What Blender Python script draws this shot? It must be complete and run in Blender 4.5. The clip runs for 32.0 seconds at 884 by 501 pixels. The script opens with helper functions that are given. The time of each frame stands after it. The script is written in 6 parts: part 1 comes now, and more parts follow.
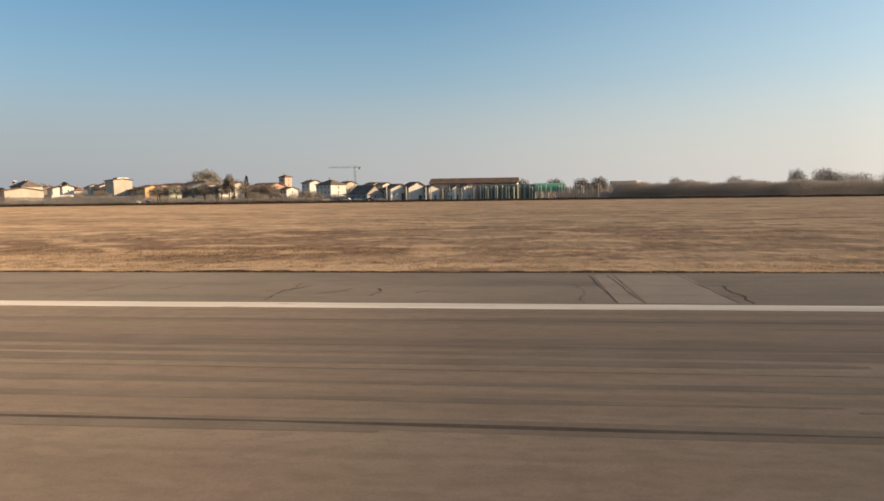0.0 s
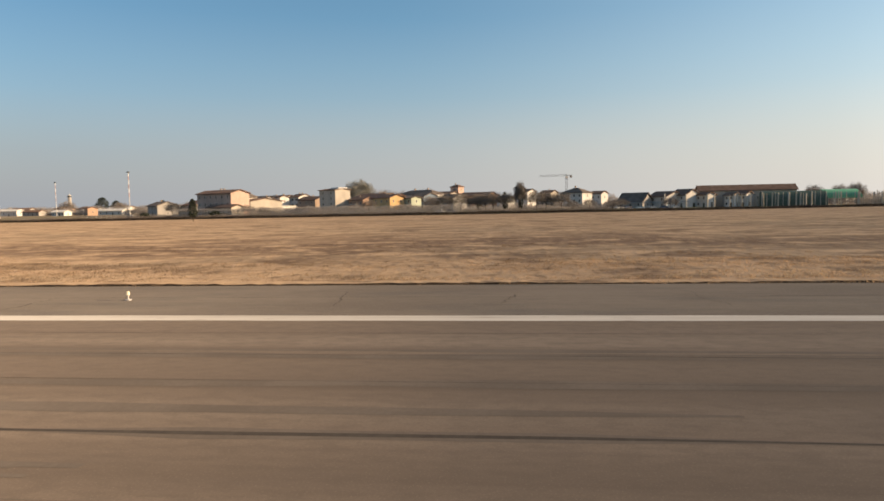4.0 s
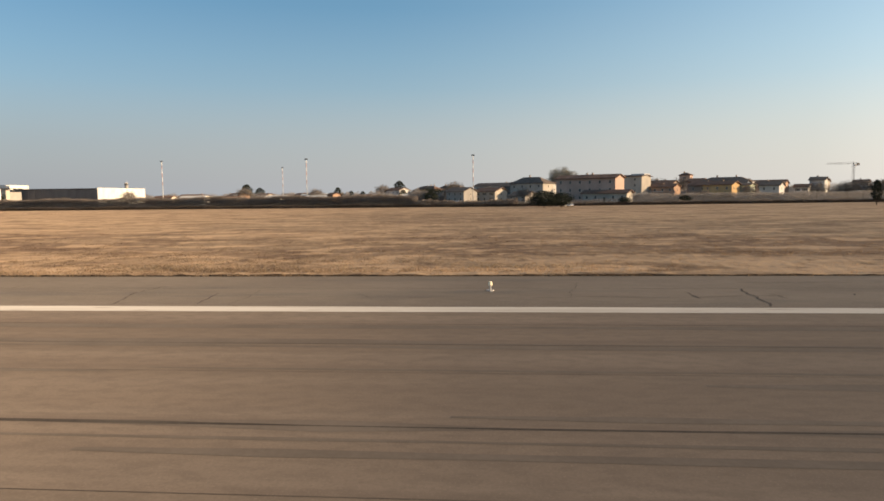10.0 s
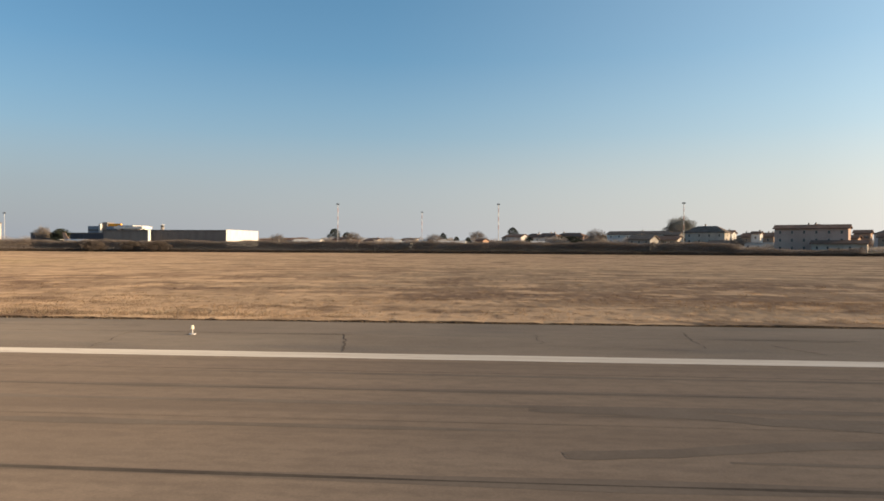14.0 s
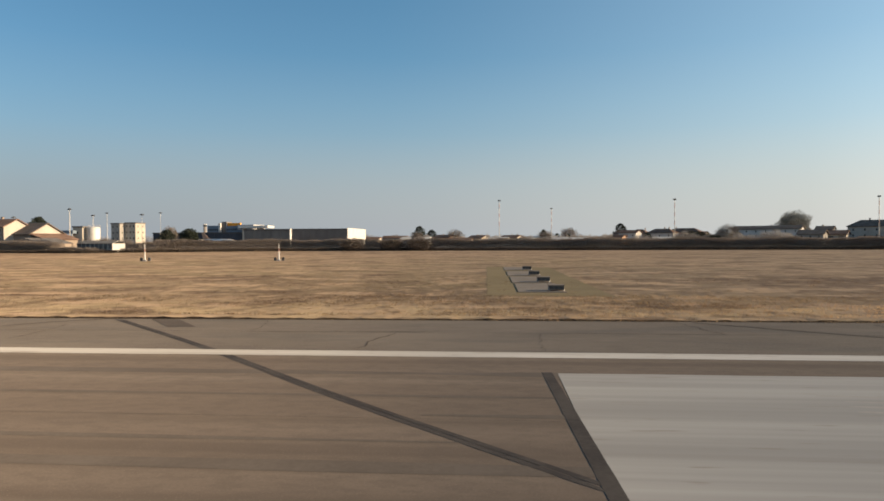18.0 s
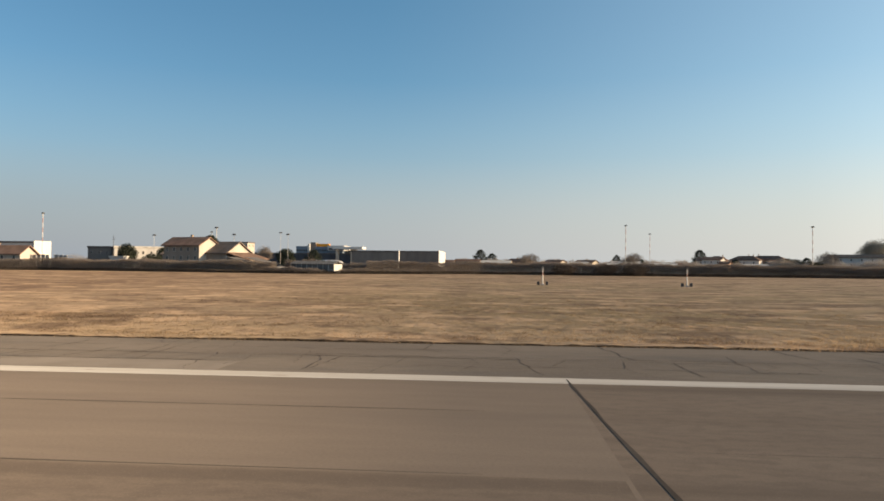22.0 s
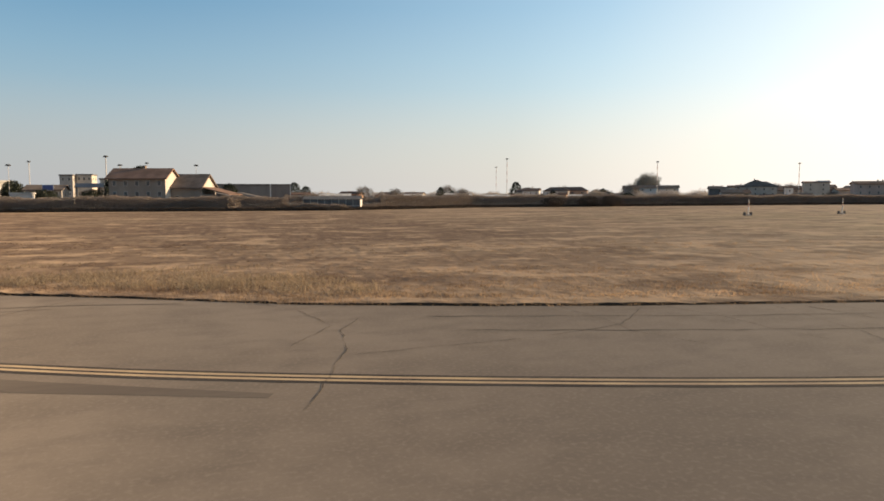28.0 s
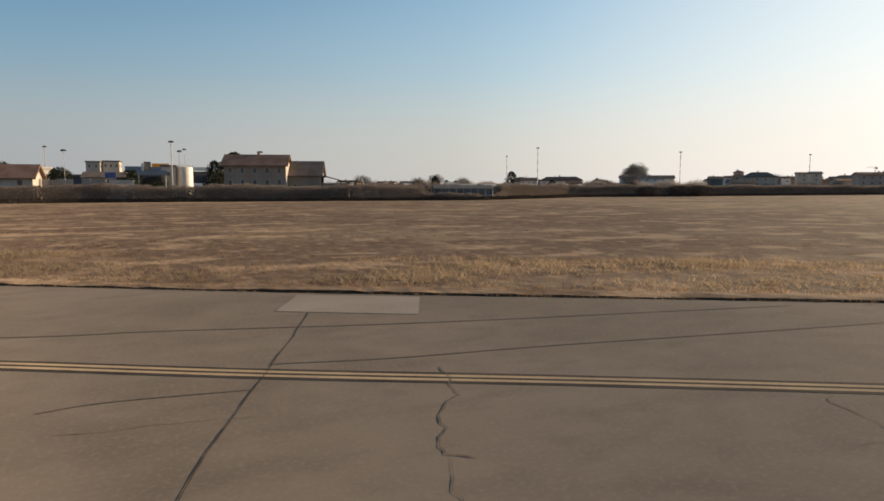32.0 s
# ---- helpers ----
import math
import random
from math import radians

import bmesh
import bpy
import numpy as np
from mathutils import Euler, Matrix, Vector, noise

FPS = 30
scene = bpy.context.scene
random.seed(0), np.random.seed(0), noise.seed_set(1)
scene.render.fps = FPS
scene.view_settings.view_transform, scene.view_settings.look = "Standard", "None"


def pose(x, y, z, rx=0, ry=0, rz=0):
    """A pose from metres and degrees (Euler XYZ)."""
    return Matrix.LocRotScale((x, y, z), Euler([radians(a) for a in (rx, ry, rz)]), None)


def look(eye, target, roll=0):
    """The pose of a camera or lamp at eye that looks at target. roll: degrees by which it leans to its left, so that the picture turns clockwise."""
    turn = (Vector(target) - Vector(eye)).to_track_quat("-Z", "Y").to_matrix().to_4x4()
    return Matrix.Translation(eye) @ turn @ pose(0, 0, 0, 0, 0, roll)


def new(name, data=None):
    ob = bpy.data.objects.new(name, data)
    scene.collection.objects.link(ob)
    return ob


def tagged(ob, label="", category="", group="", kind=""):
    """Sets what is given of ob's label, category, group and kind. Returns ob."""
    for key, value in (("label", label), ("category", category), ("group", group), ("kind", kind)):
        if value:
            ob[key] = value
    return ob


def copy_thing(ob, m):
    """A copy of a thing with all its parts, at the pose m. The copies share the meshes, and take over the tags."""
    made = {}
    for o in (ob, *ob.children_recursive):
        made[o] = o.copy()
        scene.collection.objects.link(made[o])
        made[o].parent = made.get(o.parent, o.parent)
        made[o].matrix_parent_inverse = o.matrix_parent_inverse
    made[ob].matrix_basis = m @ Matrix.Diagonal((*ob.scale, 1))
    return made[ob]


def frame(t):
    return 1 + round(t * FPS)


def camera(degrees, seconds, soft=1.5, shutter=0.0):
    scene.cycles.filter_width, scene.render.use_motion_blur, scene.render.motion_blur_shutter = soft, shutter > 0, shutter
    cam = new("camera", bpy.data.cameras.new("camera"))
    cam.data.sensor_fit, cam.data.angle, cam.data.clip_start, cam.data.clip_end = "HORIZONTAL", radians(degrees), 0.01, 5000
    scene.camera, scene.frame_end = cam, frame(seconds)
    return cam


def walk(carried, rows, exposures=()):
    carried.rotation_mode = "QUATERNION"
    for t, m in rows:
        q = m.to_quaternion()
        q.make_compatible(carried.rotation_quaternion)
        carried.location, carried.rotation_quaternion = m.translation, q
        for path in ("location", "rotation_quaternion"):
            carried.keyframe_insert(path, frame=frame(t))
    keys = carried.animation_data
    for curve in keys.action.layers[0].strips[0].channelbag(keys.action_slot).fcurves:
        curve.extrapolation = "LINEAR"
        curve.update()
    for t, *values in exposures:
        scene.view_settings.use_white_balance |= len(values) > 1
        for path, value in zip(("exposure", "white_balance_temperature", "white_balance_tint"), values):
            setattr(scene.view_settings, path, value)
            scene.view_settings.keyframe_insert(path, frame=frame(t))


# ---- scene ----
cam = camera(68.66, 32.0, 1.7)

PATH = [
    (0.0, pose(556.92, 1.58, 3.64, 84.88, 0.63, 5.73)),
    (0.5, pose(538.15, 1.58, 3.64, 87.22, -1.03, 5.11)),
    (1.0, pose(519.48, 1.58, 3.64, 86.31, -1.02, 5.52)),
    (1.5, pose(500.99, 1.58, 3.64, 86.30, 0.57, 5.88)),
    (2.0, pose(482.67, 1.58, 3.64, 85.55, -1.47, 4.88)),
    (2.5, pose(464.50, 1.58, 3.64, 86.04, 0.28, 5.95)),
    (3.0, pose(446.50, 1.59, 3.64, 87.44, -1.03, 5.43)),
    (3.5, pose(428.68, 1.59, 3.64, 86.32, 1.07, 5.89)),
    (4.0, pose(411.05, 1.58, 3.64, 85.95, 1.01, 5.78)),
    (4.5, pose(393.61, 1.58, 3.64, 85.59, 0.94, 5.67)),
    (5.0, pose(376.40, 1.58, 3.64, 85.22, 0.87, 5.57)),
    (5.5, pose(359.42, 1.58, 3.64, 84.86, 0.81, 5.46)),
    (6.0, pose(342.68, 1.58, 3.64, 86.69, 1.43, 5.54)),
    (6.5, pose(326.19, 1.58, 3.64, 84.54, 0.75, 4.91)),
    (7.0, pose(309.94, 1.58, 3.64, 86.70, 0.88, 4.96)),
    (7.5, pose(293.94, 1.58, 3.64, 86.74, 0.29, 5.05)),
    (8.0, pose(278.15, 1.58, 3.64, 85.78, 0.47, 5.15)),
    (8.5, pose(262.53, 1.58, 3.64, 88.19, 0.89, 5.66)),
    (9.0, pose(247.07, 1.58, 3.64, 85.41, 0.86, 5.25)),
    (9.5, pose(231.79, 1.58, 3.64, 85.98, 1.08, 5.39)),
    (10.0, pose(216.70, 1.58, 3.64, 85.18, 0.65, 4.68)),
    (10.5, pose(201.84, 1.58, 3.64, 85.04, -0.67, 3.80)),
    (11.0, pose(187.26, 1.58, 3.64, 86.74, 0.34, 4.33)),
    (11.5, pose(172.98, 1.58, 3.64, 85.49, 0.59, 3.90)),
    (12.0, pose(159.02, 1.57, 3.64, 87.66, 0.19, 4.62)),
    (12.5, pose(145.42, 1.57, 3.64, 87.92, 0.26, 4.64)),
    (13.0, pose(132.16, 1.57, 3.64, 88.54, -0.09, 4.14)),
    (13.5, pose(119.25, 1.57, 3.64, 89.48, -0.24, 3.77)),
    (14.0, pose(106.68, 1.58, 3.64, 89.32, -0.26, 4.08)),
    (14.5, pose(94.42, 1.58, 3.64, 88.55, 0.37, 4.82)),
    (15.0, pose(82.48, 1.58, 3.64, 88.80, 0.38, 4.82)),
    (15.5, pose(70.82, 1.58, 3.64, 89.05, 0.39, 4.82)),
    (16.0, pose(59.43, 1.58, 3.64, 89.30, 0.40, 4.82)),
    (16.5, pose(48.29, 1.58, 3.64, 89.56, 0.41, 4.83)),
    (17.0, pose(37.40, 1.58, 3.64, 89.27, 0.26, 5.04)),
    (17.5, pose(26.73, 1.58, 3.64, 88.53, 0.35, 4.85)),
    (18.0, pose(16.30, 1.58, 3.64, 89.07, 0.25, 4.64)),
    (18.5, pose(6.09, 1.58, 3.64, 89.32, 0.36, 4.98)),
    (19.0, pose(-3.87, 1.58, 3.64, 88.14, -0.91, 4.54)),
    (19.5, pose(-13.55, 1.58, 3.64, 88.91, -0.76, 4.79)),
    (20.0, pose(-22.96, 1.58, 3.64, 88.98, -0.74, 5.00)),
    (20.5, pose(-32.10, 1.57, 3.64, 89.68, -1.09, 4.93)),
    (21.0, pose(-40.97, 1.58, 3.64, 89.99, -1.07, 4.97)),
    (21.5, pose(-49.57, 1.61, 3.64, 90.12, -1.03, 4.76)),
    (22.0, pose(-57.92, 1.58, 3.64, 91.12, -0.60, 4.18)),
    (22.5, pose(-66.03, 1.47, 3.64, 90.53, -0.37, 3.85)),
    (23.0, pose(-73.92, 1.60, 3.64, 90.75, 0.07, 3.54)),
    (23.5, pose(-81.62, 2.27, 3.64, 86.69, -0.18, 1.82)),
    (24.0, pose(-89.14, 3.38, 3.64, 88.16, 0.02, 0.47)),
    (24.5, pose(-96.50, 4.73, 3.64, 87.84, 0.15, -2.06)),
    (25.0, pose(-103.70, 6.28, 3.64, 86.58, -0.12, -3.91)),
    (25.5, pose(-110.74, 8.02, 3.64, 86.93, -0.19, -6.49)),
    (26.0, pose(-117.63, 9.93, 3.64, 86.48, -0.16, -9.24)),
    (26.5, pose(-124.37, 11.99, 3.64, 86.62, 0.01, -11.73)),
    (27.0, pose(-130.97, 14.18, 3.64, 86.16, 0.04, -14.32)),
    (27.5, pose(-137.44, 16.52, 3.64, 85.71, 0.08, -16.77)),
    (28.0, pose(-143.79, 18.98, 3.64, 85.25, 0.12, -18.89)),
    (28.5, pose(-150.01, 21.56, 3.64, 84.80, 0.16, -20.50)),
    (29.0, pose(-156.13, 24.26, 3.64, 84.01, -0.07, -21.71)),
    (29.5, pose(-162.16, 27.67, 3.64, 83.48, -0.28, -22.60)),
    (30.0, pose(-168.11, 31.18, 3.64, 83.85, -0.00, -23.08)),
    (30.5, pose(-174.01, 34.46, 3.64, 85.14, 0.13, -23.68)),
    (31.0, pose(-179.84, 37.78, 3.64, 84.16, 0.09, -23.81)),
    (31.5, pose(-185.57, 41.13, 3.64, 84.42, 0.08, -24.14)),
    (32.0, pose(-191.26, 44.52, 3.64, 84.31, -0.04, -24.15)),
]
walk(cam, PATH, ((0.0, 1.16, 7650, 14), (8.0, 1.16, 7600, 13), (14.0, 1.15, 7350, 12), (17.0, 1.05, 7060, 9.5), (18.0, 1.02, 7080, 9.5), (20.0, 1.10, 7150, 10), (22.0, 1.14, 7300, 10), (26.0, 1.20, 7600, 12.5), (29.0, 1.25, 7750, 13.5), (30.0, 1.26, 7950, 14.5), (30.6, 1.1, 7900, 14), (31.0, 0.92, 7450, 12.5), (32.0, 0.92, 7400, 12.5)))

# ---- light ----
SUN_EL, SUN_AZ = 15.5, 87.0          # degrees above the horizon, degrees clockwise from +y
world = bpy.data.worlds.new("world")
scene.world = world
world.use_nodes = True
wn = world.node_tree
sky = wn.nodes.new("ShaderNodeTexSky")
sky.sky_type, sky.sun_disc = "NISHITA", False
sky.sun_elevation, sky.sun_rotation = radians(SUN_EL), radians(SUN_AZ)
sky.air_density, sky.dust_density, sky.ozone_density = 1.0, 0.7, 1.0
wn.nodes["Background"].inputs[1].default_value = 0.065
# the air is hazier near the ground and brighter towards the sun


def sky_ramp(source, stops):
    r = wn.nodes.new("ShaderNodeValToRGB")
    e = r.color_ramp.elements
    for k, (p, c) in enumerate(stops):
        el = e[k] if k < 2 else e.new(p)
        el.position, el.color = p, (*c, 1)
    wn.links.new(source, r.inputs[0])
    return r.outputs[0]


def sky_mix(kind, fac, a, b):
    m = wn.nodes.new("ShaderNodeMix")
    m.data_type, m.blend_type = "RGBA", kind
    m.inputs["Factor"].default_value = 1.0
    if fac is not None:
        wn.links.new(fac, m.inputs["Factor"])
    wn.links.new(a, m.inputs[6])
    wn.links.new(b, m.inputs[7])
    return m.outputs[2]


where, split = wn.nodes.new("ShaderNodeTexCoord"), wn.nodes.new("ShaderNodeSeparateXYZ")
along = wn.nodes.new("ShaderNodeMapRange")          # 0 away from the sun, 1 towards it
along.inputs["From Min"].default_value, along.inputs["From Max"].default_value = -1.0, 1.0
wn.links.new(where.outputs["Generated"], split.inputs[0])
wn.links.new(split.outputs["X"], along.inputs["Value"])
clear = sky_mix("MULTIPLY", None, sky.outputs[0], sky_ramp(split.outputs["Z"], ((0.0, (0.80, 0.86, 1.1)), (0.40, (0.55, 1.06, 1.36)), (0.20, (0.62, 1.02, 1.30)))))
clear = sky_mix("MULTIPLY", None, clear, sky_ramp(along.outputs[0], ((0.2, (0.85, 0.85, 0.85)), (0.95, (1.25, 1.2, 1.12)))))
mist = sky_ramp(along.outputs[0], ((0.0, (2.15, 2.60, 3.2)), (0.2, (2.35, 2.80, 3.45)), (0.45, (3.1, 3.52, 4.1)), (0.71, (4.45, 4.75, 5.05)), (0.92, (7.5, 7.6, 7.8)), (1.0, (12.3, 11.8, 11.8))))
low = sky_ramp(split.outputs["Z"], ((0.0, (0.96, 0.96, 0.96)), (0.50, (0.0, 0.0, 0.0)), (0.08, (0.72, 0.72, 0.72)), (0.16, (0.26, 0.26, 0.26)), (0.27, (0.03, 0.03, 0.03))))
glow = sky_ramp(along.outputs[0], ((0.42, (0.0, 0.0, 0.0)), (0.97, (0.78, 0.78, 0.78)), (0.76, (0.24, 0.24, 0.24))))
haze = sky_mix("MIX", sky_mix("SCREEN", None, low, glow), clear, mist)
wn.links.new(haze, wn.nodes["Background"].inputs[0])
lamp = bpy.data.lights.new("sun", "SUN")
lamp.energy, lamp.angle, lamp.color = 5.0, radians(0.6), (1.0, 0.785, 0.545)
sun = new("sun", lamp)
away = Vector((math.sin(radians(SUN_AZ)) * math.cos(radians(SUN_EL)), math.cos(radians(SUN_AZ)) * math.cos(radians(SUN_EL)), math.sin(radians(SUN_EL))))
sun.matrix_world = look(away * 100, (0, 0, 0))


# ---- materials ----
def material(name, base, other=None, rough=0.85, scale=(1, 1, 1), sizes=(0.5, 6.0), bump=0.0, metal=0.0, island=0.0, amount=0.5):
    """Two colours mixed by noise at two scales in world metres; island: brightness spread between separate pieces."""
    m = bpy.data.materials.new(name)
    m.use_nodes = True
    n, l = m.node_tree.nodes, m.node_tree.links
    bsdf = n["Principled BSDF"]
    bsdf.inputs["Roughness"].default_value, bsdf.inputs["Metallic"].default_value = rough, metal
    if rough >= 0.8:
        bsdf.inputs["Specular IOR Level"].default_value, bsdf.inputs["Diffuse Roughness"].default_value = 0.05, 0.5
    other = other or tuple(c * 0.7 for c in base)
    geo, mp = n.new("ShaderNodeNewGeometry"), n.new("ShaderNodeMapping")
    mp.inputs["Scale"].default_value = scale
    l.new(geo.outputs["Position"], mp.inputs["Vector"])
    fac = None
    for size in sizes:
        tex = n.new("ShaderNodeTexNoise")
        tex.inputs["Scale"].default_value, tex.inputs["Detail"].default_value = size, 5
        l.new(mp.outputs[0], tex.inputs["Vector"])
        if fac is None:
            fac = tex.outputs["Fac"]
        else:
            mix = n.new("ShaderNodeMath")
            mix.operation = "MULTIPLY_ADD"
            l.new(tex.outputs["Fac"], mix.inputs[0])
            mix.inputs[1].default_value = amount
            l.new(fac, mix.inputs[2])
            fac = mix.outputs[0]
    ramp = n.new("ShaderNodeMapRange")
    ramp.inputs["From Min"].default_value, ramp.inputs["From Max"].default_value = 0.4 + 0.4 * amount * (len(sizes) > 1), 0.6 + 0.6 * amount * (len(sizes) > 1)
    l.new(fac, ramp.inputs["Value"])
    col = n.new("ShaderNodeMix")
    col.data_type = "RGBA"
    l.new(ramp.outputs[0], col.inputs["Factor"])
    col.inputs[6].default_value, col.inputs[7].default_value = (*base, 1), (*other, 1)
    out = col.outputs[2]
    if island:
        hsv = n.new("ShaderNodeHueSaturation")
        mr = n.new("ShaderNodeMapRange")
        mr.inputs["To Min"].default_value, mr.inputs["To Max"].default_value = 1 - island, 1 + island
        l.new(geo.outputs["Random Per Island"], mr.inputs["Value"])
        l.new(mr.outputs[0], hsv.inputs["Value"])
        l.new(out, hsv.inputs["Color"])
        out = hsv.outputs[0]
    l.new(out, bsdf.inputs["Base Color"])
    if bump:
        b = n.new("ShaderNodeBump")
        b.inputs["Strength"].default_value, b.inputs["Distance"].default_value = bump, 0.02
        l.new(fac, b.inputs["Height"])
        l.new(b.outputs[0], bsdf.inputs["Normal"])
    return m


def layer(m, colour, lo, hi, scale, size, detail=4, strength=1.0):
    """Lays a further colour over a material where a stretched noise lies between lo and hi."""
    n, l = m.node_tree.nodes, m.node_tree.links
    bsdf = n["Principled BSDF"]
    was = bsdf.inputs["Base Color"].links[0].from_socket
    geo, mp, tex, mr, mix = (n.new(k) for k in ("ShaderNodeNewGeometry", "ShaderNodeMapping", "ShaderNodeTexNoise", "ShaderNodeMapRange", "ShaderNodeMix"))
    mp.inputs["Scale"].default_value = scale
    tex.inputs["Scale"].default_value, tex.inputs["Detail"].default_value = size, detail
    mr.inputs["From Min"].default_value, mr.inputs["From Max"].default_value, mr.inputs["To Max"].default_value = lo, hi, strength
    mix.data_type = "RGBA"
    l.new(geo.outputs["Position"], mp.inputs["Vector"])
    l.new(mp.outputs[0], tex.inputs["Vector"])
    l.new(tex.outputs["Fac"], mr.inputs["Value"])
    l.new(mr.outputs[0], mix.inputs["Factor"])
    l.new(was, mix.inputs[6])
    mix.inputs[7].default_value = (*colour, 1)
    l.new(mix.outputs[2], bsdf.inputs["Base Color"])
    return m


ASPHALT = material("runway_asphalt", (0.170, 0.134, 0.107), (0.142, 0.112, 0.090), 0.9, (0.05, 1, 1), (0.16, 0.9), 0.0)
layer(ASPHALT, (0.190, 0.154, 0.126), 0.5, 0.70, (0.05, 1.0, 1), 0.35, 4, 0.8)
layer(ASPHALT, (0.205, 0.165, 0.133), 0.55, 0.72, (0.010, 1.0, 1), 0.95, 3, 0.6)
layer(ASPHALT, (0.096, 0.076, 0.062), 0.52, 0.70, (0.012, 1.0, 1), 0.75, 3, 0.75)
layer(ASPHALT, (0.098, 0.079, 0.066), 0.52, 0.70, (0.22, 1.0, 1), 0.11, 6, 0.55)
layer(ASPHALT, (0.125, 0.100, 0.083), 0.48, 0.66, (0.35, 1, 1), 1.6, 7, 0.45)
layer(ASPHALT, (0.105, 0.085, 0.070), 0.46, 0.62, (0.5, 1, 1), 4, 7, 0.35)
layer(ASPHALT, (0.112, 0.089, 0.072), 0.45, 0.65, (1, 1, 1), 16, 6, 0.3)
layer(ASPHALT, (0.25, 0.205, 0.168), 0.57, 0.70, (1, 1, 1), 30, 4, 0.3)
CONCRETE = material("runway_concrete", (0.19, 0.152, 0.122), (0.16, 0.128, 0.104), 0.9, (0.15, 1, 1), (0.3, 2.0), 0.0)
layer(CONCRETE, (0.135, 0.112, 0.094), 0.50, 0.68, (0.2, 1, 1), 0.3, 6, 0.5)
layer(CONCRETE, (0.13, 0.110, 0.093), 0.45, 0.65, (1, 1, 1), 14, 6, 0.35)
layer(CONCRETE, (0.24, 0.205, 0.172), 0.57, 0.68, (1, 1, 1), 30, 4, 0.25)
SHOULDER = material("shoulder_asphalt", (0.165, 0.138, 0.114), (0.13, 0.108, 0.09), 0.92, (0.4, 1, 1), (0.25, 3.0), 0.0)
layer(SHOULDER, (0.10, 0.09, 0.082), 0.52, 0.7, (0.3, 1, 1), 0.45, 5, 0.7)
layer(SHOULDER, (0.19, 0.172, 0.155), 0.5, 0.75, (1, 1, 1), 12, 6, 0.6)
TAXI = material("taxiway_asphalt", (0.205, 0.168, 0.134), (0.165, 0.135, 0.108), 0.92, (1, 1, 1), (0.12, 1.1), 0.0)
layer(TAXI, (0.14, 0.115, 0.093), 0.53, 0.7, (1, 1, 1), 0.3, 5, 0.7)
layer(TAXI, (0.135, 0.112, 0.092), 0.50, 0.66, (0.5, 1, 1), 1.3, 7, 0.45)
layer(TAXI, (0.235, 0.195, 0.16), 0.5, 0.7, (1, 1, 1), 11, 6, 0.55)
layer(TAXI, (0.12, 0.10, 0.083), 0.56, 0.68, (1, 1, 1), 24, 5, 0.25)
PATCH = material("patch_concrete", (0.205, 0.176, 0.15), (0.175, 0.15, 0.127), 0.9, (1, 1, 1), (0.6, 8.0))
NEWSLAB = material("new_concrete_slab", (0.275, 0.238, 0.20), (0.235, 0.203, 0.17), 0.9, (1, 1, 1), (0.6, 8.0))
DARKPATCH = material("patch_tar", (0.135, 0.111, 0.09), (0.112, 0.092, 0.076), 0.9, (0.3, 1, 1), (0.6, 5.0))
GROOVED = material("grooved_asphalt", (0.108, 0.087, 0.072), (0.128, 0.103, 0.084), 0.9, (1, 0.15, 1), (0.8, 6.0))
CRACK = material("crack_tar", (0.045, 0.038, 0.034), (0.07, 0.06, 0.052), 0.95)
HAIRLINE = material("fine_crack", (0.062, 0.051, 0.044), (0.09, 0.075, 0.063), 0.95)
FINECRACK = material("filled_crack", (0.126, 0.104, 0.085), (0.146, 0.12, 0.098), 0.95)
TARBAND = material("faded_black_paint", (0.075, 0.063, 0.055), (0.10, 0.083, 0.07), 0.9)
BLOCKPAINT = material("worn_white_paint", (0.375, 0.358, 0.332), (0.31, 0.296, 0.275), 0.85, (0.03, 1, 1), (0.5, 3.5))
layer(BLOCKPAINT, (0.245, 0.232, 0.217), 0.50, 0.66, (0.02, 1, 1), 0.6, 3, 0.55)
layer(BLOCKPAINT, (0.25, 0.232, 0.213), 0.52, 0.70, (0.03, 1, 1), 1.7, 4, 0.4)
layer(BLOCKPAINT, (0.24, 0.205, 0.175), 0.63, 0.7, (0.12, 1, 1), 5, 5, 0.6)
SCUFF = material("scuffed_paint", (0.36, 0.335, 0.305), (0.31, 0.285, 0.26), 0.85, (1, 1, 1), (0.6, 5.0))
RUBBER = material("tyre_rubber", (0.05, 0.044, 0.042), (0.075, 0.066, 0.06), 0.9, (1, 1, 1), (0.8, 9.0))
FAINT = material("tyre_rubber_faint", (0.106, 0.088, 0.074), (0.13, 0.108, 0.091), 0.9, (1, 1, 1), (0.6, 9.0))
PAINT = material("white_paint", (0.50, 0.465, 0.42), (0.38, 0.35, 0.31), 0.8, (0.05, 1, 1), (0.8, 5.0))
layer(PAINT, (0.25, 0.21, 0.18), 0.62, 0.68, (0.12, 1, 1), 6, 5, 0.8)
YELLOW = material("yellow_paint", (0.44, 0.325, 0.20), (0.34, 0.25, 0.165), 0.85, (1, 1, 1), (0.8, 7.0))
GROUND = material("dry_field", (0.240, 0.178, 0.122), (0.195, 0.143, 0.099), 0.95, (0.3, 1, 1), (0.06, 0.7), 0.0)
GRASS = material("dry_grass", (0.275, 0.206, 0.142), (0.225, 0.166, 0.115), 0.9, (0.3, 1, 1), (0.06, 0.7), island=0.1)
WARM = (1.035, 0.975, 0.94)
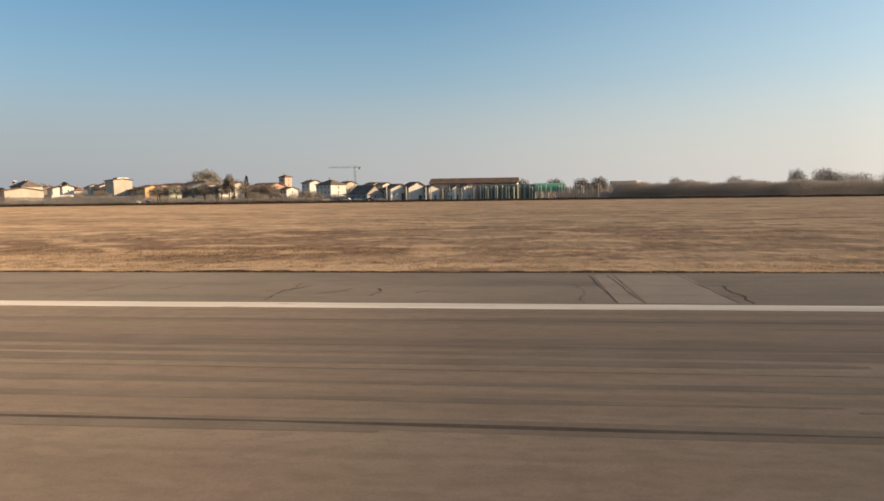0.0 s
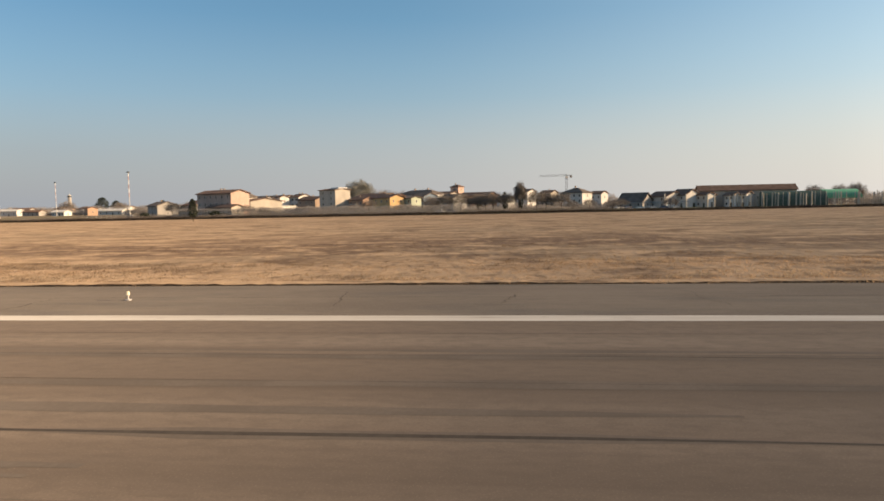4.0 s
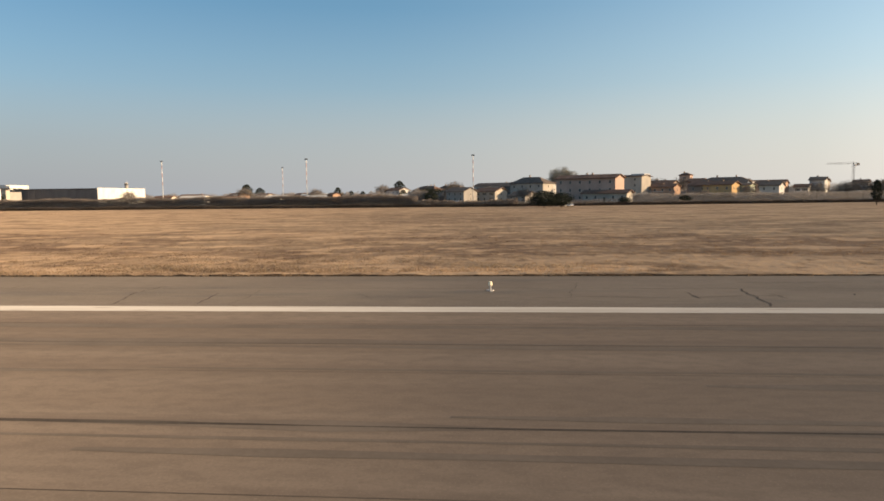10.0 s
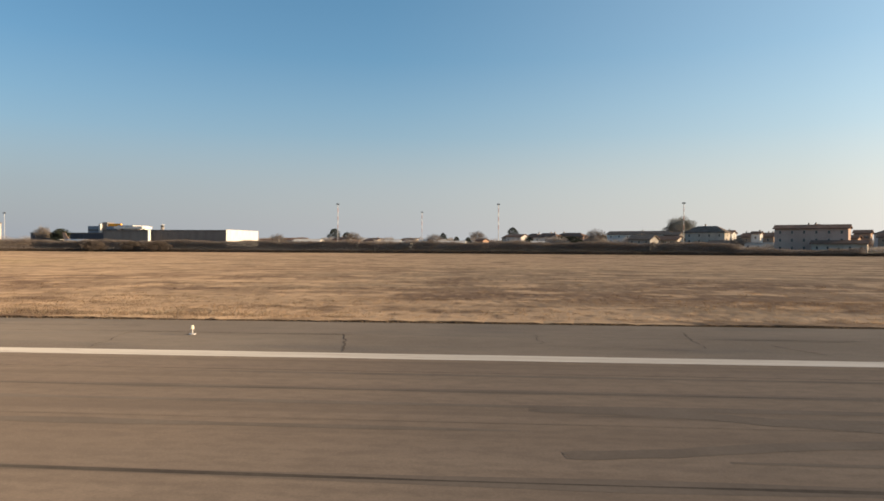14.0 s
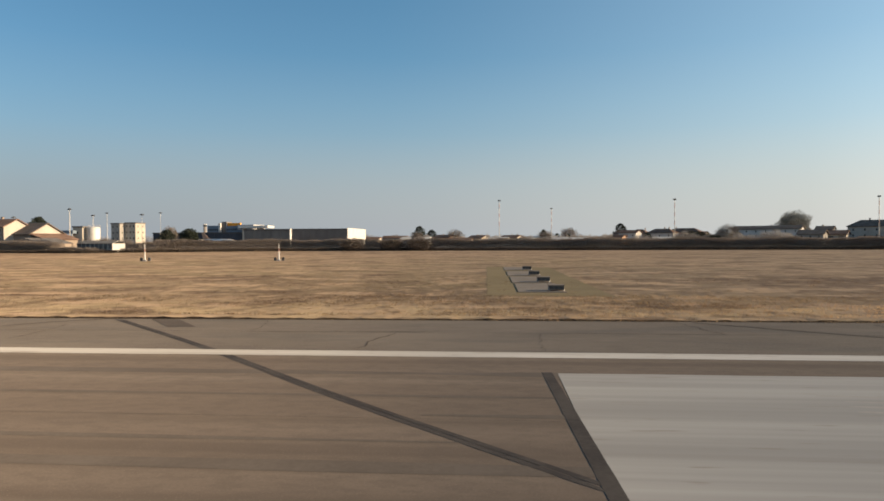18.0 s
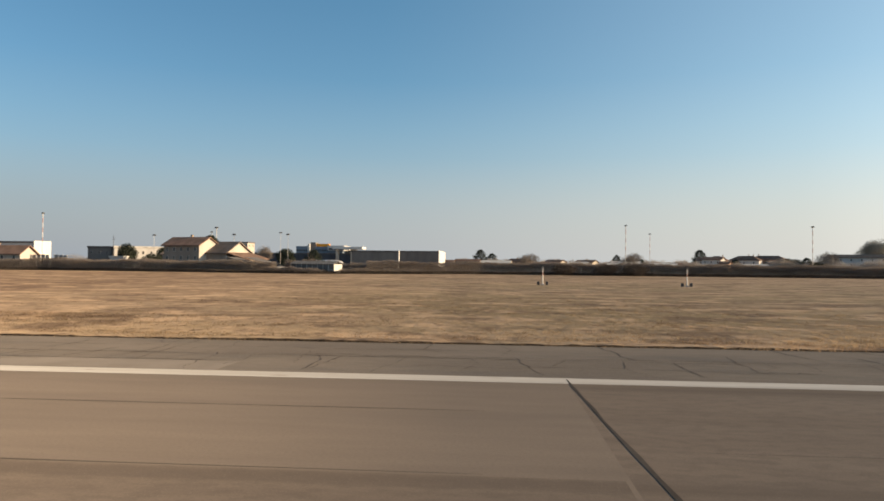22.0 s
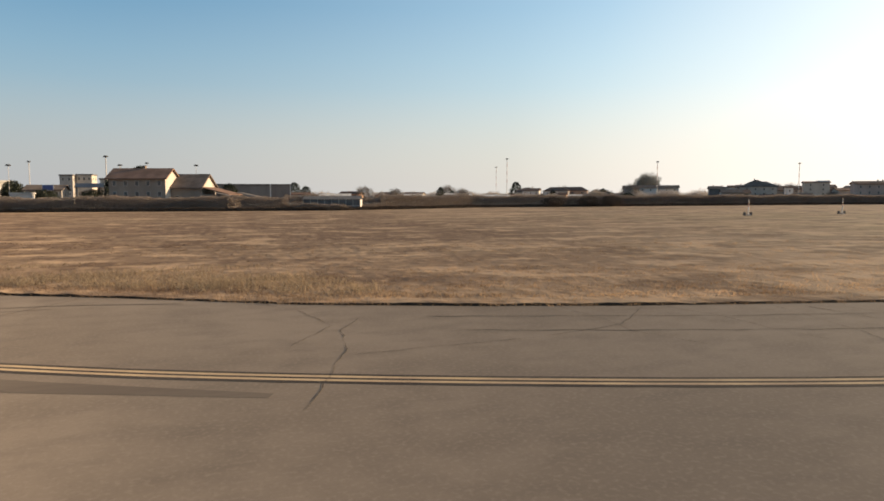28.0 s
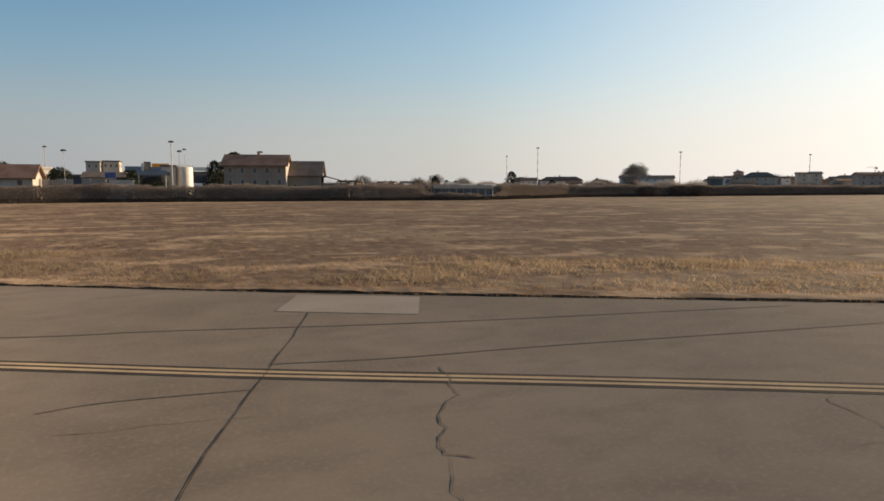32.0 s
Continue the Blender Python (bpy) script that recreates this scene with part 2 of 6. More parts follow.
for m, k in ((GROUND, 1.0), (GRASS, 1.12)):
    for c, lo, hi, stretch, size, detail, strength in (((0.300, 0.226, 0.154), 0.42, 0.58, 0.5, 0.045, 3, 1.0), ((0.170, 0.124, 0.086), 0.52, 0.60, 0.4, 0.11, 6, 0.6),
                                                       ((0.130, 0.092, 0.064), 0.56, 0.66, 0.35, 0.42, 6, 0.5), ((0.345, 0.262, 0.180), 0.55, 0.65, 0.4, 0.3, 6, 0.7), ((0.165, 0.118, 0.083), 0.54, 0.62, 0.5, 0.034, 4, 0.7)):
        layer(m, tuple(v * k * q for v, q in zip(c, WARM)), lo, hi, (stretch, 1, 1), size, detail, strength)


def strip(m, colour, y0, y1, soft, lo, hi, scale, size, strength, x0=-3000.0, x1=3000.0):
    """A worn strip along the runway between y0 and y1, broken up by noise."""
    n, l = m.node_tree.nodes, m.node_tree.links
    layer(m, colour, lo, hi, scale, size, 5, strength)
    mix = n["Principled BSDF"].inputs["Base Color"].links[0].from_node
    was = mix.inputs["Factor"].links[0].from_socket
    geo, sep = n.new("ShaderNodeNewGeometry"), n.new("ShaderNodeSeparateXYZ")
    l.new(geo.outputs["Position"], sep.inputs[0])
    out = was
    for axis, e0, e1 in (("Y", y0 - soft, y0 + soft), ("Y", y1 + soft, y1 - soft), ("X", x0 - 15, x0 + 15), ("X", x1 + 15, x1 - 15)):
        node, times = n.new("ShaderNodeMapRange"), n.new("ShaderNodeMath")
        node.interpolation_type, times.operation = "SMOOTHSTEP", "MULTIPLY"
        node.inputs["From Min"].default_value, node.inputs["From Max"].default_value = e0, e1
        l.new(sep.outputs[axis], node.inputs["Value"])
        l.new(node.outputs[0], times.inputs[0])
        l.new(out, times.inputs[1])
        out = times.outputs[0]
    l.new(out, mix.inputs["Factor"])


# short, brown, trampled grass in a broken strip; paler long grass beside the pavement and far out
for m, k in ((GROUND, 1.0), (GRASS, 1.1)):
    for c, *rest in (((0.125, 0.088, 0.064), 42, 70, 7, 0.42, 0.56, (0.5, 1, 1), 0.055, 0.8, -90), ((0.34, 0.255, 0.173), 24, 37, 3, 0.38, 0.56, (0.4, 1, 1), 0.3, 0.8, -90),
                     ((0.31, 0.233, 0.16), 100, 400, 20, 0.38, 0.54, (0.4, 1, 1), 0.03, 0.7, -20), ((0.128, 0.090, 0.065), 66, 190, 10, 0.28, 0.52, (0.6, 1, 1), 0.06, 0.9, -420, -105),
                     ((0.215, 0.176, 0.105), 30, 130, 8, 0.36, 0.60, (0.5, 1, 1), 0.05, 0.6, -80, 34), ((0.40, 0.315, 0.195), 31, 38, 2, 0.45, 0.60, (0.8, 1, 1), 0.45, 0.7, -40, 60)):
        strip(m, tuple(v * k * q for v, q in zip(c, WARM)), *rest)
    # clumps a few metres across, tufts and the gaps between them
    # the dark clump colours also paint in the streak shadows of the tufts
    for c, *rest in (((0.112, 0.079, 0.057), 0.52, 0.61, (0.7, 1, 1), 0.20, 5, 0.72), ((0.37, 0.278, 0.188), 0.53, 0.62, (0.75, 1, 1), 0.25, 5, 0.72), ((0.105, 0.074, 0.053), 0.55, 0.65, (1.3, 0.8, 1), 0.7, 7, 0.58), ((0.36, 0.272, 0.186), 0.55, 0.66, (1.3, 0.8, 1), 0.8, 7, 0.5)):
        layer(m, tuple(v * k * q for v, q in zip(c, WARM)), *rest)
rise, relief, spot = (GROUND.node_tree.nodes.new(k) for k in ("ShaderNodeBump", "ShaderNodeTexNoise", "ShaderNodeNewGeometry"))
relief.inputs["Scale"].default_value, relief.inputs["Detail"].default_value = 1.1, 7
rise.inputs["Strength"].default_value, rise.inputs["Distance"].default_value = 0.6, 0.3
GROUND.node_tree.links.new(spot.outputs["Position"], relief.inputs["Vector"])
GROUND.node_tree.links.new(relief.outputs["Fac"], rise.inputs["Height"])
GROUND.node_tree.links.new(rise.outputs[0], GROUND.node_tree.nodes["Principled BSDF"].inputs["Normal"])
PALEGRASS = material("pale_grass", (0.37, 0.29, 0.198), (0.295, 0.228, 0.155), 0.9, (0.5, 1, 1), (0.12, 0.9), island=0.15)
MEADOW = material("winter_meadow", (0.11, 0.105, 0.05), (0.08, 0.085, 0.04), 0.95, (1, 1, 1), (0.05, 0.6))
MOWN = material("mown_grass", (0.20, 0.158, 0.094), (0.165, 0.132, 0.08), 0.95, (0.5, 1, 1), (0.2, 1.5))
# soil darkened so that its colour holds the shade on the turf lip
SHADESOIL = material("soil", (0.06, 0.043, 0.03), (0.038, 0.028, 0.02), 0.95)
FALLOW = material("fallow_ground", (0.145, 0.118, 0.082), (0.105, 0.09, 0.06), 0.95, (0.5, 1, 1), (0.04, 0.5))
# bramble colour, dark enough to paint in the shade of the ditch bank
DITCH = material("ditch_brambles", (0.10, 0.08, 0.066), (0.07, 0.057, 0.048), 0.95, (1, 1, 1), (0.1, 0.8), island=0.3)
# wood, scrub and twig colours are lifted to stand in for distance haze
WOODS = material("hazed_far_wood", (0.35, 0.322, 0.30), (0.285, 0.26, 0.242), 0.95, (1, 1, 1), (0.05, 0.5), island=0.35)
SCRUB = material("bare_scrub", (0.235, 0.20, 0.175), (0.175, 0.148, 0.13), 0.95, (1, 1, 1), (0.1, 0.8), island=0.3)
TWIG = material("bare_twigs", (0.22, 0.188, 0.163), (0.17, 0.146, 0.127), 0.95, (1, 1, 1), (0.1, 0.8), island=0.45)
# thin blades and twigs let some light through
for m, share in ((GRASS, 0.45), (PALEGRASS, 0.45), (WOODS, 0.4), (SCRUB, 0.3)):
    gn, gl = m.node_tree.nodes, m.node_tree.links
    thin, both = gn.new("ShaderNodeBsdfTranslucent"), gn.new("ShaderNodeMixShader")
    both.inputs[0].default_value = share
    gl.new(gn["Principled BSDF"].inputs["Base Color"].links[0].from_socket, thin.inputs["Color"])
    gl.new(gn["Principled BSDF"].outputs[0], both.inputs[1])
    gl.new(thin.outputs[0], both.inputs[2])
    gl.new(both.outputs[0], gn["Material Output"].inputs["Surface"])
DOME = material("grey_green_crown", (0.28, 0.27, 0.235), (0.22, 0.215, 0.188), 0.95, (1, 1, 1), (0.1, 0.6), island=0.3)
BARK = material("bark", (0.09, 0.07, 0.055), (0.06, 0.047, 0.037), 0.95, (1, 1, 0.3), (2, 12.0))
PINE = material("conifer_needles", (0.042, 0.048, 0.036), (0.03, 0.037, 0.028), 0.9, (1, 1, 1), (0.2, 1.5), island=0.5)
APRON = material("apron_concrete", (0.26, 0.235, 0.21), (0.21, 0.19, 0.17), 0.9)


def stucco(name, c):
    return material(name, c, tuple(v * 0.82 for v in c), 0.9, (1, 1, 0.5), (0.25, 3.0))


WALLS = {
    "cream": stucco("cream_render", (0.47, 0.425, 0.37)), "white": stucco("white_render", (0.60, 0.58, 0.555)),
    "pink": stucco("pink_render", (0.52, 0.385, 0.325)), "yellow": stucco("yellow_render", (0.62, 0.42, 0.22)),
    "green": stucco("pale_green_render", (0.46, 0.50, 0.40)), "brown": stucco("brown_render", (0.36, 0.28, 0.225)),
    "grey": stucco("grey_render", (0.34, 0.32, 0.30)), "brick": stucco("old_brick", (0.33, 0.272, 0.225)),
    "blue": stucco("blue_grey_panel", (0.20, 0.25, 0.31)), "dark": stucco("dark_cladding", (0.2, 0.185, 0.175)),
    "navy": stucco("dark_navy_panel", (0.075, 0.085, 0.105)), "plaster": stucco("old_plaster", (0.50, 0.455, 0.405)), "orange": stucco("terracotta_render", (0.46, 0.31, 0.23)),
}


def tiled(name, c):
    m = material(name, c, tuple(v * 0.65 for v in c), 0.9, (1, 1, 1), (0.4, 5.0))
    return m


ROOFS = {"tile": tiled("clay_roof_tiles", (0.19, 0.125, 0.098)), "old": tiled("weathered_roof_tiles", (0.165, 0.135, 0.117)),
         "red": tiled("red_roof_tiles", (0.235, 0.15, 0.115)), "grey": tiled("grey_roof_sheet", (0.15, 0.14, 0.135)),
         "white": tiled("white_roof_sheet", (0.6, 0.57, 0.53))}
GLASS = material("window_glass", (0.07, 0.072, 0.075), (0.045, 0.05, 0.055), 0.2)
FRAME = material("window_frame_paint", (0.52, 0.47, 0.41), None, 0.6)
SHUTTER = material("shutter_paint", (0.09, 0.07, 0.05), (0.05, 0.06, 0.045), 0.7)
STEEL = material("galvanised_steel", (0.42, 0.41, 0.40), (0.32, 0.31, 0.3), 0.5, metal=0.4)
DARKSTEEL = material("dark_steel", (0.06, 0.06, 0.062), None, 0.6)
REDPAINT = material("red_mast_paint", (0.42, 0.235, 0.20), None, 0.6)
WHITEMETAL = material("white_painted_metal", (0.60, 0.58, 0.55), (0.5, 0.48, 0.455), 0.5)
SIGNYELLOW = material("sign_yellow", (0.85, 0.31, 0.012), (0.78, 0.28, 0.012), 0.5)
BLACK = material("black_paint", (0.015, 0.014, 0.013), None, 0.6)
GREENNET = material("green_netting", (0.09, 0.33, 0.2), (0.07, 0.27, 0.16), 0.7)
DARKNET = material("dark_netting", (0.075, 0.115, 0.10), (0.055, 0.085, 0.075), 0.8)
POLY = material("greenhouse_film", (0.17, 0.163, 0.156), (0.125, 0.12, 0.115), 0.85)
BLUECAR = material("blue_car_paint", (0.06, 0.10, 0.18), None, 0.3)
SILVERCAR = material("silver_car_paint", (0.42, 0.43, 0.45), None, 0.3, metal=0.5)
WHITECAR = material("white_car_paint", (0.7, 0.7, 0.69), None, 0.3)
TYRE = material("tyre", (0.02, 0.02, 0.02), None, 0.9)
BLUEPOST = material("blue_plastic", (0.05, 0.09, 0.26), None, 0.5)
LAMPGLASS = material("lamp_glass", (0.75, 0.68, 0.5), (0.7, 0.6, 0.42), 0.2)


# ---- mesh helpers ----
def mesh_of(name, verts, faces, mat):
    me = bpy.data.meshes.new(name)
    me.from_pydata([tuple(v) for v in verts], [], [tuple(f) for f in faces])
    me.materials.append(mat)
    me.update()
    return me


def quick(name, verts, tris, mat):
    """A mesh of many triangles from arrays."""
    me = bpy.data.meshes.new(name)
    n, k = len(verts), len(tris)
    me.vertices.add(n)
    me.vertices.foreach_set("co", np.asarray(verts, np.float32).ravel())
    me.loops.add(3 * k)
    me.loops.foreach_set("vertex_index", np.asarray(tris, np.int32).ravel())
    me.polygons.add(k)
    me.polygons.foreach_set("loop_start", np.arange(0, 3 * k, 3, dtype=np.int32))
    me.materials.append(mat)
    me.update(calc_edges=True)
    return me


def put(name, me, parent=None, at=(0, 0, 0), scale=(1, 1, 1), rz=0.0, label=""):
    ob = new(name, me)
    ob.location, ob.scale, ob.rotation_euler = at, scale, (0, 0, radians(rz))
    ob.parent = parent
    if label:
        ob["label"] = label
    return ob


def box_data(x0, x1, y0, y1, z0, z1):
    v = [(x, y, z) for z in (z0, z1) for y in (y0, y1) for x in (x0, x1)]
    return v, [(0, 2, 3, 1), (4, 5, 7, 6), (0, 1, 5, 4), (2, 6, 7, 3), (0, 4, 6, 2), (1, 3, 7, 5)]


def box(name, mat, parent, x0, x1, y0, y1, z0, z1, label=""):
    return put(name, mesh_of(name, *box_data(x0, x1, y0, y1, z0, z1), mat), parent, label=label)


CUBES = {}


def cube(name, mat, parent, at, size, label=""):
    """A shared unit block, scaled: windows, panes, posts."""
    if mat.name not in CUBES:
        bm = bmesh.new()
        bmesh.ops.create_cube(bm, size=1)
        bmesh.ops.bevel(bm, geom=bm.edges[:], offset=0.03, segments=1, affect="EDGES")
        me = bpy.data.meshes.new("block")
        bm.to_mesh(me)
        bm.free()
        me.materials.append(mat)
        CUBES[mat.name] = me
    return put(name, CUBES[mat.name], parent, at, size, label=label)


def tube_data(p, q, r0, r1, n=6):
    p, q = Vector(p), Vector(q)
    d = (q - p).normalized()
    a = d.orthogonal().normalized()
    b = d.cross(a)
    v = []
    for c, r in ((p, r0), (q, r1)):
        v += [tuple(c + r * (math.cos(2 * math.pi * i / n) * a + math.sin(2 * math.pi * i / n) * b)) for i in range(n)]
    f = [(i, (i + 1) % n, n + (i + 1) % n, n + i) for i in range(n)]
    return v, f + [tuple(range(n))[::-1], tuple(range(n, 2 * n))]


def joined(name, mat, pieces):
    V, F = [], []
    for v, f in pieces:
        F += [tuple(i + len(V) for i in g) for g in f]
        V += v
    return mesh_of(name, V, F, mat)


def tube(name, mat, parent, p, q, r0, r1=None, n=8, label=""):
    return put(name, joined(name, mat, [tube_data(p, q, r0, r0 if r1 is None else r1, n)]), parent, label=label)


def thing(name, at, label, category, rz=0.0, group="", kind=""):
    return tagged(put(name, None, None, at, (1, 1, 1), rz), label, category, group, kind)


def slab(name, outline, top, depth, mat):
    n = len(outline)
    v = [(x, y, top) for x, y in outline] + [(x, y, top - depth) for x, y in outline]
    f = [tuple(range(n)), tuple(range(2 * n - 1, n - 1, -1))] + [(i, i + n, (i + 1) % n + n, (i + 1) % n) for i in range(n)]
    return put(name, mesh_of(name, v, f, mat))


def ribbon_data(line, width, z, wobble=0.0, taper=True):
    """A flat strip along a line, with uneven width."""
    L = [Vector((*p[:2], 0)) for p in line]
    v, f = [], []
    for i, p in enumerate(L):
        d = (L[min(i + 1, len(L) - 1)] - L[max(i - 1, 0)]).normalized()
        s = Vector((-d.y, d.x, 0)) * width * 0.5 * (1 + wobble * random.uniform(-1, 1)) * (0.35 if taper and i in (0, len(L) - 1) else 1)
        v += [(p.x + s.x, p.y + s.y, z), (p.x - s.x, p.y - s.y, z)]
    for i in range(len(L) - 1):
        f.append((2 * i, 2 * i + 1, 2 * i + 3, 2 * i + 2))
    return v, f


# ---- ground and pavement ----
FIELD_EDGE = [(-400, 178), (-300, 127), (-240, 96.5), (-196.4, 72.5), (-187, 66.6), (-178, 61.4), (-170.8, 57.3), (-163, 53.0), (-154.8, 48.7), (-147.5, 44.8), (-141.2, 41.0), (-136, 38.9), (-131, 37.2), (-122, 34.8), (-114, 33.0), (-107, 31.7), (-97, 30.7), (1500, 30.7)]


def edge_y(x):
    return np.interp(x, [p[0] for p in FIELD_EDGE], [p[1] for p in FIELD_EDGE])


ground = tagged(put("ground", mesh_of("ground", *box_data(-4900, 4900, -4900, 4900, -2.0, -0.05), GROUND)), "wide flat field of dry golden winter grass", "ground", kind="structure")
meadow = tagged(slab("ground_meadow", [(360, 246), (450, 246), (540, 290), (640, 330), (640, 372), (360, 372)], -0.03, 0.1, MEADOW), "strip of short green winter meadow beyond the field", "ground", kind="structure")
fallow = tagged(slab("ground_fallow", [(-60, 229), (100, 228), (225, 217), (300, 231), (361, 238), (361, 372), (480, 372), (480, 520), (-60, 520)], -0.035, 0.1, FALLOW), "dull olive-brown fallow plots before the village", "ground", kind="structure")
apron = tagged(slab("apron", [(-420, 340), (40, 300), (40, 470), (-420, 470)], -0.02, 0.2, APRON), "pale concrete airport apron behind the hedge", "apron", kind="structure")
runway = tagged(slab("runway", [(1500, -22.6), (1500, 22.4), (-55.5, 22.4), (-55.5, -22.6)], 0.0, 0.3, ASPHALT), "worn brown-grey asphalt runway with dark rubber streaks", "runway", kind="structure")
runway2 = tagged(slab("runway_end", [(-55.5, -22.6), (-55.5, 22.4), (-1200, 22.4), (-1200, -22.6)], 0.0, 0.3, CONCRETE), "smooth newer paler runway surface", "runway", kind="structure")
shoulder = tagged(slab("pavement_shoulder", [(1500, 22.4), (1500, 30.7), (-97, 30.7), (-97, 22.4)], 0.0, 0.3, SHOULDER), "cracked grey asphalt runway shoulder", "pavement", kind="structure")
exit_edge = [p for p in FIELD_EDGE if p[0] < -90][::-1]
taxiway = tagged(slab("taxiway", [(-97, 22.4)] + exit_edge + [(-1200, 178), (-1200, 22.4)], 0.0, 0.3, TAXI), "curving grey-brown asphalt taxiway leaving the runway", "taxiway", kind="structure")


def mark(name, mat, parent, x0, x1, y0, y1, z=0.006, label=""):
    """A painted stripe with slightly worn, uneven ends and sides."""
    n = max(2, int((x1 - x0) / 2.5))
    v, f = [], []
    for i in range(n + 1):
        x = x0 + (x1 - x0) * i / n
        v += [(x, y0 + random.uniform(-0.02, 0.02), z), (x, y1 + random.uniform(-0.02, 0.02), z)]
    for i in range(n):
        f.append((2 * i, 2 * i + 2, 2 * i + 3, 2 * i + 1))
    return put(name, mesh_of(name, v, f, mat), parent, label=label)


mark("edge_line", PAINT, runway, -55.5, 1500, 21.6, 22.55, label="white runway side stripe")
mark("edge_line", PAINT, runway2, -600, -55.5, 21.6, 22.55, label="white runway side stripe")
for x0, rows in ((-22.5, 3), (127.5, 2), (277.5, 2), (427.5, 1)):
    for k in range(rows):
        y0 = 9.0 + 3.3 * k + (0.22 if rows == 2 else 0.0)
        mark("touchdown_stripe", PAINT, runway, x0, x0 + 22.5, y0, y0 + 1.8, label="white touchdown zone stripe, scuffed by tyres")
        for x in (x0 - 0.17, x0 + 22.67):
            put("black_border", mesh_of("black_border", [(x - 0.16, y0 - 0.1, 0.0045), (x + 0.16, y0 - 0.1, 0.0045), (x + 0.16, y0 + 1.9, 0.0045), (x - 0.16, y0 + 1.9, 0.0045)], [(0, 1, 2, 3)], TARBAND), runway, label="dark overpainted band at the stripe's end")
mark("aiming_block", BLOCKPAINT, runway, 18.0, 68.0, 9.2, 19.3, label="broad white aiming point block")


# ---- wear on the pavement ----
def jagged(p, q, n, amp):
    p, q = Vector(p), Vector(q)
    s = Vector((-(q - p).y, (q - p).x)).normalized()
    pts = []
    drift = 0.0
    for i in range(n + 1):
        drift = 0.6 * drift + random.uniform(-amp, amp)
        pts.append(tuple(p.lerp(q, i / n) + s * (drift if 0 < i < n else 0)))
    return pts


def lay(name, mat, parent, pieces, label=""):
    return put(name, joined(name, mat, pieces), parent, label=label)


random.seed(11)
# cracks across and along the shoulder, block by block
def crack_run(parent, runs, z=0.0095, mat=None):
    pieces = []
    for pts, w in runs:
        line = [pts[0]]
        for a, b in zip(pts, pts[1:]):
            line += jagged(a, b, max(4, int((Vector(b) - Vector(a)).length / 0.3)), 0.05)[1:]
        pieces.append(ribbon_data(line, w * 0.55, z, 0.7))
    lay("crack", mat or CRACK, parent, pieces, "dark open cracks in old asphalt")


# the plain cracks that show best
crack_run(shoulder, [([(501.6, 23.5), (501.2, 25.1), (501.5, 25.9)], 0.08), ([(502.2, 26.1), (502.5, 27.7)], 0.05), ([(509.7, 26.1), (509.7, 25.2), (510.1, 23.9), (510.7, 23.3), (510.6, 22.8)], 0.14),
    ([(510.8, 26), (510.8, 27.6), (510.75, 29.7), (513.1, 30.1)], 0.13), ([(513.7, 23), (513.9, 23.8), (513.9, 24.8), (513.5, 25.7), (513.8, 27.2), (513.9, 30.1)], 0.15), ([(520.6, 26.1), (520.9, 24.9), (521, 23.7), (521, 22.8)], 0.12),
    ([(528.2, 26.6), (528.1, 24.3), (528.6, 23)], 0.06), ([(525.9, 26.1), (526.6, 25.8), (526.2, 24.9)], 0.06), ([(504.4, 24.9), (504.7, 26.9)], 0.04), ([(508.5, 26.2), (513.6, 25.7)], 0.03), ([(516, 24.5), (516.1, 27.2)], 0.03)])
crack_run(shoulder, [([(431.6, 23.3), (432, 25), (431.8, 25.5), (431.8, 28.9)], 0.12), ([(439.3, 23), (439.7, 24.1), (439.8, 25)], 0.13), ([(441.1, 25.2), (441.2, 26), (441.7, 25.1), (442.6, 24.9)], 0.09),
    ([(443.7, 23.2), (443.5, 24.8), (443.7, 25.8), (444.6, 26.1)], 0.13), ([(446.3, 29.3), (446.1, 27.1), (446.4, 26.1)], 0.12), ([(447.5, 24.3), (447.7, 25.7)], 0.12), ([(449.2, 23.7), (449.4, 22.8)], 0.1), ([(456, 25.7), (455.5, 22.7)], 0.08)])
crack_run(shoulder, [([(260.6, 24.9), (260.5, 25.3), (259.5, 27), (259.6, 29)], 0.12), ([(267.1, 22.8), (267.2, 23.8), (267.1, 26.1)], 0.07), ([(272.4, 26.8), (272.2, 26), (272.5, 24.4), (273, 23.6)], 0.15),
    ([(273.5, 28.1), (273.6, 26.2), (273.7, 24.4)], 0.14), ([(275.8, 29.3), (275.7, 25.8), (275.8, 23)], 0.11), ([(281.8, 26.1), (282.7, 24.8), (282.7, 23)], 0.06)])
crack_run(shoulder, [([(203.4, 22.8), (202.7, 25.5), (202.9, 27.7)], 0.07), ([(206.4, 22.9), (206.1, 25.5)], 0.06), ([(211.5, 25.4), (212.3, 24.2)], 0.06), ([(223.7, 25.9), (223.8, 24.1)], 0.08), ([(226.5, 25.7), (226.7, 24.4)], 0.06)])
crack_run(shoulder, [([(152.1, 23.4), (152.1, 26.3)], 0.12), ([(155.6, 25.2), (156.1, 24.8), (156.2, 23.2)], 0.15), ([(158.4, 28.1), (158.7, 25.2)], 0.07), ([(163.9, 27.1), (163.5, 23.4)], 0.08), ([(166.8, 26.1), (166.9, 24.1)], 0.07), ([(161.5, 24.9), (162.2, 26.1)], 0.06)])
